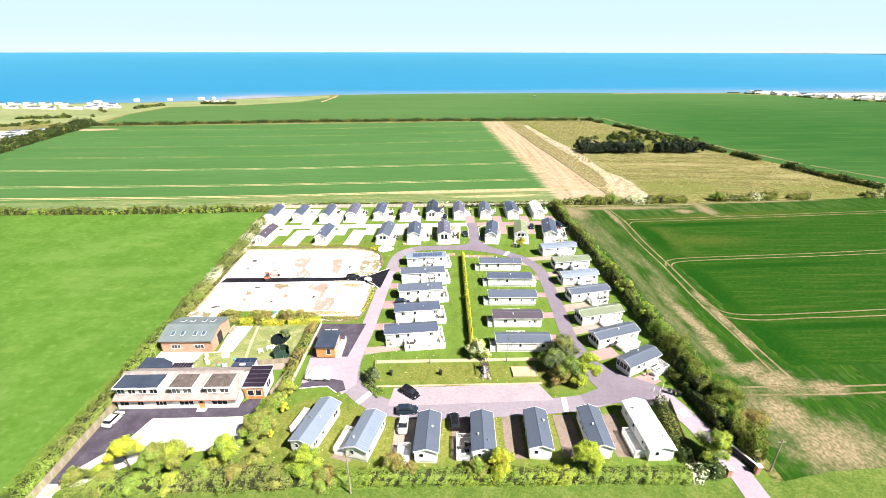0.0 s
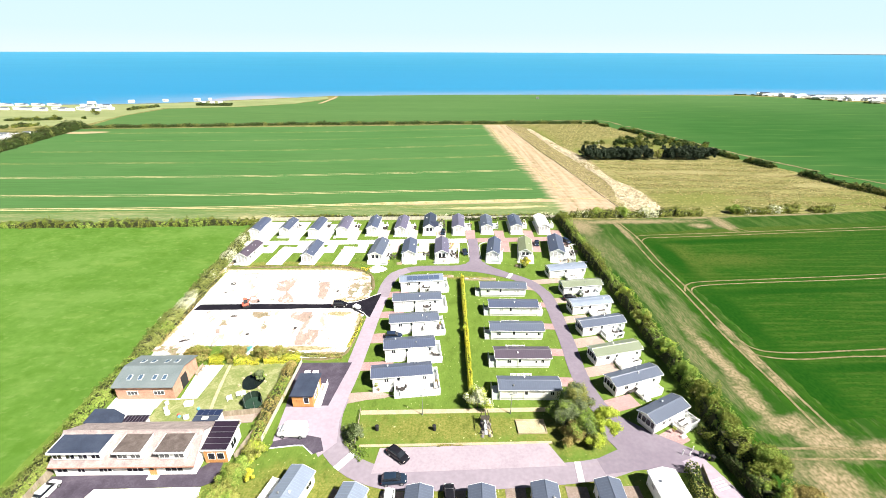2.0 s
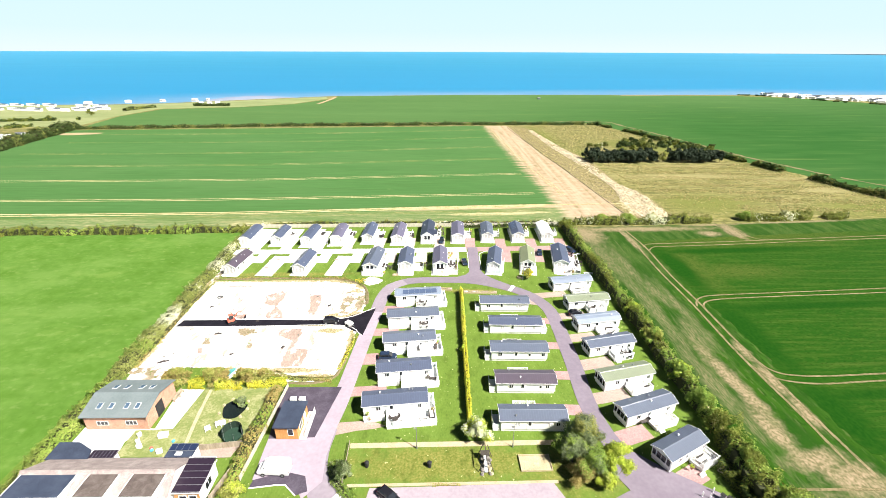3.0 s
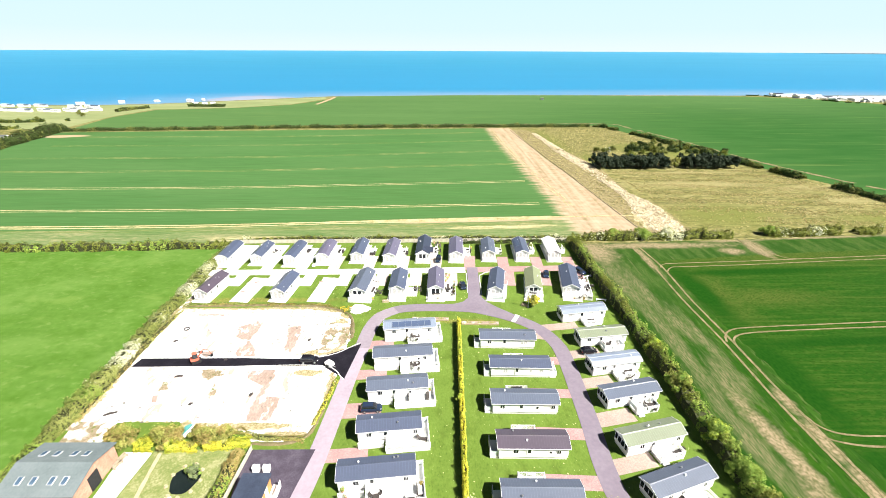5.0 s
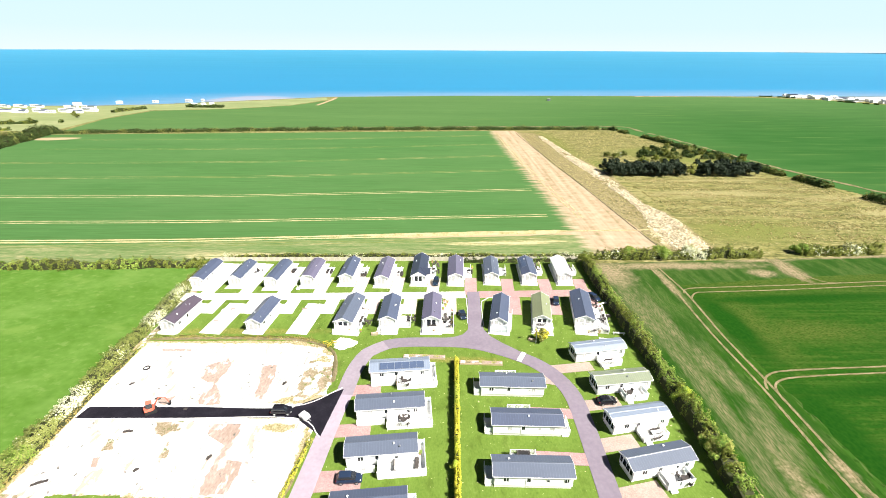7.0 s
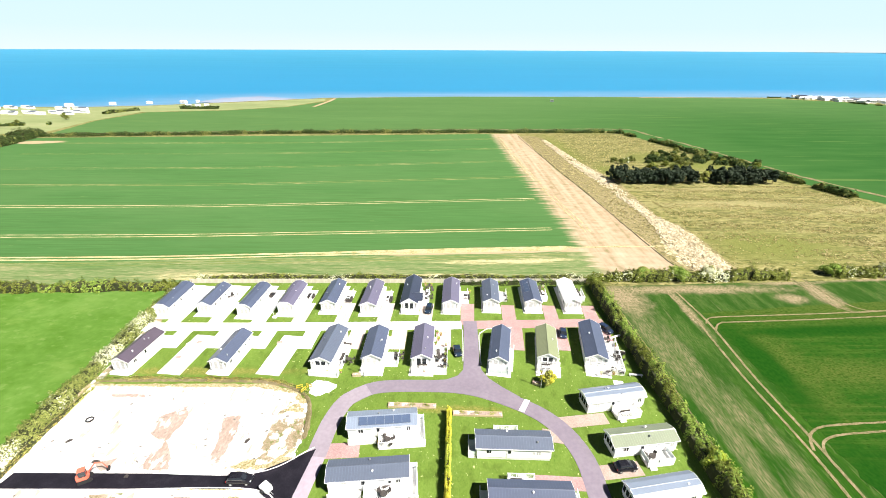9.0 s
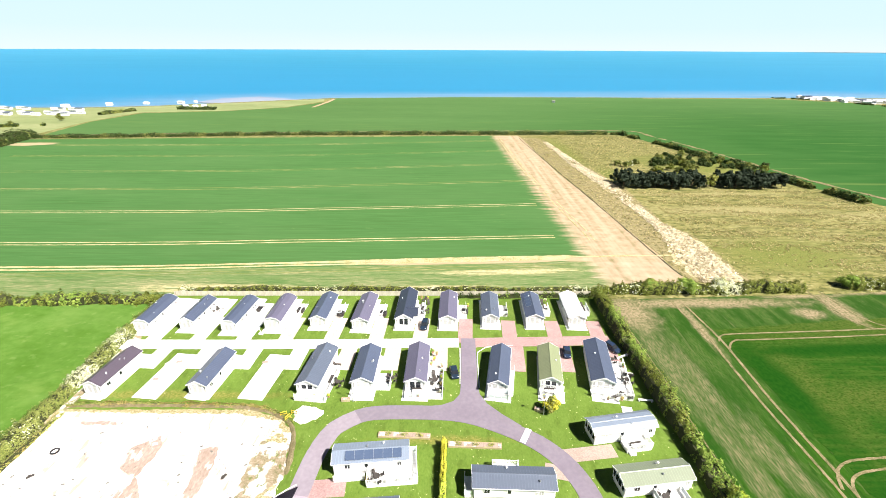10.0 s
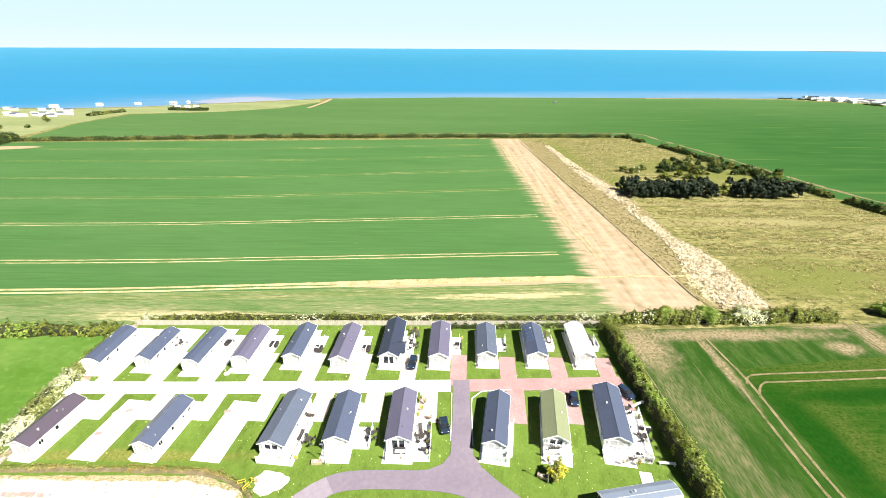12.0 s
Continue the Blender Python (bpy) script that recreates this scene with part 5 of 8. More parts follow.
POST = mesh_of("post", [B(-0.05, 0.05, -0.05, 0.05, 0, 1.05), CY(0, 0, 1.05, 1.1, 0.07, 0.03, 6)], TRIM)


def deck(x, y, turn, x0, x1, y0, y1, sides="near left right", glassy=False, z=0.55, steps=None):
    """A raised veranda beside a home, in that home's own axes: platform, posts, rails and infill."""
    root = thing("veranda", pose(x, y, 0.1, 0, 0, turn), "white raised veranda with %s balustrade beside a caravan" % ("a glass" if glassy else "a slatted plastic"), "veranda", "verandas")
    solid("platform", [B(x0, x1, y0, y1, z - 0.06, z)], DECKING, root)
    solid("skirting", [B(x0 + 0.03, x1 - 0.03, y0 + 0.03, y1 - 0.03, 0, z - 0.07)], DECKING, root)
    runs = []
    if "near" in sides:
        runs.append(((x0, y1 - 0.06), (x1, y1 - 0.06)))
    if "back" in sides:
        runs.append(((x0, y0 + 0.06), (x1, y0 + 0.06)))
    if "left" in sides:
        runs.append(((x1 - 0.06, y0 + 0.1), (x1 - 0.06, y1 - 0.1)))
    if "right" in sides:
        runs.append(((x0 + 0.06, y0 + 0.1), (x0 + 0.06, y1 - 0.1)))
    for a, b in runs:
        a, b = Vector((*a, 0)), Vector((*b, 0))
        length = (b - a).length
        k = max(1, round(length / 1.5))
        m = pose(a.x, a.y, z, 0, 0, math.degrees(math.atan2(b.y - a.y, b.x - a.x)))
        for i in range(k + 1):
            solid("post", POST, TRIM, root, m=m @ pose(length * i / k, 0, 0))
        solid("handrail", [B(0, length, -0.035, 0.035, 0.98, 1.04)], TRIM, root, m=m)
        if glassy:
            for i in range(k):
                solid("glass_panel", [B(length * i / k + 0.08, length * (i + 1) / k - 0.08, -0.01, 0.01, 0.12, 0.92)], CLEAR, root, m=m)
        else:
            q = int(length / 0.16)
            tagged(solid("baluster", [B(length * i / q - 0.035, length * i / q + 0.035, -0.02, 0.02, 0.1, 0.98) for i in range(1, q)] + [B(0, length, -0.025, 0.025, 0.08, 0.13)], TRIM, root, m=m), kind="stuff")
    if steps is not None:
        solid("step", [B(steps, steps + 1.1, y1 + 0.28 * i, y1 + 0.28 * (i + 1), 0, z - 0.18 * (i + 1)) for i in range(2)], DECKING, root)
    return root


def garden_table(m, seed=0):
    """Round table with four chairs, each a thing of its own."""
    t = thing("garden_table", m, "dark rattan garden table on a veranda", "table", "garden tables")
    solid("tabletop", [CY(0, 0, 0.70, 0.74, 0.55, k=14)], RATTAN, t)
    for a in range(4):
        solid("leg", [CY(0.3 * math.cos(a * 1.57), 0.3 * math.sin(a * 1.57), 0, 0.70, 0.035, k=5)], RATTAN, t)
    for a in range(4):
        c = thing("garden_chair", m @ pose(0, 0, 0, 0, 0, 90 * a + 20 + seed * 13) @ pose(0.95, 0, 0, 0, 0, 0), "dark rattan garden chair on a veranda", "chair", "garden chairs")
        solid("seat", [B(-0.25, 0.25, -0.26, 0.26, 0.36, 0.44)], RATTAN, c)
        solid("backrest", [B(0.21, 0.28, -0.26, 0.26, 0.44, 0.92)], RATTAN, c)
        for u in (-0.22, 0.22):
            for v in (-0.22, 0.22):
                solid("leg", [B(u - 0.025, u + 0.025, v - 0.025, v + 0.025, 0, 0.36)], RATTAN, c)


def corner_sofa(m):
    s = thing("garden_sofa", m, "dark rattan corner sofa on a veranda", "sofa", "garden sofas")
    solid("seat", [B(-0.9, 0.9, -0.4, 0.35, 0.08, 0.40)], RATTAN, s)
    solid("backrest", [B(-0.9, 0.9, 0.30, 0.45, 0.40, 0.80)], RATTAN, s)
    solid("cushion", [B(-0.82, -0.02, -0.36, 0.28, 0.40, 0.50), B(0.02, 0.82, -0.36, 0.28, 0.40, 0.50)], SKIRT, s, "grey cushions")


# front row, gable ends to the lane
FRONT = ((-19.3, 58.4, -17, 9.3, 3.6, "pale"), (-10.8, 56.2, -16, 7.6, 3.5, "pale"), (-0.9, 55.7, -4, 7.7, 3.5, "grey"), (7.9, 55.6, -3, 7.7, 3.4, "grey"), (16.8, 56.0, -4, 7.7, 3.4, "grey"),
         (26.1, 56.2, -2, 8.1, 3.3, "grey"), (34.9, 56.6, 1.5, 10.1, 3.8, "white"))
for i, (x, y, a, L, W, roof) in enumerate(FRONT):
    home(x, y, 90 + a, L, W, roof, group="front row of caravans", seed=i + 1, note=" beside a clipped hedge")
for x, y, a, box in ((-19.3, 58.4, -107, (-3.0, 1.5, -4.1, -1.85)), (-10.8, 56.2, -106, (-1.0, 3.6, -4.0, -1.8)), (34.9, 56.6, -88.5, (-0.5, 4.3, -3.8, -1.95))):
    deck(x, y, a, *box, sides="back left right")
deck(-0.9, 55.7, -94, 1.2, 3.8, -4.6, -2.6, "back left right", z=0.35)
deck(7.9, 55.6, -93, -0.5, 3.6, -4.2, -1.75, "back left right")
garden_table(pose(4.9, 54.2, 0.65))

# inner columns, long sides to the lane
LEFT = ((-2.2, 123.2, 5.5, 11.3, "pale", 1), (-3.0, 113.3, 5.0, 11.7, "grey", 0), (-3.35, 103.7, 5.5, 10.9, "grey", 0), (-3.9, 94.0, 5.5, 10.3, "slate", 0), (-4.9, 85.1, 5.8, 11.2, "slate", 0))
for i, (x, y, a, L, roof, sol) in enumerate(LEFT):
    home(x, y, 180 + a, L, 3.5, roof, group="caravans of the inner lawn", seed=20 + i, solar=1 if sol else 0, note=" and a long veranda")
    deck(x, y, 180 + a, -L / 2 - 1.4, 0.6 if i != 4 else 1.6, 1.78, 4.3 if i != 4 else 5.0, "near left right", glassy=i in (2, 4), steps=None)
    deck(x, y, 180 + a, -L / 2 - 1.4, -L / 2 - 0.02, -1.4, 1.76, "right back", glassy=True)
    deck(x, y, 180 + a, 1.0 if i != 4 else 1.9, L / 2 - 0.1, 1.78, 3.0, "near", z=0.35)
garden_table(pose(-1.0, 120.0, 0.65), 1)
garden_table(pose(-0.4, 110.2, 0.65), 2)
corner_sofa(pose(-0.8, 101.2, 0.65, 0, 0, 95))
corner_sofa(pose(0.4, 81.4, 0.65, 0, 0, 186))
corner_sofa(pose(1.6, 82.6, 0.65, 0, 0, 96))
garden_table(pose(-4.6, 81.2, 0.65), 3)
RIGHT = ((19.3, 118.9, -1.5, 11.7, "grey"), (20.5, 109.6, -1.5, 11.6, "slate"), (19.7, 99.8, -1.2, 11.6, "grey"), (19.3, 90.2, -1.0, 11.0, "brown"), (18.9, 81.0, -1.2, 11.1, "grey"))
for i, (x, y, a, L, roof) in enumerate(RIGHT):
    home(x, y, 180 + a, L, 3.5, roof, group="caravans of the inner lawn", seed=30 + i, walls=CREAM if i == 4 else WHITE, note=" on the inner lawn")
    deck(x, y, 180 + a, -1.2, 2.8, -3.9, -1.8, "back left right")
    deck(x, y, 180 + a, L / 2 + 0.02, L / 2 + 1.3, -1.6, 1.6, "left near", glassy=True)
deck(20.5, 109.6, 178.5, -5.8 - 1.3, -5.84, -1.6, 1.75, "right near", glassy=True)
corner_sofa(pose(19.0, 112.4, 0.65))
corner_sofa(pose(19.2, 102.6, 0.65))

# outer column along the boundary hedge
OUTER = ((38.8, 129.7, 10, 10.9, "pale"), (40.2, 120.0, 7.8, 10.6, "sage"), (39.6, 110.6, 10, 10.2, "pale"), (39.4, 101.8, 12, 10.5, "grey"), (38.9, 91.6, 13.5, 10.5, "sage"), (39.3, 83.1, 18.5, 10.4, "grey"), (41.0, 74.3, 27, 8.4, "grey"))
for i, (x, y, a, L, roof) in enumerate(OUTER):
    home(x, y, 180 + a, L, 3.4, roof, group="caravans along the boundary hedge", seed=40 + i, arch=i in (0, 2), note=" beside the boundary hedge")
    deck(x, y, 180 + a, -3.6 if i != 6 else -4.2, 0.8 if i != 6 else -0.4, 1.75, 4.1, "near left right", glassy=i in (1, 3), steps=-0.6)
garden_table(pose(41.0, 117.1, 0.65), 2)
garden_table(pose(42.3, 98.9, 0.65), 1)
corner_sofa(pose(42.0, 108.0, 0.65, 0, 0, 10))
corner_sofa(pose(43.8, 72.6, 0.65, 0, 0, 27))
corner_sofa(pose(40.4, 126.4, 0.65, 0, 0, 10))

# two rows of lodges at the back, gable ends to the lane
MID = ((-55.8, 142.7, -6, 10.4, 3.7, "brown"), (-36.4, 142.8, -5.5, 10.1, 3.7, "slate"), (-16.0, 143.9, -5.6, 11.5, 4.2, "grey"), (-6.4, 144.3, -1, 10.2, 4.0, "slate"), (3.7, 144.8, -1, 10.9, 4.0, "mauve"),
       (20.0, 144.3, -9.5, 11.2, 3.7, "slate"), (30.0, 145.0, -8.5, 10.5, 4.0, "olive"), (40.1, 145.9, -9, 12.6, 4.3, "slate"))
for i, (x, y, a, L, W, roof) in enumerate(MID):
    home(x, y, -90 + a, L, W, roof, "lodge", "middle row of lodges", seed=50 + i, rise=1.0, note=" on a concrete base", front=None if i in (2, 4, 6) else CURTAIN)
for k, (x0, x1, y0, y1, sides, gl) in ((2, (5.76, 7.4, -2.1, 3.9, "left right near", True)), (2, (-1.5, 5.74, 2.15, 3.9, "near right", True)), (3, (0.3, 4.6, 2.05, 5.2, "near left", True)), (3, (5.12, 6.4, -2.0, 2.0, "left", False)),
                                 (4, (5.46, 7.4, -2.0, 5.2, "left near", True)), (4, (0.2, 5.44, 2.05, 5.2, "near right", True)), (5, (5.62, 7.1, -1.9, 2.2, "left right near", True)), (5, (-1.5, 5.6, 1.9, 3.0, "near", False)),
                                 (6, (5.26, 6.9, -2.0, 2.6, "left right", False)), (7, (6.32, 7.8, -2.2, 2.4, "right left", False)), (7, (-3.2, 7.8, 2.42, 5.4, "near left", False)), (0, (5.2, 6.3, -2.0, 2.0, "", False)), (1, (5.1, 6.2, -1.9, 1.9, "", False))):
    x, y, a = MID[k][:3]
    deck(x, y, -90 + a, x0, x1, y0, y1, sides, gl, z=0.5 if sides else 0.12)
for x, y, s in ((-11.4, 140.6, 1), (-1.2, 142.0, 2), (7.2, 141.4, 3), (43.6, 148.3, 1), (44.6, 142.0, 2)):
    garden_table(pose(x, y, 0.62), s)
for x, y, a in ((43.0, 145.2, 80), (45.6, 144.0, 170), (3.9, 138.6, 0), (28.8, 138.9, 0)):
    corner_sofa(pose(x, y, 0.62, 0, 0, a))
BACK = (("slate", 11.2, 163.6, -1, 3.8), ("slate", 10.0, 164.0, -3, 3.5), ("slate", 11.0, 163.6, -4, 3.6), ("mauve", 10.7, 164.6, -2, 3.8), ("slate", 10.8, 165.8, -2, 3.7), ("mauve", 11.6, 165.4, -3, 3.8),
        ("dark", 12.6, 167.0, -2, 4.0), ("mauve", 11.6, 166.6, -2, 3.9), ("grey", 10.3, 166.7, -3, 3.8), ("slate", 10.5, 166.8, -2, 4.0), ("white", 11.0, 167.0, -1.5, 3.8))
for i, (x, (roof, L, y, a, W)) in enumerate(zip(NX, BACK)):
    home(x, y, -90 + a, L, W, roof, "lodge", "back row of lodges", seed=60 + i, rise=0.92 if i != 6 else 1.2, arch=i in (0, 2, 3), solar=-2 if i == 9 else 0, note=" in the back row", front=None if i in (6,) else CURTAIN)
    deck(x, y, -90 + a, -3.6, 0.8, W / 2 + 0.05, W / 2 + 2.4, "near left", glassy=i % 2 == 0, z=0.5)
    if i >= 6:
        deck(x, y, -90 + a, L / 2 + 0.02, L / 2 + 1.1, -W / 2, W / 2, "left", z=0.5)
cross = thing("lodge_wing", pose(-0.3, 167.0, 0.1, 0, 0, -92), "white-clad side gable of a dark-roofed lodge", "lodge wing")
solid("wall", [moved(PX([(-1.7, 0.3), (1.7, 0.3), (1.7, 2.7), (0, 3.5), (-1.7, 2.7)], 1.9, 3.0), pose(3.4, 0, 0, 0, 0, 90))], WHITE, cross)
solid("roof", [moved(PX([(-1.95, 2.66), (0, 3.62), (1.95, 2.66), (1.95, 2.78), (0, 3.76), (-1.95, 2.78)], 0.3, 3.25), pose(3.4, 0, 0, 0, 0, 90))], ROOFS["dark"], cross)
for x, y, s in ((-46.6, 166.4, 1), (4.2, 166.4, 2)):
    garden_table(pose(x, y, 0.62), s)
for x, y, a in ((3.6, 169.6, 90), (34.0, 169.2, 90), (43.8, 167.6, 90)):
    corner_sofa(pose(x, y, 0.62, 0, 0, a))


# ---- deck clutter ----
def hot_tub(m):
    t = thing("hot_tub", m, "square dark hot tub beside a lodge", "hot tub", "hot tubs")
    solid("cabinet", [B(-0.98, 0.98, -0.98, 0.98, 0, 0.82)], RATTAN, t, "dark slatted cabinet")
    solid("rim", [B(-1.04, 1.04, -1.04, -0.8, 0.82, 0.9), B(-1.04, 1.04, 0.8, 1.04, 0.82, 0.9), B(-1.04, -0.8, -0.8, 0.8, 0.82, 0.9), B(0.8, 1.04, -0.8, 0.8, 0.82, 0.9)], RATTAN, t, "dark moulded rim")
    solid("cover", [B(-0.8, 0.8, -0.8, 0.8, 0.80, 0.87)], BLACK, t, "black folded cover")


def lounger(m):
    t = thing("sun_lounger", m, "dark reclining sun lounger on a veranda", "lounger", "sun loungers")
    solid("seat", [B(-0.9, 0.35, -0.32, 0.32, 0.30, 0.37)], RATTAN, t)
    solid("backrest", [moved(B(0, 0.75, -0.32, 0.32, 0, 0.07), pose(0.35, 0, 0.30, 0, -38, 0))], RATTAN, t)
    for u in (-0.8, 0.3):
        for v in (-0.28, 0.28):
            solid("leg", [B(u - 0.03, u + 0.03, v - 0.03, v + 0.03, 0, 0.30)], RATTAN, t)


def plant_pot(m, leaf, seed):
    t = thing("plant_pot", m, "small leafy plant in a terracotta pot", "plant pot", "plant pots")
    solid("pot", [CY(0, 0, 0, 0.4, 0.18, 0.26, 10)], BRICK, t)
    g = np.random.default_rng(seed)
    q = g.normal(size=(60, 3))
    q /= np.linalg.norm(q, axis=1, keepdims=True)
    leaves("foliage", q * 0.32 + np.array([0, 0, 0.62]), q + np.array([0, 0, 0.5]), 0.11, LEAF[leaf], t)


DIGGER = mat("orange_red_enamel", [(0.42, 0.10, 0.04), (0.55, 0.16, 0.07)], 2.0, 0.4)
for x, y in ((-36.3, 166.9), (-26.3, 166.6), (-16.2, 165.2), (-5.9, 165.4), (13.9, 166.6)):
    hot_tub(pose(x, y, 0.62, 0, 0, -3) @ Matrix.Scale(0.8, 4))
hot_tub(pose(19.0, 102.7, 0.66, 0, 0, -1))
for i, (x, y, a) in enumerate(((-13.0, 141.6, 80), (-12.9, 146.2, 170), (7.0, 143.2, 100), (8.2, 139.2, 200), (43.2, 137.8, 150), (41.4, 138.0, 30), (4.9, 170.6, 100), (3.8, 172.2, 60), (33.6, 171.2, 80), (24.0, 166.2, 90), (43.4, 169.8, 90),
                               (1.6, 92.0, 170), (2.3, 101.6, 90), (0.0, 112.0, 30), (41.8, 106.9, 20), (42.8, 89.2, 20), (38.4, 80.6, 20))):
    lounger(pose(x, y, 0.64, 0, 0, a))
for i, (x, y) in enumerate(((6.3, 146.6), (6.9, 148.2), (7.4, 149.9), (8.6, 146.2), (8.6, 144.4), (8.5, 142.6), (8.4, 140.6), (8.3, 138.4), (6.6, 150.6), (-12.4, 137.2), (-15.0, 136.8), (4.2, 137.6), (29.4, 137.3), (27.6, 137.4),
                            (41.8, 137.0), (39.4, 137.2), (45.5, 146.5), (4.6, 172.9), (3.0, 173.2), (34.8, 172.4), (34.6, 170.0), (14.8, 169.4), (-2.4, 119.6), (3.2, 123.0), (2.7, 103.6), (0.9, 93.0), (1.8, 83.5), (-9.0, 81.7), (-9.6, 82.6), (41.6, 71.2))):
    plant_pot(pose(x, y, 0.62), ("green", "lime", "russet", "blossom")[i % 4], 900 + i)
for i, (x, y, a) in enumerate(((-46.0, 147.5, 20), (-48.0, 147.0, 60), (-47.8, 142.2, 0), (-25.2, 149.4, 45), (-28.2, 147.6, 10))):
    t = thing("paving_stack", pose(x, y, 0.14, 0, 0, a), "small stack of pale paving slabs lying on an empty base", "paving stack", "paving stacks")
    for k in range(3):
        solid("slab", [B(-0.6 + 0.05 * k, 0.6 - 0.04 * k, -0.3, 0.3, 0.06 * k, 0.06 * k + 0.05)], SKIRT if i % 2 else TANPAVE, t)

rect("patio", 41.3, 43.1, 133.7, 135.9, 0.17, CONCRETE, "small white paved pad before a lodge", "patio", -9)
for x, y, a, L in ((46.4, 137.3, -5, 1.3), (46.7, 150.2, 28, 1.5)):
    bn = thing("bench", pose(x, y, 0.1, 0, 0, a), "long white plank bench beside a lodge", "bench", "white benches")
    solid("seat", [B(-L, L, -0.24, 0.24, 0.42, 0.48)], TRIM, bn)
    for u in (-L + 0.2, L - 0.2):
        solid("leg", [B(u - 0.05, u + 0.05, -0.2, 0.2, 0, 0.42)], TRIM, bn)
sp = thing("sign_post", pose(-32.8, 157.6, 0.13), "slim white post with a red tip on a block", "sign post")
solid("base", [B(-0.45, 0.45, -0.3, 0.3, 0, 0.4)], TRIM, sp, "white block")
solid("post", [TUBE((0, 0, 0.4), (-0.5, 0.2, 2.6), 0.05, 0.05)], TRIM, sp)
solid("tip", [TUBE((-0.5, 0.2, 2.6), (-0.56, 0.22, 2.9), 0.12, 0.08)], DIGGER, sp, "red tip")

# ---- vehicles ----
def car_paint(name, c):
    return mat(name, [tuple(v * 0.9 for v in c), c], 2.0, 0.22, spec=0.35)


PAINT = {"black": car_paint("black_car_paint", (0.012, 0.012, 0.016)), "blue": car_paint("navy_car_paint", (0.018, 0.03, 0.06)), "white": car_paint("white_car_paint", (0.80, 0.80, 0.80)),
         "steel": car_paint("steel_blue_car_paint", (0.016, 0.028, 0.048))}
LIGHT = mat("lamp_glass", [(0.6, 0.6, 0.6), (0.75, 0.75, 0.75)], 3.0, 0.1)
RED = mat("tail_lamp_red", [(0.25, 0.01, 0.01), (0.4, 0.02, 0.02)], 3.0, 0.2)
TYRE = mesh_of("tyre", [moved(CY(0, 0, -0.11, 0.11, 0.33, k=16), pose(0, 0, 0, 90))], BLACK)
RIM = mesh_of("rim", [moved(CY(0, 0, -0.12, 0.12, 0.21, k=10), pose(0, 0, 0, 90))], METAL)
COLOUR_WORDS = {"black": "black", "blue": "dark navy", "white": "white", "steel": "dark steel-blue"}


def loft(sections):
    """Skin over rounded cross-sections (x, half width, low z, high z, top half width)."""
    v, f = [], []
    for x, w, lo, hi, tw in sections:
        v += [(x, -w * 0.92, lo), (x, -w, lo + (hi - lo) * 0.3), (x, -w, lo + (hi - lo) * 0.65), (x, -tw, hi), (x, tw, hi), (x, w, lo + (hi - lo) * 0.65), (x, w, lo + (hi - lo) * 0.3), (x, w * 0.92, lo)]
    n = len(sections)
    for i in range(n - 1):
        f += [(8 * i + k, 8 * i + (k + 1) % 8, 8 * i + 8 + (k + 1) % 8, 8 * i + 8 + k) for k in range(8)]
    f += [tuple(range(8)), tuple(range(8 * n - 1, 8 * n - 9, -1))]
    return v, f


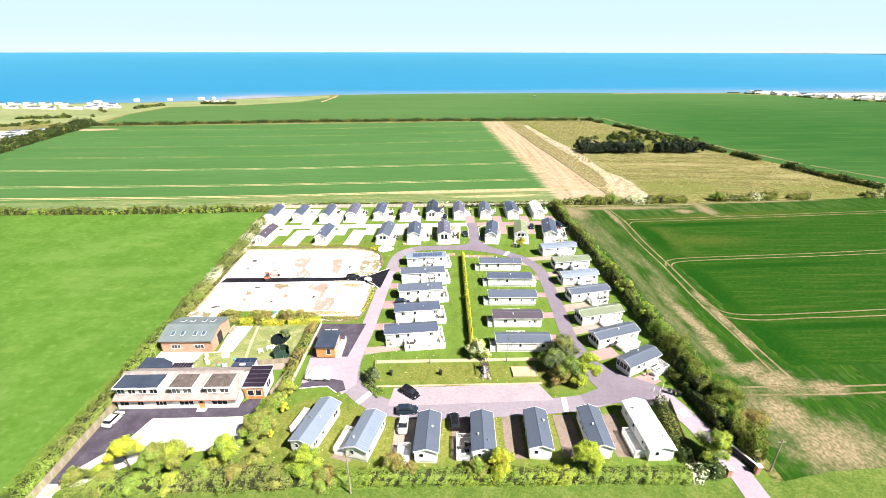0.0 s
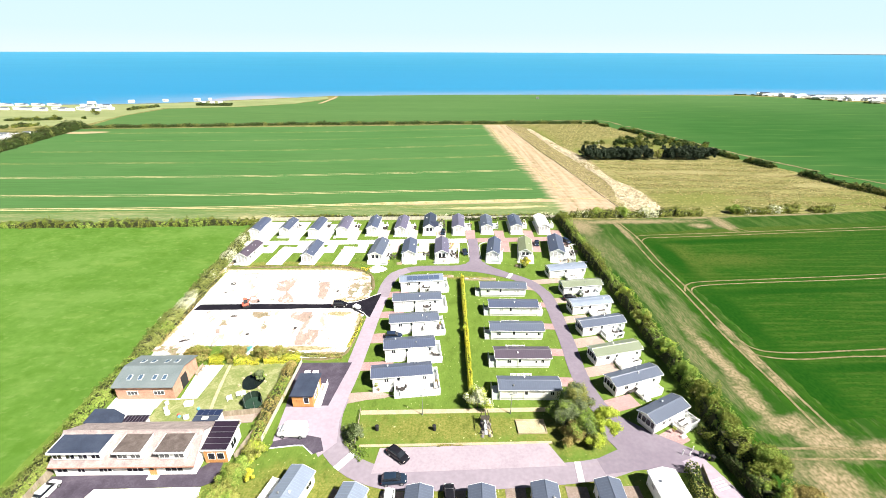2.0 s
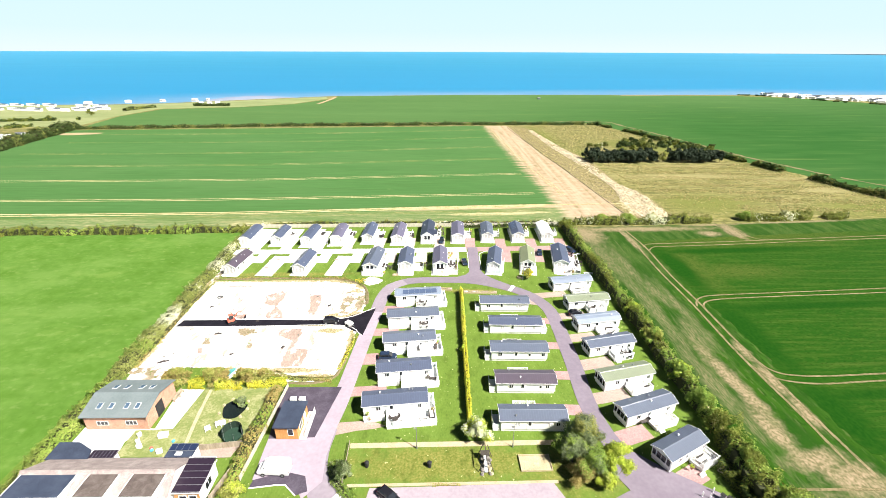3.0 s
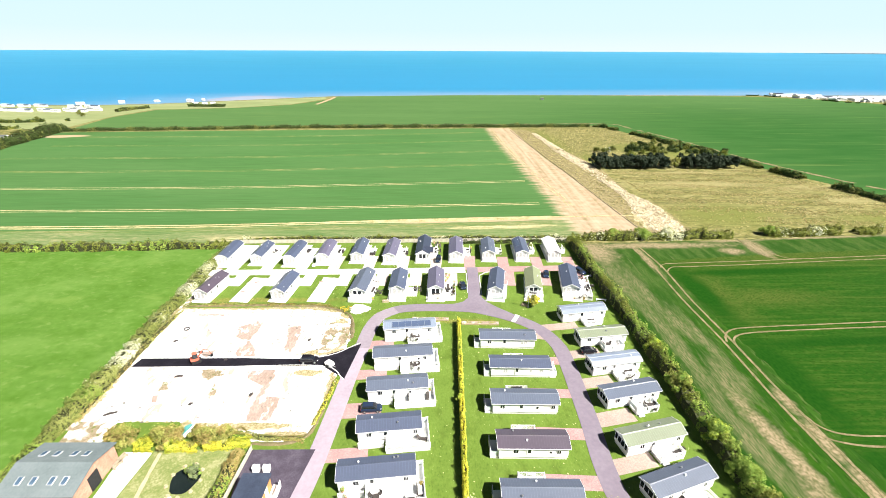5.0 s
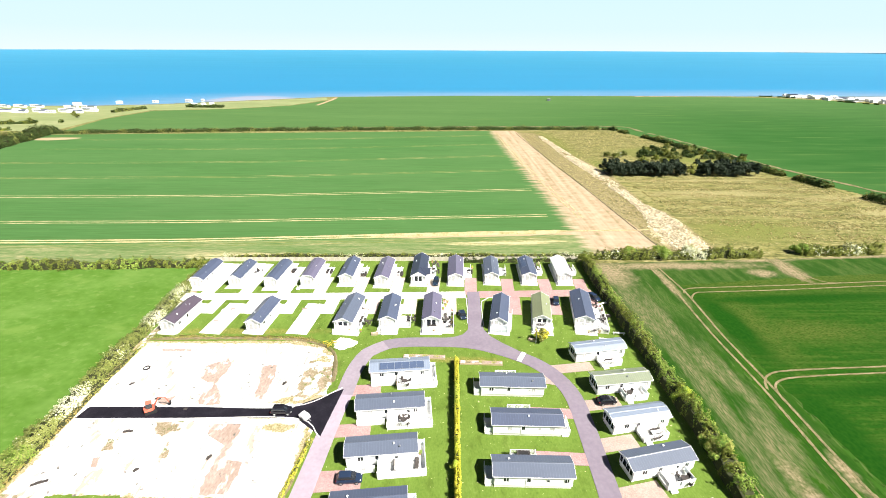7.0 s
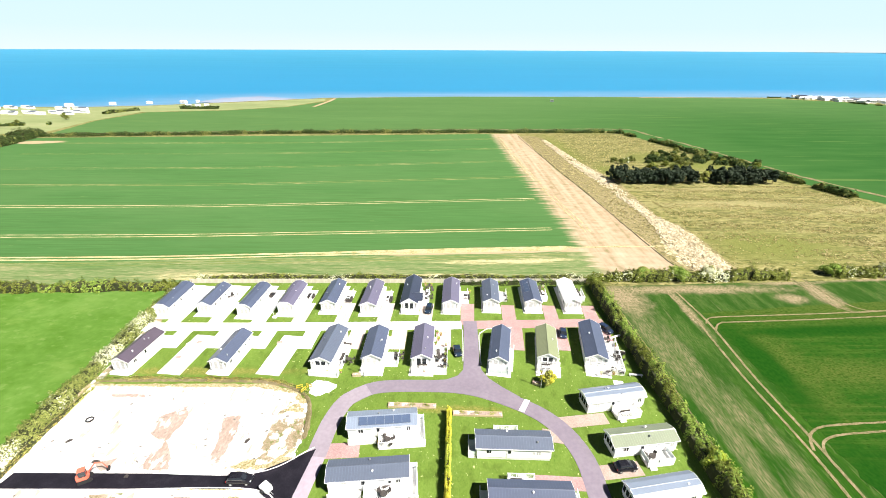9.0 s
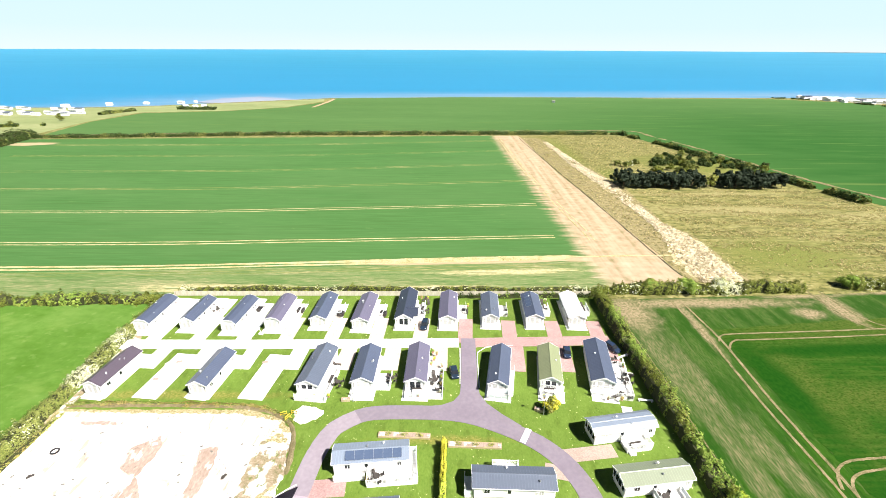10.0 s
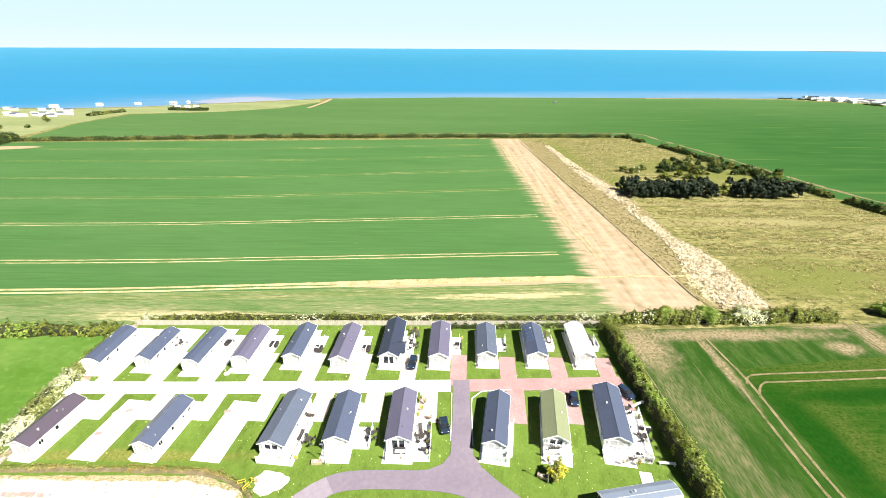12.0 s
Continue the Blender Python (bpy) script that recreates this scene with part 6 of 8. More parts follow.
def car(x, y, turn, paint, style="suv", z=0.17, where="parked beside a caravan"):
    """Front at +x."""
    words = {"suv": "estate car", "hatch": "hatchback", "van": "panel van", "pickup": "pickup truck"}[style]
    root = thing("van" if style == "van" else "car", pose(x, y, z, 0, 0, turn) @ Matrix.Scale(0.97 if style == "van" else 0.88, 4), "%s %s %s" % (COLOUR_WORDS[paint], words, where), "van" if style == "van" else "car", "parked vehicles")
    P = PAINT[paint]
    if style == "van":
        solid("body", [loft([(-2.5, 0.93, 0.35, 2.1, 0.82), (-2.45, 0.98, 0.3, 2.3, 0.86), (0.9, 0.98, 0.3, 2.3, 0.86), (1.5, 0.98, 0.3, 1.95, 0.80), (1.9, 0.97, 0.3, 1.2, 0.86), (2.4, 0.93, 0.32, 1.05, 0.80), (2.52, 0.85, 0.4, 0.85, 0.75)])], P, root)
        solid("windscreen", [([(1.18, -0.74, 2.16), (1.18, 0.74, 2.16), (1.90, 0.80, 1.27), (1.90, -0.80, 1.27)], [(0, 3, 2, 1)]), ([(0.5, -0.99, 1.25), (1.5, -0.985, 1.25), (1.25, -0.93, 1.85), (0.5, -0.93, 1.9)], [(0, 1, 2, 3)]),
                             ([(0.5, 0.99, 1.25), (1.5, 0.985, 1.25), (1.25, 0.93, 1.85), (0.5, 0.93, 1.9)], [(3, 2, 1, 0)])], GLASS, root, "dark windscreen and cab windows")
        base, hw = 1.55, 0.92
    else:
        r = {"suv": 1.0, "hatch": 0.93, "pickup": 1.1}[style]
        solid("body", [loft([(-2.15 * r, 0.78, 0.42, 0.82, 0.72), (-2.05 * r, 0.88, 0.30, 0.98, 0.80), (-1.2 * r, 0.91, 0.24, 0.98, 0.84), (0.9 * r, 0.91, 0.24, 0.98, 0.84), (1.75 * r, 0.89, 0.26, 0.88, 0.78), (2.1 * r, 0.82, 0.32, 0.74, 0.68), (2.2 * r, 0.68, 0.40, 0.62, 0.58)])], P, root)
        back = {"suv": -2.0, "hatch": -1.75, "pickup": -0.7}[style] * r
        h = 1.62 if style != "hatch" else 1.46
        solid("cabin_glass", [loft([(back, 0.78, 0.95, 1.02, 0.74), (back + 0.35, 0.79, 0.95, h - 0.04, 0.62), (0.1, 0.80, 0.95, h, 0.64), (0.45, 0.80, 0.95, h - 0.06, 0.62), (1.15, 0.80, 0.93, 1.0, 0.76)])], GLASS, root, "dark tinted windows")
        solid("roof", [loft([(back + 0.33, 0.64, h - 0.07, h - 0.01, 0.60), (back + 0.6, 0.66, h - 0.05, h + 0.03, 0.60), (0.1, 0.66, h - 0.05, h + 0.03, 0.60), (0.42, 0.64, h - 0.09, h - 0.03, 0.58)])], P, root)
        for s in (-1, 1):
            solid("wing_mirror", [B(0.75, 0.92, s * 0.92 - 0.08, s * 0.92 + 0.08, 0.98, 1.12)], P, root)
        if style == "pickup":
            solid("load_bed", [B(-2.2, -0.85, -0.78, 0.78, 0.985, 1.0), B(-2.25, -2.18, -0.85, 0.85, 0.95, 1.12), B(-2.2, -0.8, -0.88, -0.80, 0.95, 1.12), B(-2.2, -0.8, 0.80, 0.88, 0.95, 1.12)], P, root)
        base, hw = 1.32 * r, 0.84
    for s in (-1, 1):
        for u in (-base, base):
            w = solid("wheel", TYRE, BLACK, root, m=pose(u, s * hw, 0.33))
            solid("rim", RIM, METAL, w)
        e = 2.42 if style == "van" else 2.02 * {"suv": 1.0, "hatch": 0.93, "pickup": 1.1}[style]
        solid("headlight", [B(e - 0.12, e + 0.04, s * 0.62 - 0.14, s * 0.62 + 0.14, 0.70 if style != "van" else 0.85, 0.80 if style != "van" else 1.0)], LIGHT, root)
        solid("tail_light", [B(-e - 0.11, -e - 0.02, s * 0.72 - 0.1, s * 0.72 + 0.08, 0.75, 0.93)], RED, root)
    return root


car(-4.3, 67.0, -39, "black", where="parked askew in the car park", z=0.18)
car(-4.6, 62.6, 4, "steel", where="standing on the loop road", z=0.155)
car(-5.1, 59.2, -92, "white", "hatch", where="parked in a paved bay")
car(3.6, 59.8, 92, "black", where="parked in a paved bay")
car(-7.7, 99.2, 3, "blue", where="parked on a red block-paved drive")
car(-22.3, 112.9, 2, "black", where="standing on fresh black tarmac", z=0.17)
car(36.4, 115.7, 8, "black", "hatch", where="parked on a pale drive")
car(11.0, 144.5, -82, "steel", "hatch", where="parked on grass beside the link road", z=0.10)
car(4.3, 161.2, -97, "steel", where="parked on the drive of a back-row lodge", z=0.15)
car(35.2, 151.2, -100, "blue", "hatch", where="parked on a red paved drive", z=0.15)
car(45.4, 153.0, -58, "blue", where="parked tight against the boundary hedge", z=0.15)
car(-54.6, 61.4, 82, "white", "hatch", where="parked in the dark yard of the house", z=0.16)
car(-22.2, 71.8, 177, "white", "van", where="parked on the forecourt", z=0.18)

# ---- house, barn and site office ----
def house():
    """Chalet bungalow, its long front to the lane: ground floor, tiled roof, three flat-roofed dormers."""
    h = thing("house", pose(-45.7, 68.2, 0.1), "cream rendered chalet bungalow with lichened tiles and dormers", "house")
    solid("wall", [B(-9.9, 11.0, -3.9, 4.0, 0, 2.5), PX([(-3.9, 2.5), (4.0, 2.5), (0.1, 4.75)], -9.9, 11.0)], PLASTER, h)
    roof = solid("roof", [([(-10.2, -4.4, 2.30), (11.4, -4.4, 2.30), (11.4, 0.1, 4.95), (-10.2, 0.1, 4.95), (-10.2, 4.5, 2.30), (11.4, 4.5, 2.30), (-10.2, -4.4, 2.16), (11.4, -4.4, 2.16), (11.4, 0.1, 4.81), (-10.2, 0.1, 4.81), (-10.2, 4.5, 2.16), (11.4, 4.5, 2.16)],
                          [(0, 1, 2, 3), (3, 2, 5, 4), (0, 6, 7, 1), (4, 5, 11, 10), (1, 7, 8, 2), (2, 8, 11, 5), (0, 3, 9, 6), (3, 4, 10, 9), (6, 9, 8, 7), (9, 10, 11, 8)])], OLDTILE, h, "lichened tile roof")
    solid("ridge", [PX([(-0.04, 4.93), (0.24, 4.93), (0.16, 5.03), (0.04, 5.03)], -10.2, 11.4)], OLDTILE, roof)
    solid("gutter", [B(-10.2, 11.4, -4.52, -4.40, 2.18, 2.30)], mat("rust_brown_gutter", [(0.25, 0.11, 0.07), (0.32, 0.16, 0.11)], 2.0, 0.6), h, "rust-brown gutter")
    for x0, x1, felt in ((-9.7, -2.2, FELT), (-0.2, 3.7, MOSSROOF), (5.9, 10.2, MOSSROOF)):
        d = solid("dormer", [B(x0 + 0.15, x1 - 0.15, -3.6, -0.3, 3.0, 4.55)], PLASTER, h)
        solid("dormer_roof", [B(x0 - 0.1, x1 + 0.1, -3.95, -0.4, 4.55, 4.72)], felt, d, "dark flat felt roof" if felt is FELT else "mossy flat roof")
        solid("fascia", [B(x0 - 0.14, x1 + 0.14, -4.03, -3.95, 4.44, 4.76), B(x0 - 0.18, x0 - 0.1, -3.95, -0.4, 4.44, 4.76), B(x1 + 0.1, x1 + 0.18, -3.95, -0.4, 4.44, 4.76)], TRIM, d, "white fascia")
        n = 4 if x1 - x0 > 6 else 2
        for i in range(n):
            window(d, x0 + (x1 - x0) * (i + 0.5) / n, -3.6, 3.25, 1.25 if n == 4 else 1.4, 1.0, "-y", 2)
    for x, w in ((-8.6, 1.5), (-5.8, 1.0), (-2.2, 1.8), (2.2, 2.4), (8.0, 2.6)):
        window(h, x, -3.9, 0.85, w, 1.15, "-y", 3 if w > 1.6 else 2)
    door = solid("door", [B(4.3, 5.3, -4.0, -3.9, 0.1, 2.15)], PLANK, h, "orange-brown timber front door")
    solid("pane", [B(4.55, 5.05, -4.02, -4.0, 1.2, 1.9)], GLASS, door)
    solid("doorstep", [B(4.0, 5.6, -4.8, -3.9, 0, 0.14)], CONCRETE, h)
    return h


house()
sun = thing("sun_room", pose(-32.4, 68.9, 0.1), "timber-fronted sun room with a striped maroon roof", "extension")
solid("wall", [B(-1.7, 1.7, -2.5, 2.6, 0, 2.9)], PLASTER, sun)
solid("cladding", [B(-1.72 + 0.29 * i, -1.45 + 0.29 * i, -2.56, -2.5, 0.1, 2.9) for i in range(12)], PLANK, sun, "orange timber cladding")
top = solid("roof", [([(-1.95, -2.75, 2.9), (1.95, -2.75, 2.9), (1.95, 2.8, 3.35), (-1.95, 2.8, 3.35), (-1.95, -2.75, 2.8), (1.95, -2.75, 2.8), (1.95, 2.8, 3.25), (-1.95, 2.8, 3.25)], [(0, 1, 2, 3), (7, 6, 5, 4), (0, 4, 5, 1), (1, 5, 6, 2), (2, 6, 7, 3), (3, 7, 4, 0)])], POLY, sun)
for i in range(6):
    y = -2.6 + 1.06 * i
    solid("roof_bar", [B(-1.95, 1.95, y - 0.03, y + 0.03, 2.90 + 0.081 * (y + 2.75), 2.945 + 0.081 * (y + 2.75))], METAL, top, "grey glazing bar")
solid("fascia", [B(-2.0, 2.0, -2.82, -2.75, 2.76, 2.95), B(1.95, 2.02, -2.75, 2.8, 2.78, 2.92), B(-2.0, 2.0, 2.8, 2.88, 3.2, 3.42)], TRIM, sun, "white fascia")
window(sun, -0.6, -2.56, 0.9, 1.0, 1.2, "-y", 1)
window(sun, 0.8, -2.56, 0.9, 1.0, 1.2, "-y", 1)
window(sun, 1.7, 0.0, 0.9, 1.6, 1.2, "+x", 2)
wing = thing("rear_wing", pose(-53.4, 73.0, 0.1), "low rear wing with a dark blue felt roof", "extension")
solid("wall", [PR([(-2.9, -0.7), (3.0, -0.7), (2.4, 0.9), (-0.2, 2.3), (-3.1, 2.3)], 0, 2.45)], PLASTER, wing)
solid("roof", [PR([(-3.1, -0.75), (3.3, -0.75), (2.7, 1.0), (-0.1, 2.5), (-3.3, 2.5)], 2.45, 2.6)], FELT, wing, "dark blue felt roof")
window(wing, 1.2, 1.45, 1.0, 0.9, 1.0, "+y", 1)
lean = thing("lean_to", pose(-48.6, 73.0, 0.1), "lean-to store with a striped maroon roof", "extension")
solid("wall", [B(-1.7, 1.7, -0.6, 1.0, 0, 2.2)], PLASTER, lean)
lt = solid("roof", [B(-1.9, 1.9, -0.7, 1.2, 2.2, 2.32)], POLY, lean)
for i in range(8):
    solid("roof_bar", [B(-1.9 + 0.54 * i - 0.03, -1.9 + 0.54 * i + 0.02, -0.7, 1.2, 2.32, 2.35)], METAL, lt)
pv = thing("garden_room", pose(-36.8, 73.2, 0.1), "garden room with dark felt roof and solar panels", "extension")
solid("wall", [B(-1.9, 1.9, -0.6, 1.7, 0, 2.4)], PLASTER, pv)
solid("roof", [B(-2.05, 2.05, -0.7, 1.9, 2.4, 2.55)], FELT, pv)
for i in range(4):
    p = solid("solar_panel", [B(-1.95 + i, -1.02 + i, 0.45, 1.75, 2.58, 2.66)], SOLAR, pv, "dark solar panel")
    solid("panel_frame", [B(-1.99 + i, -1.95 + i, 0.43, 1.77, 2.58, 2.68), B(-1.99 + i, -0.98 + i, 0.41, 0.45, 2.58, 2.68), B(-1.99 + i, -0.98 + i, 1.75, 1.79, 2.58, 2.68)], METAL, p)
solid("skylight", [B(-0.6, 0.4, -0.4, 0.2, 2.55, 2.68)], TRIM, pv, "white framed skylight")

barn = thing("barn", pose(-51.5, 84.8, 0.12), "brick barn with a grey-green sheet roof and skylights", "barn")
solid("wall", [PX([(-4.3, 0), (4.3, 0), (4.3, 3.0), (0, 4.1), (-4.3, 3.0)], -5.2, 5.2)], BRICK, barn)
solid("end_wall", [PX([(-4.3, 0), (4.3, 0), (4.3, 3.0), (0, 4.1), (-4.3, 3.0)], 5.2, 5.26)], BRICK, barn, "pale brick gable end")
br = solid("roof", [PX([(-4.7, 2.92), (0, 4.12), (4.7, 2.92), (4.7, 3.04), (0, 4.26), (-4.7, 3.04)], -5.6, 5.6)], GREENROOF, barn, "grey-green sheet roof")
solid("roof_seam", [([(u - 0.02, 0, 4.30), (u + 0.02, 0, 4.30), (u + 0.02, s * 4.7, 3.07), (u - 0.02, s * 4.7, 3.07)], [(0, 1, 2, 3)]) for u in np.arange(-5.4, 5.5, 0.6).tolist() for s in (-1, 1)], GREENROOF, br)
for u in (-3.2, -1.2, 1.4, 3.2):
    for v, sl in ((-2.6, 14.3), (1.9, -14.3)):
        sk = solid("skylight", [B(-0.39, 0.39, -0.58, 0.58, 0, 0.07)], TRIM, barn, "white framed skylight", pose(u, v, 4.16 - abs(v) * 0.26 + 0.12, sl, 0, 0))
        solid("pane", [B(-0.34, 0.34, -0.54, 0.54, 0.07, 0.08)], mat("sky_lit_pane", [(0.05, 0.085, 0.13), (0.09, 0.14, 0.20)], 1.0, 0.1) if u == -3.2 and v < 0 else bpy.data.materials["sky_lit_pane"], sk)
window(barn, -2.2, -4.3, 1.1, 1.8, 0.8, "-y", 3)
window(barn, 2.6, -4.3, 1.1, 1.8, 0.8, "-y", 3)
# Black panel on the closed wall, in place of a shaded opening.
solid("barn_door", [B(5.26, 5.32, -1.6, 0.4, 0, 2.6)], BLACK, barn, "black panel for the shade in an open doorway")
for i in range(2):
    b = thing("bench", pose(-45.3, 87.6 + 1.2 * i, 0.16, 0, 0, 80), "brown timber garden bench beside the barn", "bench", "benches")
    solid("seat", [B(-0.8, 0.8, -0.25, 0.25, 0.40, 0.46)], FENCEWOOD, b)
    solid("backrest", [B(-0.8, 0.8, 0.22, 0.28, 0.46, 0.9)], FENCEWOOD, b)
    for u in (-0.7, 0.7):
        solid("leg", [B(u - 0.04, u + 0.04, -0.22, 0.22, 0, 0.40)], FENCEWOOD, b)

office = thing("site_office", pose(-22.1, 80.8, 0.17, 0, 0, -1), "orange timber site office with a flat dark roof", "office cabin")
solid("wall", [B(-1.8, 1.8, -2.8, 2.8, 0.15, 2.7)], PLANK, office)
solid("cladding", [B(-1.84, 1.84, -2.84, 2.84, 0.2 + 0.2 * i, 0.38 + 0.2 * i) for i in range(12)], PLANK, office, "orange timber boarding")
solid("roof", [B(-2.05, 2.05, -3.05, 3.05, 2.7, 2.9)], FELT, office, "flat dark blue roof")
solid("fascia", [B(-2.09, 2.09, -3.09, -3.05, 2.66, 2.9), B(2.05, 2.09, -3.05, 3.05, 2.66, 2.9)], FELT, office, "dark fascia")
window(office, 0.7, -2.84, 1.0, 0.8, 1.3, "-y", 1)
window(office, 1.84, -1.0, 1.0, 1.4, 1.1, "+x", 2)
solid("door", [B(1.84, 1.9, 0.6, 1.5, 0.2, 2.2)], TRIM, office, "white door")
deck(-22.1, 80.8, -1, 1.92, 3.1, -2.8, 3.2, "left", z=0.4)
for x in (-23.6, -22.0):
    t = thing("storage_box", pose(x, 86.6, 0.19), "white plastic storage box behind the office", "storage box", "storage boxes")
    solid("body", [B(-0.5, 0.5, -0.35, 0.35, 0, 0.9)], TRIM, t)
    solid("lid", [B(-0.54, 0.54, -0.39, 0.39, 0.9, 1.0)], TRIM, t)


# ---- fences, lamps and play things ----
def fence(a, b, height, label, material=FENCEWOOD, bay=1.83, slats=True):
    a, b = Vector((*a, 0)), Vector((*b, 0))
    n = max(1, round((b - a).length / bay))
    w = (b - a).length / n
    root = thing("fence", pose(a.x, a.y, 0.08, 0, 0, math.degrees(math.atan2(b.y - a.y, b.x - a.x))), label, "fence")
    post = mesh_of("post", [B(-0.05, 0.05, -0.05, 0.05, 0, height + 0.1)], material)
    saw = [p for i in range(int(height / 0.15)) for p in ((0.035, 0.06 + 0.15 * i), (0.012, 0.205 + 0.15 * i))]
    rows = [PX(saw + [(-0.02, saw[-1][1]), (-0.02, 0.06)], 0.06, w - 0.06)] if slats else [B(0, w, -0.02, 0.02, height * q - 0.06, height * q + 0.06) for q in (0.45, 0.9)]
    panel = mesh_of("panel", rows, material)
    for i in range(n + 1):
        solid("post", post, material, root, m=pose(i * w, 0, 0))
    for i in range(n):
        solid("panel", panel, material, root, m=pose(i * w, 0, 0))


fence((-56.4, 46), (-56.3, 64.6), 1.5, "weathered timber fence beside the dark yard")
fence((-29.8, 66.8), (-27.6, 76.8), 1.4, "weathered timber garden fence")
fence((-38.6, 75.6), (-29, 76.8), 1.2, "weathered timber fence behind the house")
PALEFENCE = mat("bleached_timber", [(0.34, 0.31, 0.24), (0.44, 0.41, 0.33), (0.54, 0.51, 0.43)], 0.8, 0.85, stretch=(4, 4, 0.5))
fence((-62, 174.6), (47.5, 176.2), 1.4, "bleached grey timber panel fence behind the lodges", PALEFENCE)
fence((-26.9, 70.3), (-25.8, 90.6), 1.1, "bleached timber fence beside the office yard", PALEFENCE)
fence((-11.5, 69.4), (-11.7, 76.9), 0.8, "low timber fence of the play lawn", slats=False)
fence((-62.4, 156), (-61.2, 174), 1.3, "weathered timber fence beside the hedge")
fence((39.6, 49.5), (42.6, 64.2), 1.0, "dark low timber fence beside the entrance drive")


def street_lamp(x, y, a):
    s = thing("street_lamp", pose(x, y, 0.1, 0, 0, a), "slim pale street lamp on the lawn", "street lamp", "street lamps")
    solid("post", [CY(0, 0, 0, 4.3, 0.07, 0.045), CY(0, 0, 0, 0.9, 0.11)], METAL, s)
    solid("lamp_head", [B(-0.08, 0.42, -0.12, 0.12, 4.26, 4.4)], METAL, s)


for x, y, a in ((-0.7, 76.0, 180), (14.9, 76.1, 180), (-7.8, 136.7, 180), (26.8, 133.8, 180),):
    street_lamp(x, y, a)
for x, y, h, lab in ((-11.9, 47.0, 8.0, "tall timber utility pole by the hedge"), (50.9, 49.5, 6.5, "grey utility pole beside the entrance")):
    p = thing("utility_pole", pose(x, y, 0.0), lab, "utility pole")
    solid("pole", [CY(0, 0, 0, h, 0.14, 0.09)], FENCEWOOD, p)
    solid("crossarm", [B(-0.6, 0.6, -0.05, 0.05, h - 0.5, h - 0.38)], FENCEWOOD, p)
for x, y in ((-8.3, 72.6), (1.4, 72.5)):
    b = thing("litter_bin", pose(x, y, 0.1), "black plastic bin standing on the play lawn", "bin", "bins")
    solid("body", [CY(0, 0, 0, 0.95, 0.28, 0.34, 12)], BLACK, b)
    solid("lid", [CY(0, 0, 0.95, 1.12, 0.37, 0.2, 12)], BLACK, b)
fr = thing("climbing_frame", pose(10.1, 72.9, 0.1), "timber climbing frame with swings and a slide", "climbing frame")
for u in (-1.0, 1.0):
    for v in (-1.4, 1.4):
        solid("leg", [TUBE((u * 1.15, v, 0), (u * 0.35, v, 2.6), 0.06, 0.06)], DARKWOOD, fr)
solid("crossbeam", [B(-0.06, 0.06, -1.6, 1.6, 2.5, 2.64)], DARKWOOD, fr)
solid("platform", [B(-0.7, 0.7, 0.5, 1.5, 1.2, 1.28)], DARKWOOD, fr)
solid("slide", [([(-0.25, -1.6, 0.1), (0.25, -1.6, 0.1), (0.25, 0.5, 1.3), (-0.25, 0.5, 1.3), (-0.25, -1.6, 0.02), (0.25, -1.6, 0.02), (0.25, 0.5, 1.22), (-0.25, 0.5, 1.22)], [(0, 1, 2, 3), (7, 6, 5, 4), (0, 4, 5, 1), (1, 5, 6, 2), (2, 6, 7, 3), (3, 7, 4, 0)])], METAL, fr)
for v in (-0.7, 0.1):
    solid("swing", [B(0.05, 0.25, v - 0.2, v + 0.2, 0.5, 0.54), B(0.14, 0.16, v - 0.2, v - 0.18, 0.54, 2.5), B(0.14, 0.16, v + 0.18, v + 0.2, 0.54, 2.5)], BLACK, fr)
patch(10.1, 72.9, 0.9, 1.9, 0.13, RUBBLE, "grey rubble under the climbing frame")
for i in range(14):
    rk = thing("boulder", pose(10.1 + rs.uniform(-0.9, 0.9), 72.9 + rs.uniform(-1.9, 1.9), 0.13, 0, 0, 37 * i), "pale grey boulder lying on the play lawn", "stone", "play lawn boulders")
    solid("rock", [CY(0, 0, 0, 0.3, rs.uniform(0.18, 0.36), 0.14, 6)], RUBBLE if i % 3 else GRAVEL, rk)
ed = thing("sand_pit_edging", pose(17.95, 72.9, 0.1, 0, 0, 1), "pale timber edging round the sand pit", "edging")
for b in (B(-2.45, 2.45, -1.5, -1.38, 0, 0.3), B(-2.45, 2.45, 1.38, 1.5, 0, 0.3), B(-2.45, -2.33, -1.38, 1.38, 0, 0.3), B(2.33, 2.45, -1.38, 1.38, 0, 0.3)):
    solid("sleeper", [b], GRAVEL, ed)
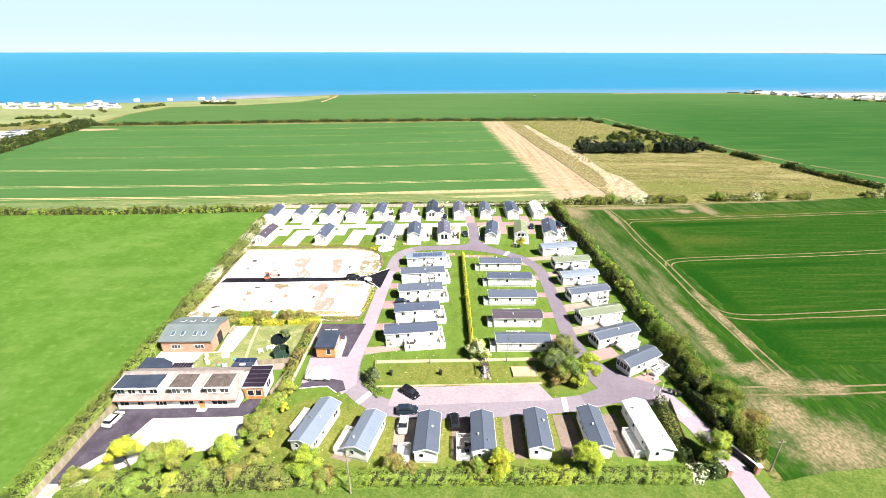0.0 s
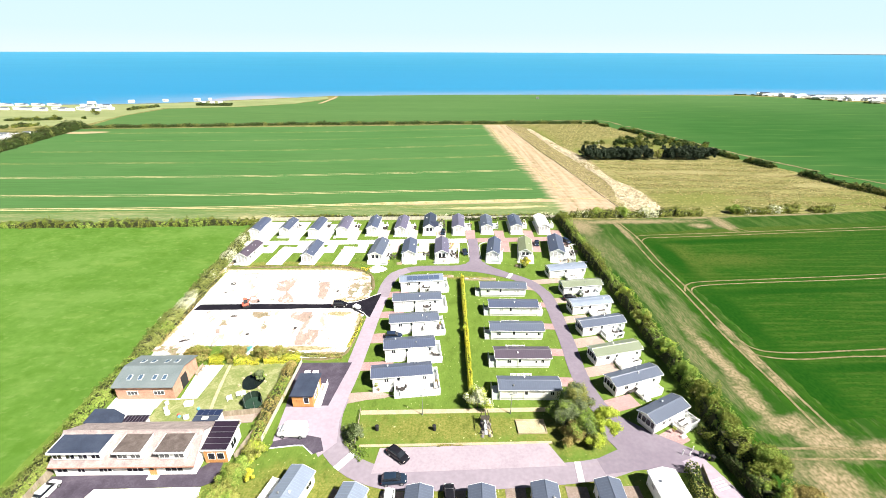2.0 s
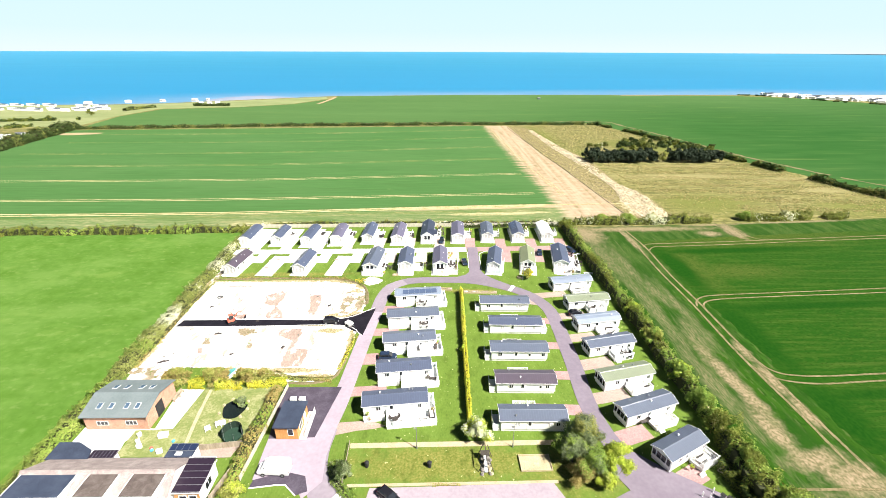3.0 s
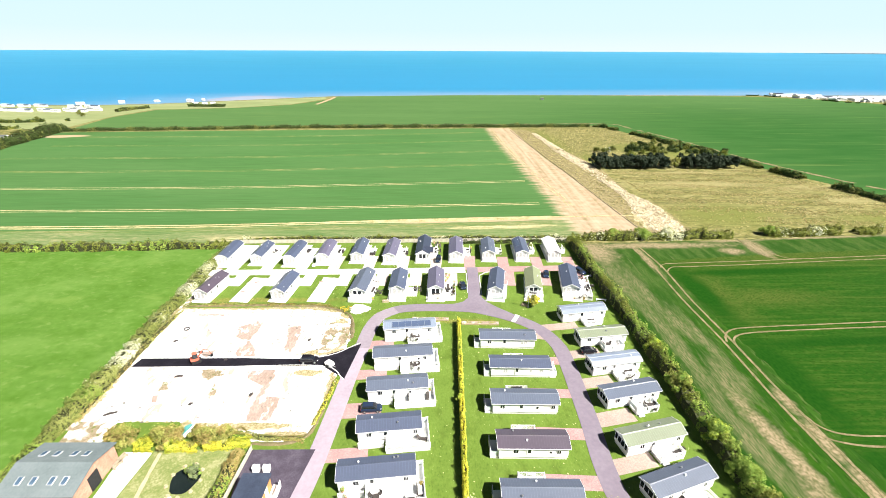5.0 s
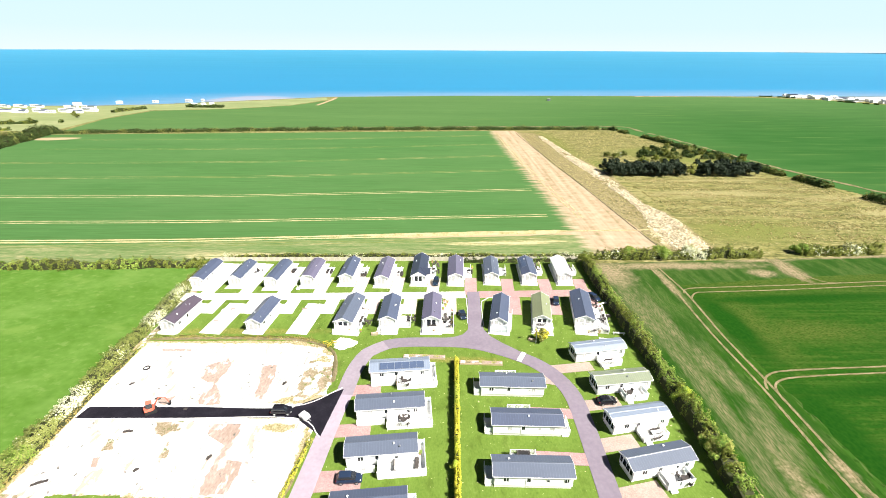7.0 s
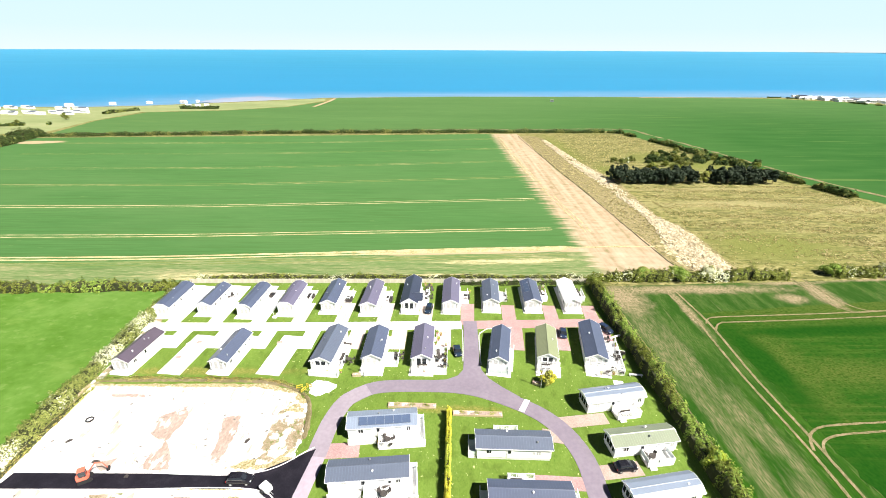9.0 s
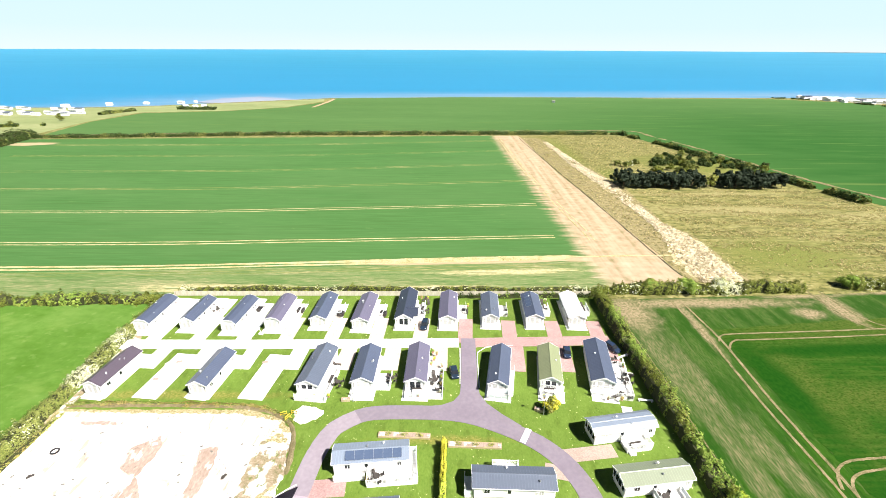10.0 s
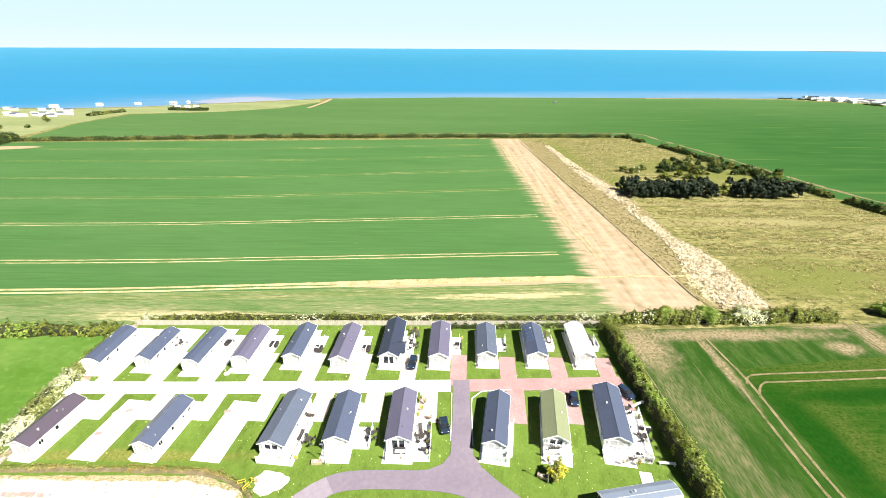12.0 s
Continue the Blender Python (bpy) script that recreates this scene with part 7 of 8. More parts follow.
# raised beds at the head of the centre hedge
for x0, x1, y, a in ((-2.0, 6.8, 128.7, -2), (9.8, 18.6, 126.8, -2)):
    bed = thing("raised_bed", pose((x0 + x1) / 2, y, 0.1, 0, 0, a), "long timber raised bed with dry soil", "raised bed", "raised beds")
    w = (x1 - x0) / 2
    PINE = bpy.data.materials.get("new_sleeper_timber") or mat("new_sleeper_timber", [(0.30, 0.24, 0.14), (0.40, 0.33, 0.21)], 2.0, 0.8)
    for b in (B(-w, w, -0.55, -0.47, 0, 0.35), B(-w, w, 0.47, 0.55, 0, 0.35), B(-w, -w + 0.08, -0.47, 0.47, 0, 0.35), B(w - 0.08, w, -0.47, 0.47, 0, 0.35)):
        solid("sleeper", [b], PINE, bed)
    solid("soil", [B(-w + 0.08, w - 0.08, -0.47, 0.47, 0, 0.28)], CLAY, bed)
    for k in range(3):
        u = -w + (0.18 + 0.31 * k) * 2 * w
        q = np.random.default_rng(k + int(y)).normal(size=(90, 3)) * np.array([0.35, 0.22, 0.12]) + np.array([u, 0, 0.42])
        leaves("plant", q, np.ones((90, 3)) * np.array([0, 0, 1.0]) + 0.5 * q / 9, 0.08, LEAF["olive"], bed)
for x, y, a in ((-9.2, 136.9, 4), (26.2, 134.8, -20)):
    p = thing("planter", pose(x, y, 0.1, 0, 0, a), "pale timber planter beside a street lamp", "planter", "planters")
    solid("box", [B(-0.8, 0.8, -0.35, -0.28, 0, 0.5), B(-0.8, 0.8, 0.28, 0.35, 0, 0.5), B(-0.8, -0.73, -0.28, 0.28, 0, 0.5), B(0.73, 0.8, -0.28, 0.28, 0, 0.5)], GRAVEL, p)
    solid("soil", [B(-0.73, 0.73, -0.28, 0.28, 0, 0.42)], CLAY, p)
# building plot
ex = thing("excavator", pose(-45.7, 113.0, 0.17, 0, 0, 30), "small orange tracked excavator on the building plot", "excavator")
ORANGE = mat("digger_orange", [(0.52, 0.10, 0.06), (0.64, 0.15, 0.10)], 2.0, 0.4)
for s in (-1, 1):
    solid("crawler_track", [moved(PR([(-0.9, -0.2), (-0.7, -0.3), (0.7, -0.3), (0.9, -0.2), (0.9, 0.05), (0.7, 0.2), (-0.7, 0.2), (-0.9, 0.05)], -0.16, 0.16), pose(0, s * 0.6, 0.3, 90))], BLACK, ex)
solid("body", [PR([(-0.9, -0.65), (0.3, -0.7), (0.6, -0.4), (0.6, 0.4), (0.3, 0.7), (-0.9, 0.65), (-1.05, 0)], 0.6, 1.15)], ORANGE, ex)
cabx = solid("cab", [B(-0.5, 0.4, -0.6, 0.3, 1.15, 2.2)], GLASS, ex, "glazed cab")
solid("cab_roof", [B(-0.55, 0.45, -0.65, 0.35, 2.2, 2.28)], ORANGE, cabx)
solid("boom", [TUBE((0.5, 0.1, 1.1), (1.6, 0.1, 2.4), 0.14, 0.11), TUBE((1.6, 0.1, 2.4), (2.5, 0.1, 2.1), 0.11, 0.09)], ORANGE, ex)
solid("dipper", [TUBE((2.5, 0.1, 2.15), (2.9, 0.1, 0.8), 0.09, 0.07)], ORANGE, ex)
solid("bucket", [moved(PR([(0, 0), (0.5, 0.1), (0.5, 0.5), (0.1, 0.5)], -0.3, 0.3), pose(2.7, 0.1, 0.35, 90))], BLACK, ex)
du = thing("trailer", pose(-17.8, 111.4, 0.17, 0, 0, -35), "small white site trailer on fresh tarmac", "trailer")
solid("body", [loft([(-0.9, 0.6, 0.35, 1.0, 0.6), (0.5, 0.6, 0.35, 1.0, 0.6), (0.9, 0.5, 0.5, 0.95, 0.45)])], TRIM, du)
solid("drawbar", [B(0.9, 1.6, -0.04, 0.04, 0.45, 0.53)], METAL, du)
for s in (-1, 1):
    solid("wheel", TYRE, BLACK, du, m=pose(-0.2, s * 0.68, 0.33))
ty = thing("tyre", pose(-53.7, 124.8, 0.14) @ Matrix.Scale(0.66, 4), "discarded black tractor tyre lying flat", "tyre")
solid("tread", [([((0.85 + 0.2 * math.cos(b)) * math.cos(a), (0.85 + 0.2 * math.cos(b)) * math.sin(a), 0.2 + 0.2 * math.sin(b)) for a in [i * math.pi / 10 for i in range(20)] for b in [j * math.pi / 3 for j in range(6)]],
                 [((i * 6 + j), ((i + 1) % 20 * 6 + j), ((i + 1) % 20 * 6 + (j + 1) % 6), (i * 6 + (j + 1) % 6)) for i in range(20) for j in range(6)])], BLACK, ty)
mound_v, mound_f = [], []
for i in range(7):
    for j in range(18):
        a, r = j * math.pi / 9, 2.6 * i / 6
        k = 1 + 0.13 * math.sin(3 * a + 1) + 0.08 * math.sin(7 * a)
        mound_v.append((r * k * math.cos(a), r * k * 0.8 * math.sin(a), 1.25 * (1 - (i / 6) ** 1.6) + 0.07 * math.sin(5 * a + i * 2)))
mound_f = [(i * 18 + j, (i + 1) * 18 + j, (i + 1) * 18 + (j + 1) % 18, i * 18 + (j + 1) % 18) for i in range(6) for j in range(18)]
SAFETY = mat("safety_yellow", [(0.50, 0.36, 0.03), (0.62, 0.46, 0.05)], 2.0, 0.5)
for x, y, a in ((-19.4, 133.0, 20), (-18.4, 132.2, 60), (-17.6, 133.3, -15)):
    yb = thing("site_barrier", pose(x, y, 0.12, 0, 0, a), "yellow plastic site barrier beside the rubble", "barrier", "site barriers")
    solid("rail", [B(-0.6, 0.6, -0.03, 0.03, 0.8, 0.95), B(-0.6, 0.6, -0.03, 0.03, 0.35, 0.45)], SAFETY, yb)
    for u in (-0.55, 0.55):
        solid("foot", [B(u - 0.04, u + 0.04, -0.25, 0.25, 0, 0.06), B(u - 0.03, u + 0.03, -0.03, 0.03, 0.06, 0.95)], SAFETY, yb)
hp = thing("chalk_heap", pose(-15.4, 133.4, 0.10), "heap of white chalky rubble beside the road", "heap")
solid("rubble", [(mound_v, mound_f)], CHALK, hp)
for i, (a, q, w, turn) in enumerate(((-53.8, 120.2, 0.5, 40), (-54.2, 118.9, 0.7, 20), (-42.0, 106.3, 1.6, 62), (-30.8, 103.3, 0.5, 70), (-34.0, 101.2, 0.4, 10), (-50.4, 100.1, 0.9, 30), (-53.9, 98.6, 1.1, 25), (-32.6, 99.0, 0.4, 0),
                                     (-40.2, 104.3, 0.3, 0), (-46.5, 116.2, 0.6, 0), (-48.5, 118.4, 0.5, 40), (-30.2, 118.0, 0.7, 50), (-24.4, 120.5, 0.5, 70), (-38.5, 126.5, 0.4, 20), (-27, 127.5, 0.5, 60), (-47.0, 108.5, 0.8, 10), (-26.0, 104.6, 0.5, 80), (-22.7, 106.2, 0.3, 20), (-40.0, 113.6, 0.3, 0), (-34.3, 117.4, 0.5, 60), (-46.3, 98.8, 0.3, 10), (-40.9, 100.9, 0.4, 50), (-51.2, 100.0, 0.6, 15))):
    st = thing("debris", pose(a, q, 0.13, 0, 0, turn), "grey scrap board lying on the hardcore", "debris", "building debris")
    solid("scrap", [B(-w, w, -0.22, 0.22, 0, 0.10), B(-w * 0.5, w * 0.3, -0.1, 0.28, 0.10, 0.18)], SKIRT if i % 3 else RATTAN, st)
crumbs, rg = [], random.Random(44)
for i in range(110):
    x, y = rg.uniform(-57.5, -19), rg.choice((rg.uniform(96.5, 110.6), rg.uniform(115, 133)))
    r = rg.uniform(0.06, 0.17)
    crumbs.append(moved(B(-r * rg.uniform(0.8, 2.6), r, -r * 0.7, r * 0.7, 0, r * 0.8), pose(x, y, 0.115, 0, 0, rg.uniform(0, 180))))
tagged(solid("rubble", crumbs, RUBBLE), "small dark rubble strewn over the white hardcore", "rubble", "", "stuff")
nt = thing("trampoline", pose(-31.3, 78.6, 0.1), "dark netted garden trampoline", "trampoline")
solid("mat", [CY(0, 0, 0.55, 0.60, 1.5, k=16)], BLACK, nt)
for i in range(6):
    c, s = math.cos(i * 1.047), math.sin(i * 1.047)
    solid("pole", [CY(1.55 * c, 1.55 * s, 0, 2.1, 0.03, k=5)], METAL, nt)
solid("rim", [CY(0, 0, 0.5, 0.66, 1.6, 1.6, 16)], mat("dark_green_padding", [(0.01, 0.03, 0.02), (0.02, 0.05, 0.03)], 2.0), nt)
for x, y, w in ((-36.2, 80.1, 0.45), (-34.9, 81.1, 0.42), (-34.1, 81.3, 0.42)):
    g = thing("plastic_chair", pose(x, y, 0.1, 0, 0, 30), "white plastic garden chair beside the pond", "chair", "plastic chairs")
    solid("seat", [B(-w, w, -0.3, 0.3, 0.35, 0.42)], TRIM, g)
    solid("backrest", [B(-w, w, 0.26, 0.32, 0.42, 0.9)], TRIM, g)
    for u in (-w + 0.06, w - 0.06):
        solid("leg", [B(u - 0.04, u + 0.04, -0.28, 0.28, 0, 0.35)], TRIM, g)
NET = mat("dark_green_netting", [(0.010, 0.022, 0.014), (0.020, 0.040, 0.026)], 3.0, 0.9)
solid("safety_net", [([(1.56 * math.cos(i * math.pi / 8), 1.56 * math.sin(i * math.pi / 8), z) for z in (0.66, 2.05) for i in range(10)], [(i, i + 1, 11 + i, 10 + i) for i in range(9)])], NET, nt, "dark green safety net")
for x, y, c in ((-43.2, 75.9, "blue"), (-43.5, 76.3, "red"), (-40.7, 77.7, "blue")):
    ball = thing("play_ball", pose(x, y, 0.15), "bright %s plastic toy ball on the back lawn" % c, "toy", "garden toys")
    solid("shell", [CY(0, 0, 0, 0.14, 0.12, 0.26, 10), CY(0, 0, 0.14, 0.34, 0.26, 0.26, 10), CY(0, 0, 0.34, 0.5, 0.26, 0.10, 10)], mat("sky_blue_plastic", [(0.06, 0.36, 0.55), (0.09, 0.42, 0.62)], 2.0, 0.4) if c == "blue" else mat("red_plastic", [(0.5, 0.07, 0.05), (0.6, 0.1, 0.07)], 2.0, 0.4), ball)
for x, y, w, a in ((-43.0, 78.9, 0.7, 10), (-46.4, 77.6, 0.3, 40), (-45.6, 76.6, 0.35, 0), (-41.8, 75.6, 0.4, 20), (-47.0, 79.0, 0.3, 60)):
    g = thing("storage_box", pose(x, y, 0.15, 0, 0, a), "pale plastic storage box on the back lawn", "storage box", "storage boxes")
    solid("body", [B(-w, w, -w * 0.6, w * 0.6, 0, 0.6)], TRIM, g)
    solid("lid", [B(-w - 0.04, w + 0.04, -w * 0.6 - 0.04, w * 0.6 + 0.04, 0.6, 0.68)], TRIM, g)
# entrance
for i, (x, y) in enumerate(((43.6, 66.4), (44.3, 66.0), (45.0, 65.6))):
    wb = thing("wheelie_bin", pose(x, y, 0.12, 0, 0, 30), "dark wheelie bin standing by the entrance hedge", "bin", "wheelie bins")
    solid("body", [CY(0, 0, 0.1, 0.95, 0.26, 0.33, 4)], BLACK if i else GREENROOF, wb)
    solid("lid", [B(-0.3, 0.3, -0.34, 0.3, 0.95, 1.03)], BLACK, wb)
    for s in (-1, 1):
        solid("wheel", [moved(CY(0, 0, -0.03, 0.03, 0.1, k=8), pose(s * 0.22, 0.25, 0.1, 0, 90, 0))], BLACK, wb)
for x, y in ((41.0, 66.9), (42.0, 66.6), (43.0, 67.6)):
    bl = thing("bollard", pose(x, y, 0.12), "short white post at the drive corner", "bollard", "bollards")
    solid("post", [CY(0, 0, 0, 0.9, 0.09, 0.09, 8), CY(0, 0, 0.9, 1.0, 0.11, 0.05, 8)], TRIM, bl)
pt = thing("picnic_table", pose(46.6, 70.6, 0.1, 0, 0, 27), "dark weathered picnic table beside a caravan", "picnic table")
solid("tabletop", [B(-0.9, 0.9, -0.36 + 0.15 * k, -0.23 + 0.15 * k, 0.70, 0.74) for k in range(5)], FENCEWOOD, pt)
for s in (-1, 1):
    solid("bench_seat", [B(-0.9, 0.9, s * 0.72 - 0.14, s * 0.72 + 0.14, 0.42, 0.46)], FENCEWOOD, pt)
    solid("frame", [B(s * 0.65 - 0.04, s * 0.65 + 0.04, -0.85, 0.85, 0.36, 0.42), TUBE((s * 0.65, -0.6, 0), (s * 0.65, -0.2, 0.7), 0.045, 0.045, 4), TUBE((s * 0.65, 0.6, 0), (s * 0.65, 0.2, 0.7), 0.045, 0.045, 4)], FENCEWOOD, pt)
for i in range(9):
    a = i * 0.7
    st = thing("rockery_stone", pose(-33.8 + 2.35 * math.cos(a), 85.0 + 2.9 * math.sin(a), 0.15, 0, 0, 40 * i), "pale rockery stone edging the garden pond", "stone", "pond stones")
    solid("stone", [CY(0, 0, 0, 0.25 + 0.03 * (i % 3), 0.34, 0.2, 6)], GRAVEL, st)
for x, y, a in ((44.0, 48.8, 0), (48.6, 49.2, 0)):
    gp = thing("gate_pier", pose(x, y, 0.1, 0, 0, a), "pale brick gate pier at the park entrance", "gate pier", "gate piers")
    solid("shaft", [B(-0.3, 0.3, -0.3, 0.3, 0, 1.5)], BRICK, gp)
    solid("cap", [B(-0.38, 0.38, -0.38, 0.38, 1.5, 1.62)], CONCRETE, gp)
wl = thing("entrance_wall", pose(48.8, 49.6, 0.1, 0, 0, 112), "low dark timber-faced wall beside the entrance drive", "wall")
solid("brickwork", [B(0, 6.0, -0.12, 0.12, 0, 1.1)], DARKWOOD, wl)
solid("coping", [B(-0.05, 6.05, -0.16, 0.16, 1.1, 1.18)], CONCRETE, wl)

# ---- hedges and trees ----
hedge([(-62.6, 172), (-62.8, 150), (-61.8, 128), (-60.9, 104)], 3.4, 1.9, "mixed", "overgrown boundary hedge with patches of white blossom", 3, 0.20, 24, "blossom", 0.22, core=0.6)
hedge([(-60.9, 104), (-60.0, 86), (-58.9, 70), (-58.6, 64), (-58.4, 50), (-58.4, 30)], 3.4, 1.8, "mixed", "overgrown green boundary hedge beside the pasture", 35, 0.18, 30, "green", 0.4, core=0.6)
hedge([(12, 174.6), (30, 175.0), (47, 175.6)], 0.9, 1.3, "dark", "row of small dark conifers along the fence", 36, 0.2, 20, "green", 0.2, lumps=0.35)
hedge([(-59.2, 133), (-59.3, 120), (-59.0, 106), (-58.8, 96)], 1.2, 0.5, "russet", "straggly weeds along the hedge foot", 13, 0.2, 14, "olive", 0.5)
# West side of both cores widened: its near-black stands in for flank shade.
hedge([(48.8, 176), (49.3, 150), (49.8, 130), (50.1, 110), (50.0, 95), (50.0, 80)], 2.4, 3.2, "hedge", "thick olive-green boundary hedge with its west flank coloured dark as shade", 4, 0.22, 20, "green", 0.5, lumps=0.2, core=0.72, shade_flank=1.25)
hedge([(50.0, 80), (49.6, 70), (49.4, 60), (49.9, 51)], 3.4, 3.9, "hedge", "tall overgrown boundary hedge by the entrance", 5, 0.22, 24, "green", 0.25, rough=0.45, lumps=0.2, core=0.72, shade_flank=1.15)
# Dark shrub strip added to blacken the shaded foot of the hedge.
hedge([(46.6, 72.0), (47.2, 67), (47.9, 62), (47.8, 57), (48.6, 52)], 1.8, 1.9, "dark", "dark shrubs added for the black shade below the tall entrance hedge", 38, 0.2, 24, "hedge", 0.2, rough=0.5)
hedge([(-330, 169), (-160, 169.5), (-110, 170), (-64, 172)], 3.4, 2.0, "hedge", "field hedge dividing pasture and wheat", 6, 0.32, 11, "green", 0.35, rough=0.55, lumps=0.25)
hedge([(-62, 177.4), (-20, 178), (20, 178.4), (50, 178.6)], 1.6, 1.2, "hedge", "low hedge behind the timber fence", 7, 0.22, 14, "blossom", 0.14, rough=0.5, lumps=0.25)
hedge([(50, 178.4), (66, 178.6), (84, 179), (106, 180.4)], 3.4, 2.4, "hedge", "field hedge with white hawthorn blossom", 8, 0.28, 16, "blossom", 0.14, rough=0.5)
hedge([(106, 181), (150, 183.5), (205, 187)], 3.6, 2.6, "hedge", "broken line of hedge shrubs", 9, 0.3, 16, "blossom", 0.12, rough=0.5, gaps=-0.1)
hedge([(-290, 392), (-200, 401), (-106, 411), (40, 418), (141, 420)], 3.0, 2.4, "dark", "far dark hedge across the wheat", 10, 0.42, 8.0, "scrub", 0.25, rough=0.4, gaps=-2.25)
hedge([(141, 420), (150, 393), (156, 378), (162, 357), (175, 300), (189, 250), (199, 215), (212, 187)], 3.6, 2.5, "dark", "far dark hedge with gaps along the wheat", 11, 0.45, 7.0, "scrub", 0.4, rough=0.5, gaps=-0.8)
hedge([(-268, 280), (-275, 310), (-281, 345), (-290, 398)], 9, 5.5, "dark", "tall dark hedgerow beside the far caravans", 12, 0.6, 6, "scrub", 0.2, rough=0.4)
hedge([(8.2, 79.5), (8.5, 96), (8.8, 112), (9.1, 127)], 0.9, 1.9, "yellow", "clipped golden hedge across the lawn", 14, 0.14, 60, "lime", 0.25, rough=0.12, lumps=0.06)
hedge([(-14, 49.2), (0, 49.0), (20, 48.9), (38, 48.7)], 2.6, 1.7, "green", "clipped green hedge along the front of the park", 15, 0.12, 72, "lime", 0.15, rough=0.10, lumps=0.05)
hedge([(-52, 48.6), (-40, 48.8), (-26, 49.2), (-14, 49.0)], 3.4, 2.0, "green", "overgrown mixed hedge before the house", 16, 0.14, 46, "mixed", 0.5, rough=0.5)
for n, (a, b) in enumerate((((-44.6, 91.2), (-41.4, 91.0)), ((-39.4, 90.9), (-34.4, 90.8)), ((-33.6, 91.0), (-26.4, 91.9)))):
    hedge([a, b], 1.9, 1.4, "yellow", "yellow flowering shrub hedge behind the garden", 170 + n, 0.15, 36, "lime", 0.3, rough=0.4)
hedge([(-30, 94.8), (-25.4, 93.0), (-21, 92.8), (-17.8, 92.8)], 1.4, 0.5, "mixed", "low dry weeds along the edge of the hardcore", 39, 0.15, 30, "russet", 0.4, rough=0.6, core=0.5)
for n, (x, y, r) in enumerate(((-47.4, 92.5, 2.3), (-49.2, 93.0, 1.6), (-40.9, 92.1, 2.4), (-39.0, 92.8, 1.7), (-34.0, 92.4, 2.2), (-35.6, 93.2, 1.6), (-31.4, 93.2, 1.7))):
    tree(x, y, r * 1.35, r, "russet", "brownish straggly bush behind the garden", 760 + n, 0.13, 2600, 0.05, "bush", 0.04, second="olive", share=0.6)
bt = thing("covered_boat", pose(-38.0, 94.2, 0.12, 0, 0, 70), "small white covered boat on the grass", "boat")
solid("hull", [loft([(-1.2, 0.55, 0.15, 0.9, 0.5), (0.3, 0.6, 0.1, 0.95, 0.5), (1.1, 0.35, 0.2, 0.85, 0.25), (1.5, 0.05, 0.5, 0.75, 0.04)])], TRIM, bt)
solid("cover", [loft([(-1.22, 0.5, 0.86, 1.0, 0.35), (0.3, 0.52, 0.9, 1.2, 0.3), (1.1, 0.28, 0.8, 0.95, 0.18)])], mat("teal_tarpaulin", [(0.05, 0.2, 0.2), (0.08, 0.28, 0.27)], 2.0, 0.6), bt, "teal tarpaulin")
solid("cradle", [B(-0.9, -0.7, -0.5, 0.5, 0, 0.2), B(0.4, 0.6, -0.45, 0.45, 0, 0.2)], DARKWOOD, bt)
hedge([(-27.6, 90), (-27.6, 82), (-27.8, 74), (-28.0, 67)], 2.0, 1.8, "russet", "brownish mixed hedge beside the garden", 18, 0.17, 30, "green", 0.35, rough=0.4)


def bank(pts, width, height, material, label, seed):
    """A low uneven ridge of earth along a plan line."""
    line, r, v, f = smooth_line(pts, 0.8), random.Random(seed), [], []
    for j, c in enumerate(line):
        t = (line[min(j + 1, len(line) - 1)] - line[max(j - 1, 0)]).normalized()
        w, h = width / 2 * r.uniform(0.7, 1.2), height * r.uniform(0.45, 1.2) * min(1.0, 0.1 + 0.3 * min(j, len(line) - 1 - j))
        for o, z in ((-w, 0.05), (-0.45 * w, 0.09 + 0.8 * h), (0.3 * w, 0.09 + h), (w, 0.05)):
            v.append((c.x - t.y * (o + r.uniform(-0.08, 0.08)), c.y + t.x * o, z))
    for j in range(len(line) - 1):
        f += [(4 * j + k, 4 * j + k + 1, 4 * j + k + 5, 4 * j + k + 4) for k in range(3)]
    return tagged(solid("earth_bank", [(v, f)], material), label, "earth bank", "", "structure")


EARTH = mat("dark_weedy_earth", [(0.050, 0.055, 0.016), (0.135, 0.110, 0.055), (0.24, 0.185, 0.12)], 0.7, bump=0.6, bump_scale=4, fine=0.55, contrast=0.4)
EDGE = [(-60, 134.9), (-48, 135.2), (-36, 135.2), (-26, 134.8), (-20.4, 133.0), (-17.0, 130.2), (-15.6, 125), (-15.2, 121)]
bank(EDGE, 1.1, 0.26, EARTH, "low weedy brown earth bank edging the hardcore", 51)
hedge([(x + 0.1, y + 0.35) for x, y in EDGE], 0.9, 0.5, "russet", "low straggly weeds on the earth bank", 19, 0.15, 26, "mixed", 0.4, rough=0.7, lumps=0.3, gaps=-1.1)
bank([(-15.9, 107), (-16.3, 102), (-17.0, 95.5), (-18.4, 92.8), (-22, 91.8), (-26.4, 91.9)], 0.8, 0.22, EARTH, "low brown earth bank at the road side", 52)
hedge([(-15.6, 107), (-16.3, 102), (-17.3, 95.5)], 0.9, 0.5, "yellow", "yellow weeds along the road edge", 20, 0.16, 24, "olive", 0.5)
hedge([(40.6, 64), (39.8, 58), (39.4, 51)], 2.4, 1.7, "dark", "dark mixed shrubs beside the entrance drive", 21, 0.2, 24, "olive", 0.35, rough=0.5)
hedge([(-13.6, 73.5), (-12.2, 69.5), (-9.6, 66.6)], 1.7, 0.9, "green", "shrub bed at the road corner", 22, 0.16, 20, "sagey", 0.5, rough=0.6)
hedge([(38, 48.8), (43.2, 49.2)], 2.4, 2.2, "dark", "dark shrubs with white blossom at the entrance", 23, 0.24, 20, "blossom", 0.25)
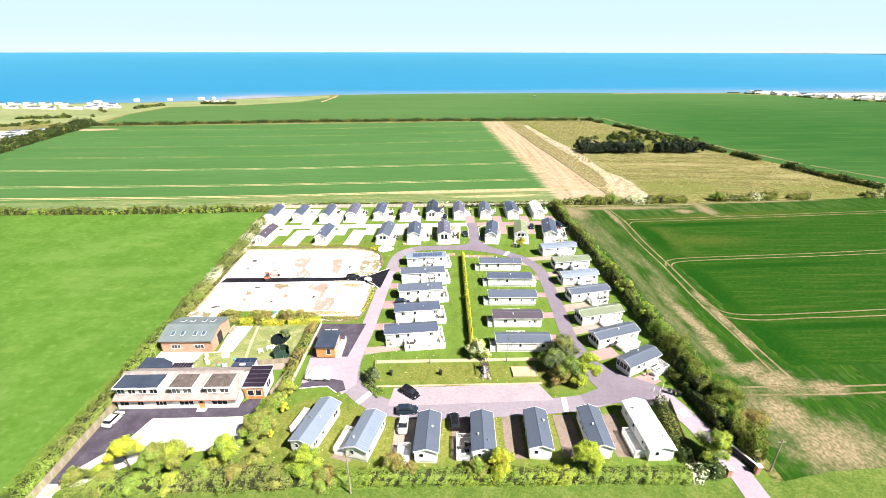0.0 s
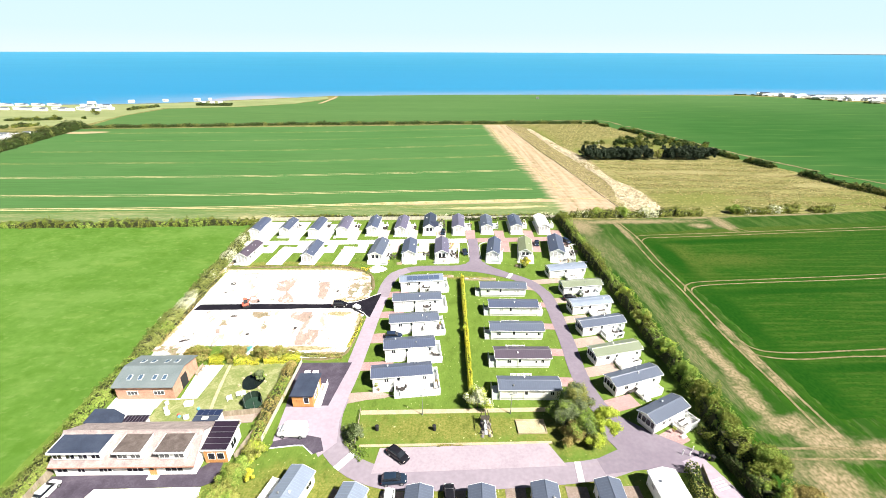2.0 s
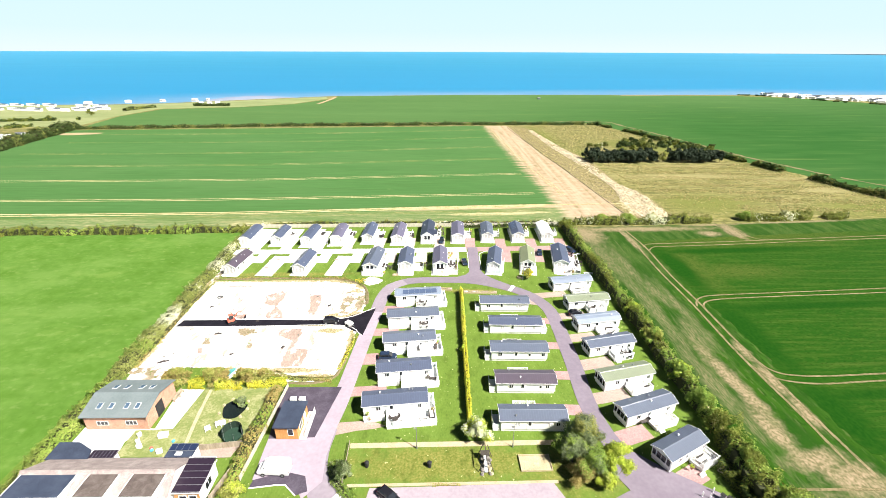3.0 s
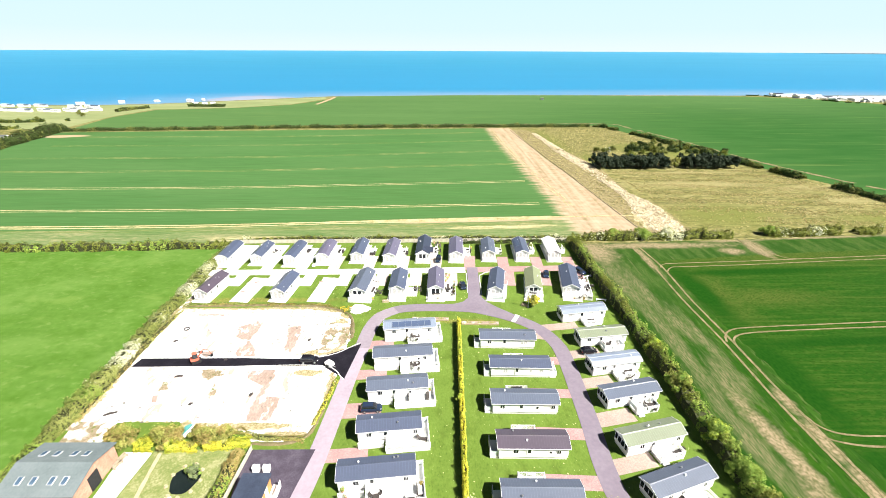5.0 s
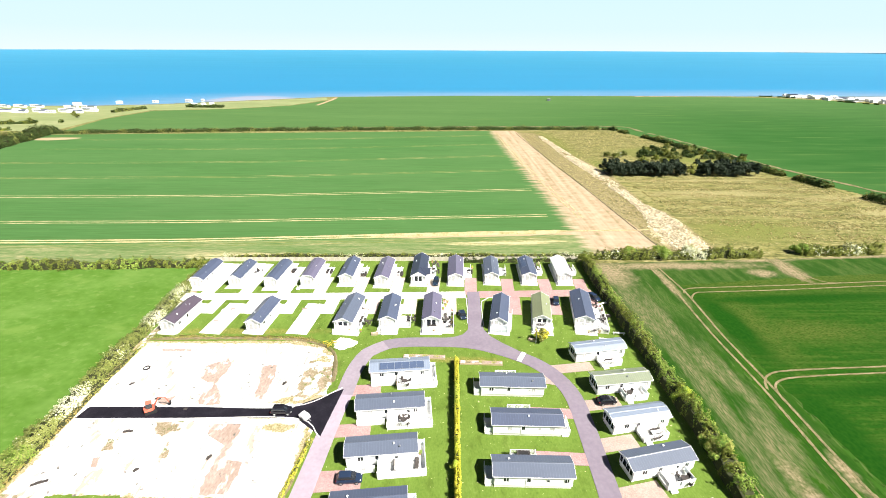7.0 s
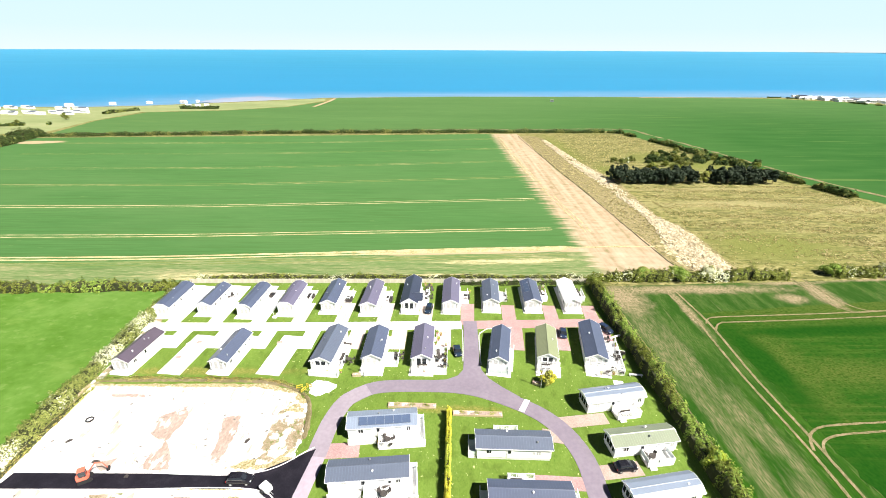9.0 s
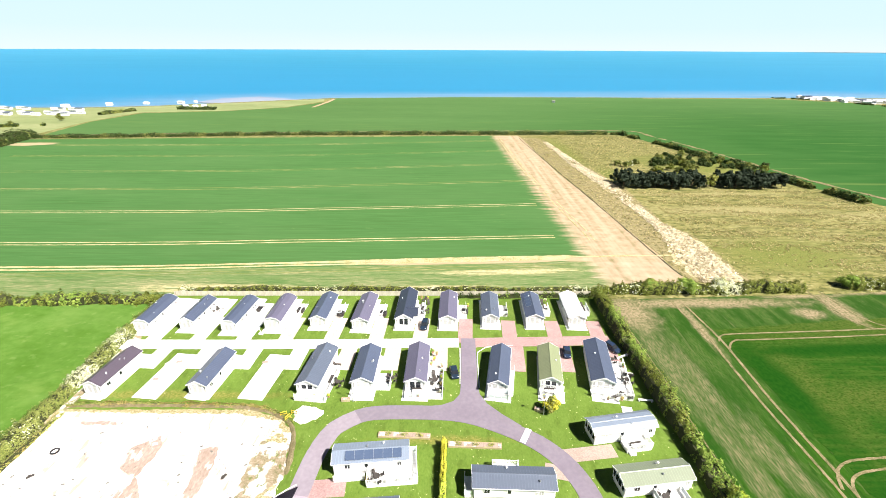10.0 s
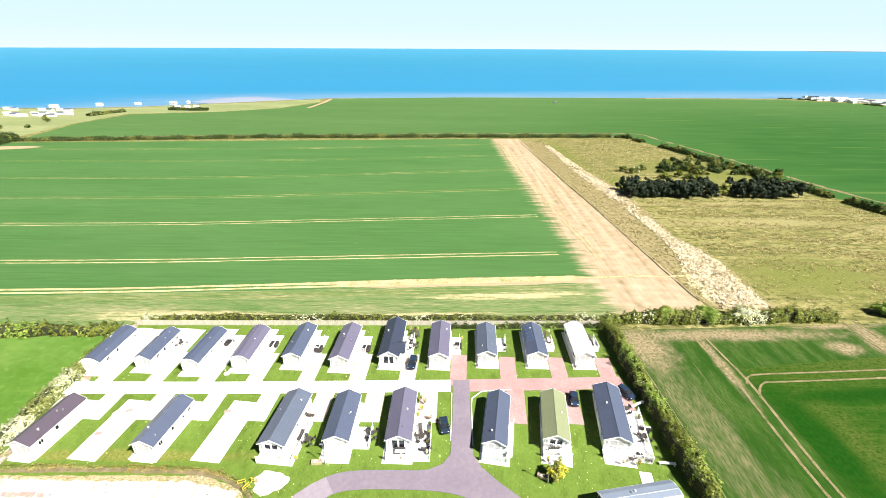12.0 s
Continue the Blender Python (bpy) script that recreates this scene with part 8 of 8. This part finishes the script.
hedge([(-10.6, 69.0), (4, 69.2), (20.4, 69.6)], 0.5, 0.35, "russet", "low dry plants along the car park edge", 24, 0.13, 26, "olive", 0.5, rough=0.6, gaps=0.2)

BUSHES = ((-52.5, 49.5, "olive"), (-49.5, 50.6, "lime"), (-47.6, 49.2, "olive"), (-43.4, 48.6, "green"), (-41.8, 50.8, "green"), (-38.2, 48.6, "lime"), (-34.0, 49.4, "green"), (-32.8, 51.2, "olive"), (-29.2, 49.4, "russet"),
          (-27.4, 51.6, "olive"), (-25.0, 50.0, "green"), (-22.8, 49.2, "olive"), (-16.0, 49.2, "russet"), (-26.6, 53.6, "olive"), (-27.8, 60.0, "olive"), (-28.2, 65.6, "green"), (-26.8, 67.4, "olive"), (-3.2, 50.0, "russet"), (6.6, 49.6, "olive"))
for i, (x, y, leaf) in enumerate(BUSHES):
    tree(x, y, rs.uniform(2.0, 3.4), rs.uniform(1.3, 2.0), leaf, "%s garden bush in the mixed front planting" % {"olive": "olive-green", "russet": "brownish", "green": "green", "lime": "lime-green"}[leaf], 700 + i, 0.105, 6500, 0.06, "bush", 0.05, second=("green", "lime", "olive")[i % 3])
TREES = (  # x, y, height, radius, leaf, second, label
    (-46.2, 52.0, 6.2, 2.4, "lime", "yellow", "bright yellow-green tree before the house"), (-41.4, 51.0, 5.6, 2.5, "green", "olive", "green tree before the house"),
    (-38.4, 51.6, 5.6, 2.5, "olive", "lime", "spreading olive-green tree before the house"), (-31.2, 52.2, 6.2, 2.4, "lime", "green", "fresh green tree beside the terrace"),
    (-28.6, 57.2, 5.2, 2.6, "olive", "green", "olive-green tree beside the terrace"), (-27.8, 62.0, 4.4, 2.2, "olive", "green", "olive shrub tree near the house"),
    (-18.9, 50.0, 5.2, 2.7, "lime", "green", "fresh lime-green tree in the front hedge"), (-6.0, 50.6, 3.2, 1.9, "olive", "russet", "olive bush in the front hedge"),
    (9.8, 50.2, 4.4, 2.3, "lime", "yellow", "yellow-green tree in the front hedge"), (23.0, 50.0, 5.4, 2.5, "lime", None, "bright lime-green tree in the front hedge"),
    (43.6, 51.8, 5.6, 2.6, "lime", "green", "green tree beside the entrance gate"), (51.0, 63.0, 5.6, 2.9, "hedge", "green", "broad green tree in the boundary hedge"),
    (52.4, 56.8, 4.6, 2.8, "russet", "olive", "brownish tree in the boundary hedge"), (50.0, 70.5, 4.8, 2.6, "hedge", "green", "green tree in the boundary hedge"),
    (24.2, 69.8, 3.6, 2.2, "russet", "green", "brownish-green shrub tree beside the car park"), (26.6, 70.8, 4.4, 2.7, "green", "sagey", "leafy green tree beside the car park"), (27.4, 68.6, 3.0, 1.8, "lime", "olive", "low lime-green shrub beside the car park"), (23.8, 73.0, 5.0, 2.6, "sagey", "green", "grey-green tree by the sand pit"),
    (26.2, 76.0, 6.4, 3.1, "sagey", "olive", "large grey-green tree beside the car park"), (29.6, 71.6, 5.8, 2.5, "lime", None, "bright lime-green tree beside the loop road"),
    (22.6, 75.0, 3.6, 1.9, "green", "dark", "dark green shrub tree by the sand pit"), (9.2, 77.6, 4.6, 2.3, "lime", "blossom", "young tree covered in white blossom"),
    (-11.6, 70.6, 3.2, 1.6, "sagey", "dark", "dark wispy grey-green shrub at the road corner"), (-32.9, 85.9, 2.0, 1.2, "sagey", "green", "rounded shrub beside the garden pond"),
    (49.8, 104, 4.2, 2.4, "green", "olive", "green tree standing in the boundary hedge"), (50.2, 116, 3.8, 2.0, "green", "lime", "green shrub tree in the boundary hedge"),
    (50.0, 92, 4.4, 2.4, "green", "lime", "leafy green tree in the boundary hedge"), (49.6, 84, 4.6, 2.3, "green", None, "leafy green tree in the boundary hedge"),
    (28.3, 134.5, 3.4, 1.45, "yellow", "olive", "small golden tree on the lawn"), (-26.4, 63.4, 2.2, 0.9, "yellow", None, "golden round shrub near the hedge"), (-27.0, 57.6, 2.0, 0.8, "yellow", None, "golden round shrub near the hedge"),
    (120, 182, 3.6, 2.4, "green", None, "lone round field shrub"), (64, 178.8, 3.6, 2.6, "green", "olive", "leafy shrub in the field hedge"), (74, 179, 3.8, 2.8, "green", None, "leafy shrub in the field hedge"),
    (83, 179.4, 3.6, 2.6, "olive", "blossom", "hawthorn covered in white blossom"), (8.2, 101.0, 2.2, 0.8, "lime", None, "round lime shrub in the golden hedge"))
for i, (x, y, h, r, leaf, second, lab) in enumerate(TREES):
    far = y > 90
    tree(x, y, h, r, leaf, lab, 100 + i, 0.10 if not far else 0.15, int((2300 if not far else 1350) * r * r + 900), 0.06 + 0.03 * r, bare=0.12 if h < 4.5 else 0.2, second=second, share=0.55 if second == "blossom" else 0.4)
k = 0
for gx0, gx1, n in ((91, 131, 13), (137, 168, 10)):
    for i in range(n):
        k += 1
        x = gx0 + (gx1 - gx0) * (i + 0.5) / n
        for row in range(3):
            tree(x + rs.uniform(-1.5, 1.5), 277 + 4.5 * row + rs.uniform(-1, 1.5), rs.uniform(5.5, 7.4), rs.uniform(2.2, 3.0), "pine", "dark pine in a dense plantation", 300 + 3 * k + row, 0.55, 420, 0.16, "pine_tree", 0.05)
tree(134.4, 279.5, 6.4, 3.0, "olive", "lighter broadleaf tree between two blocks of pines", 470, 0.4, 700, 0.15, bare=0.08)
for i in range(70):
    t = i / 69
    x, y = 128 + 52 * t + rs.uniform(-9, 9), 306 + 34 * math.sin(3.1 * t) + rs.uniform(-15, 13)
    tree(x, y, rs.uniform(1.6, 3.6), rs.uniform(1.8, 3.4), rs.choice(("scrub", "dark", "hedge")), "scrubby olive bush behind the pine plantation", 500 + i, 0.42, 420, 0.10, bare=0.05, name="bush")
for i, (x, y) in enumerate(((108, 318), (112, 321), (105, 322), (116, 325))):
    tree(x, y, 3.2, 2.4, "scrub", "lone scrubby bush in rough pasture", 590 + i, 0.42, 420, 0.10, bare=0.05, name="bush", second="blossom" if i == 1 else None)


def tussocks(name, label, spots, material, size, blades, seed):
    """Low tufts of upright blades, scattered over ground."""
    g = np.random.default_rng(seed)
    c = np.repeat(np.asarray(spots), blades, axis=0)
    k = len(c)
    P = np.stack([c[:, 0] + g.normal(size=k) * size * 0.7, c[:, 1] + g.normal(size=k) * size * 0.7, 0.08 + size * g.uniform(0.15, 0.75, k)], 1)
    N = np.stack([g.normal(size=k), g.normal(size=k), g.uniform(0.8, 2.4, k)], 1)
    return tagged(leaves(name, P, N, g.uniform(0.5, 1.1, k) * size, material, None), label, "grass", "", "stuff")


def strewn(n, seed, inside, box):
    """Random places in a box that pass a test."""
    g = random.Random(seed)
    out = []
    while len(out) < n:
        x, y = g.uniform(box[0], box[1]), g.uniform(box[2], box[3])
        if inside(x, y, g.random()):
            out.append((x, y))
    return out


STALK = leafy("bleached_stalks", [(0.4480, 0.3648, 0.2242), (0.6944, 0.6156, 0.4484), (0.8512, 0.7866, 0.6490)], 0.5, 0.4)
STRAW = leafy("straw_tussocks", [(0.2070, 0.1955, 0.0690), (0.3795, 0.3335, 0.1437), (0.5750, 0.4830, 0.2702)], 0.6, 0.45)


def stalk_line(y):
    return np.interp(y, (185, 204, 219, 232, 250, 283, 322, 385), (87.5, 88.5, 89.5, 87.8, 87.2, 86.0, 81.8, 78.0)), np.interp(y, (185, 204, 219, 232, 250, 283, 322, 385), (6.5, 6.8, 5.2, 2.4, 2.6, 4.4, 3.2, 1.6))


def on_stalks(x, y, r):
    c, w = stalk_line(y)
    return abs(x - c) < w * (0.6 + 0.4 * r) and (y < 216 or math.sin(0.23 * x + 0.11 * y) + 1.6 * r > 0.2)


tussocks("dead_stalks", "tufts of bleached dead stalks in a strip", strewn(2300, 71, on_stalks, (74, 97, 184.5, 388)), STALK, 0.50, 6, 81)
tussocks("dry_tussocks", "dry brown grass tussocks beside the bare soil", strewn(1500, 72, lambda x, y, r: np.interp(y, (190, 223, 254, 303, 407), (78, 75.8, 74, 68.5, 64)) < x < stalk_line(y)[0], (63, 96, 186, 402)), STRAW, 0.30, 4, 82)
tussocks("rough_tussocks", "yellowish grass tussocks of the rough pasture", strewn(5200, 73, lambda x, y, r: x < np.interp(y, (190, 216, 251, 275), (206, 196, 187, 175)) and math.sin(0.55 * y + 0.05 * x) + 0.5 * math.sin(0.21 * x + 0.13 * y) + 1.8 * (r - 0.5) > -0.1 and not (x < 128 and y < 206 and r < 0.8), (96, 206, 188, 274)), STRAW, 0.28, 4, 83)
tussocks("rough_tussocks", "yellowish grass tussocks of the rough pasture", strewn(2200, 74, lambda x, y, r: x < np.interp(y, (290, 355, 417), (170, 155, 140)) and x > stalk_line(y)[0] + 5 and (y > 345 or x < 120), (84, 172, 288, 410)), STRAW, 0.30, 4, 84)

# ---- far settlements ----
PALE = mat("far_white_wall", [(0.72, 0.72, 0.72), (0.82, 0.82, 0.82)], 0.3, 0.7)


def far_home(x, y, w, d, h, turn, roof, name="caravan", label="white far-off static caravan near the cliff", group="far caravans"):
    t = thing(name, pose(x, y, 0.06, 0, 0, turn), label, name.replace("_", " "), group)
    solid("wall", [PX([(-d / 2, 0), (d / 2, 0), (d / 2, h), (0, h + d * 0.16), (-d / 2, h)], -w / 2, w / 2)], PALE, t)
    solid("roof", [PX([(-d / 2 - 0.2, h - 0.03), (0, h + d * 0.16 + 0.02), (d / 2 + 0.2, h - 0.03), (d / 2 + 0.2, h + 0.12), (0, h + d * 0.16 + 0.2), (-d / 2 - 0.2, h + 0.12)], -w / 2 - 0.2, w / 2 + 0.2)], roof, t)
    for u in (-0.3, 0.05, 0.33):
        solid("window", [B(u * w - 0.6, u * w + 0.6, -d / 2 - 0.05, -d / 2, h * 0.4, h * 0.8)], CURTAIN, t)


rows = [(-352 - 9 * i, 507 + 3 * (i % 3)) for i in range(9)] + [(-345 - 8 * i, 519 + 2 * (i % 2)) for i in range(5)] + [(-392 - 10 * i, 514 + 4 * (i % 2)) for i in range(8)]
rows += [(-425 - 9 * i, 550 + 4 * (i % 2)) for i in range(12)] + [(-366 - 9 * i, 545 + 2 * (i % 2)) for i in range(4)]
rows += [(-292 - 3 * i, 368 - 8.5 * i) for i in range(6)] + [(-303 - 4 * i, 362 - 8 * i) for i in range(6)] + [(-316 - 5 * i, 356 - 7 * i) for i in range(6)]
for i, (x, y) in enumerate(rows):
    far_home(x, y, rs.uniform(6, 8.5), 3.0, 2.1, rs.uniform(-12, 12), ROOFS["white"] if i % 2 else ROOFS["grey"])
for x, y, w, h in ((-400, 570, 9, 3.2), (-365, 588, 7, 3.0), (-331, 600, 6, 2.6), (-295, 606, 8, 3.2), (-271, 571, 6, 3), (-261, 572, 5, 2.8), (-252, 573, 5, 3.2), (-284, 617, 3, 2.4)):
    far_home(x, y, w * 0.8, 4.5, h * 0.75, rs.uniform(-20, 20), ROOFS["white"], "cottage", "white far-off cottage near the cliff", "far cottages")
for i in range(110):
    q = i / 109
    x = 486 + 150 * q + rs.uniform(-8, 8)
    y = 672 - 80 * min(1, 1.6 * q) + rs.uniform(-4, 46)
    far_home(x, y, rs.uniform(5, 9), rs.uniform(3.5, 5), rs.uniform(2.0, 2.9), rs.uniform(-35, 35), ROOFS[rs.choice(("white", "white", "white", "slate", "white", "dark"))], "cottage", "pale far-off house of the coastal village", "far village")
sheet("ground", [(560, 628), (900, 640), (900, 716), (640, 708), (540, 700)], 0.07, SAND, "pale bare ground behind the village", "field")
sheet("ground", ragged([(268, 694), (330, 696), (330, 699), (268, 698)], 0.6, 6, 91), 0.09, SOIL, "pale bare patch near the cliff edge", "ground patch", 0.02)
far_home(500, 676, 17, 9, 3.2, 4, ROOFS["white"], "barn", "large white far-off barn beside the village", "far village")
far_home(478, 690, 12, 7, 3.6, 8, ROOFS["dark"], "barn", "dark-roofed far-off barn beside the village", "far village")
hedge([(440, 706), (470, 690), (492, 664), (520, 606), (560, 578), (640, 572)], 3, 1.4, "dark", "far dark shrubs before the village", 31, 0.8, 2.0, rough=0.5, gaps=0.3)
hedge([(-440, 432), (-387, 434.6), (-352, 438), (-321, 447)], 3, 2.0, "dark", "far dark field hedge near the cliff", 32, 0.7, 4.0, "hedge", 0.4, rough=0.6, gaps=-0.8)
hedge([(-330, 410), (-345, 394), (-372, 384)], 3, 2.4, "dark", "far dark shrubs beside a caravan field", 37, 0.7, 4.0, "hedge", 0.4, rough=0.6, gaps=-0.6)
for i, (x, y) in enumerate(((-346, 444), (-358, 439), (-340, 486), (-330, 476))):
    tree(x, y, 4.6 - i % 2, 2.4, "scrub", "far bushy tree in a coastal field hedge", 950 + i, 0.6, 260, 0.12, bare=0.1)
hedge([(-321, 511), (-316, 526), (-308, 542)], 5, 2.6, "scrub", "far dull green copse near the cliff", 33, 0.8, 3.0, "dark", 0.5)
hedge([(-272, 558), (-232, 556)], 5, 2.4, "dark", "far dark garden shrubs", 34, 0.9, 2.6)
ho = thing("shed", pose(138, 640, 0.06), "lone dull green far-off shed in the wheat", "shed")
solid("wall", [B(-1.8, 1.8, -1.4, 1.4, 0, 1.9)], GREENROOF, ho)
solid("roof", [PX([(-1.6, 1.9), (0, 2.5), (1.6, 1.9), (1.6, 2.0), (0, 2.62), (-1.6, 2.0)], -2, 2)], ROOFS["sage"], ho)
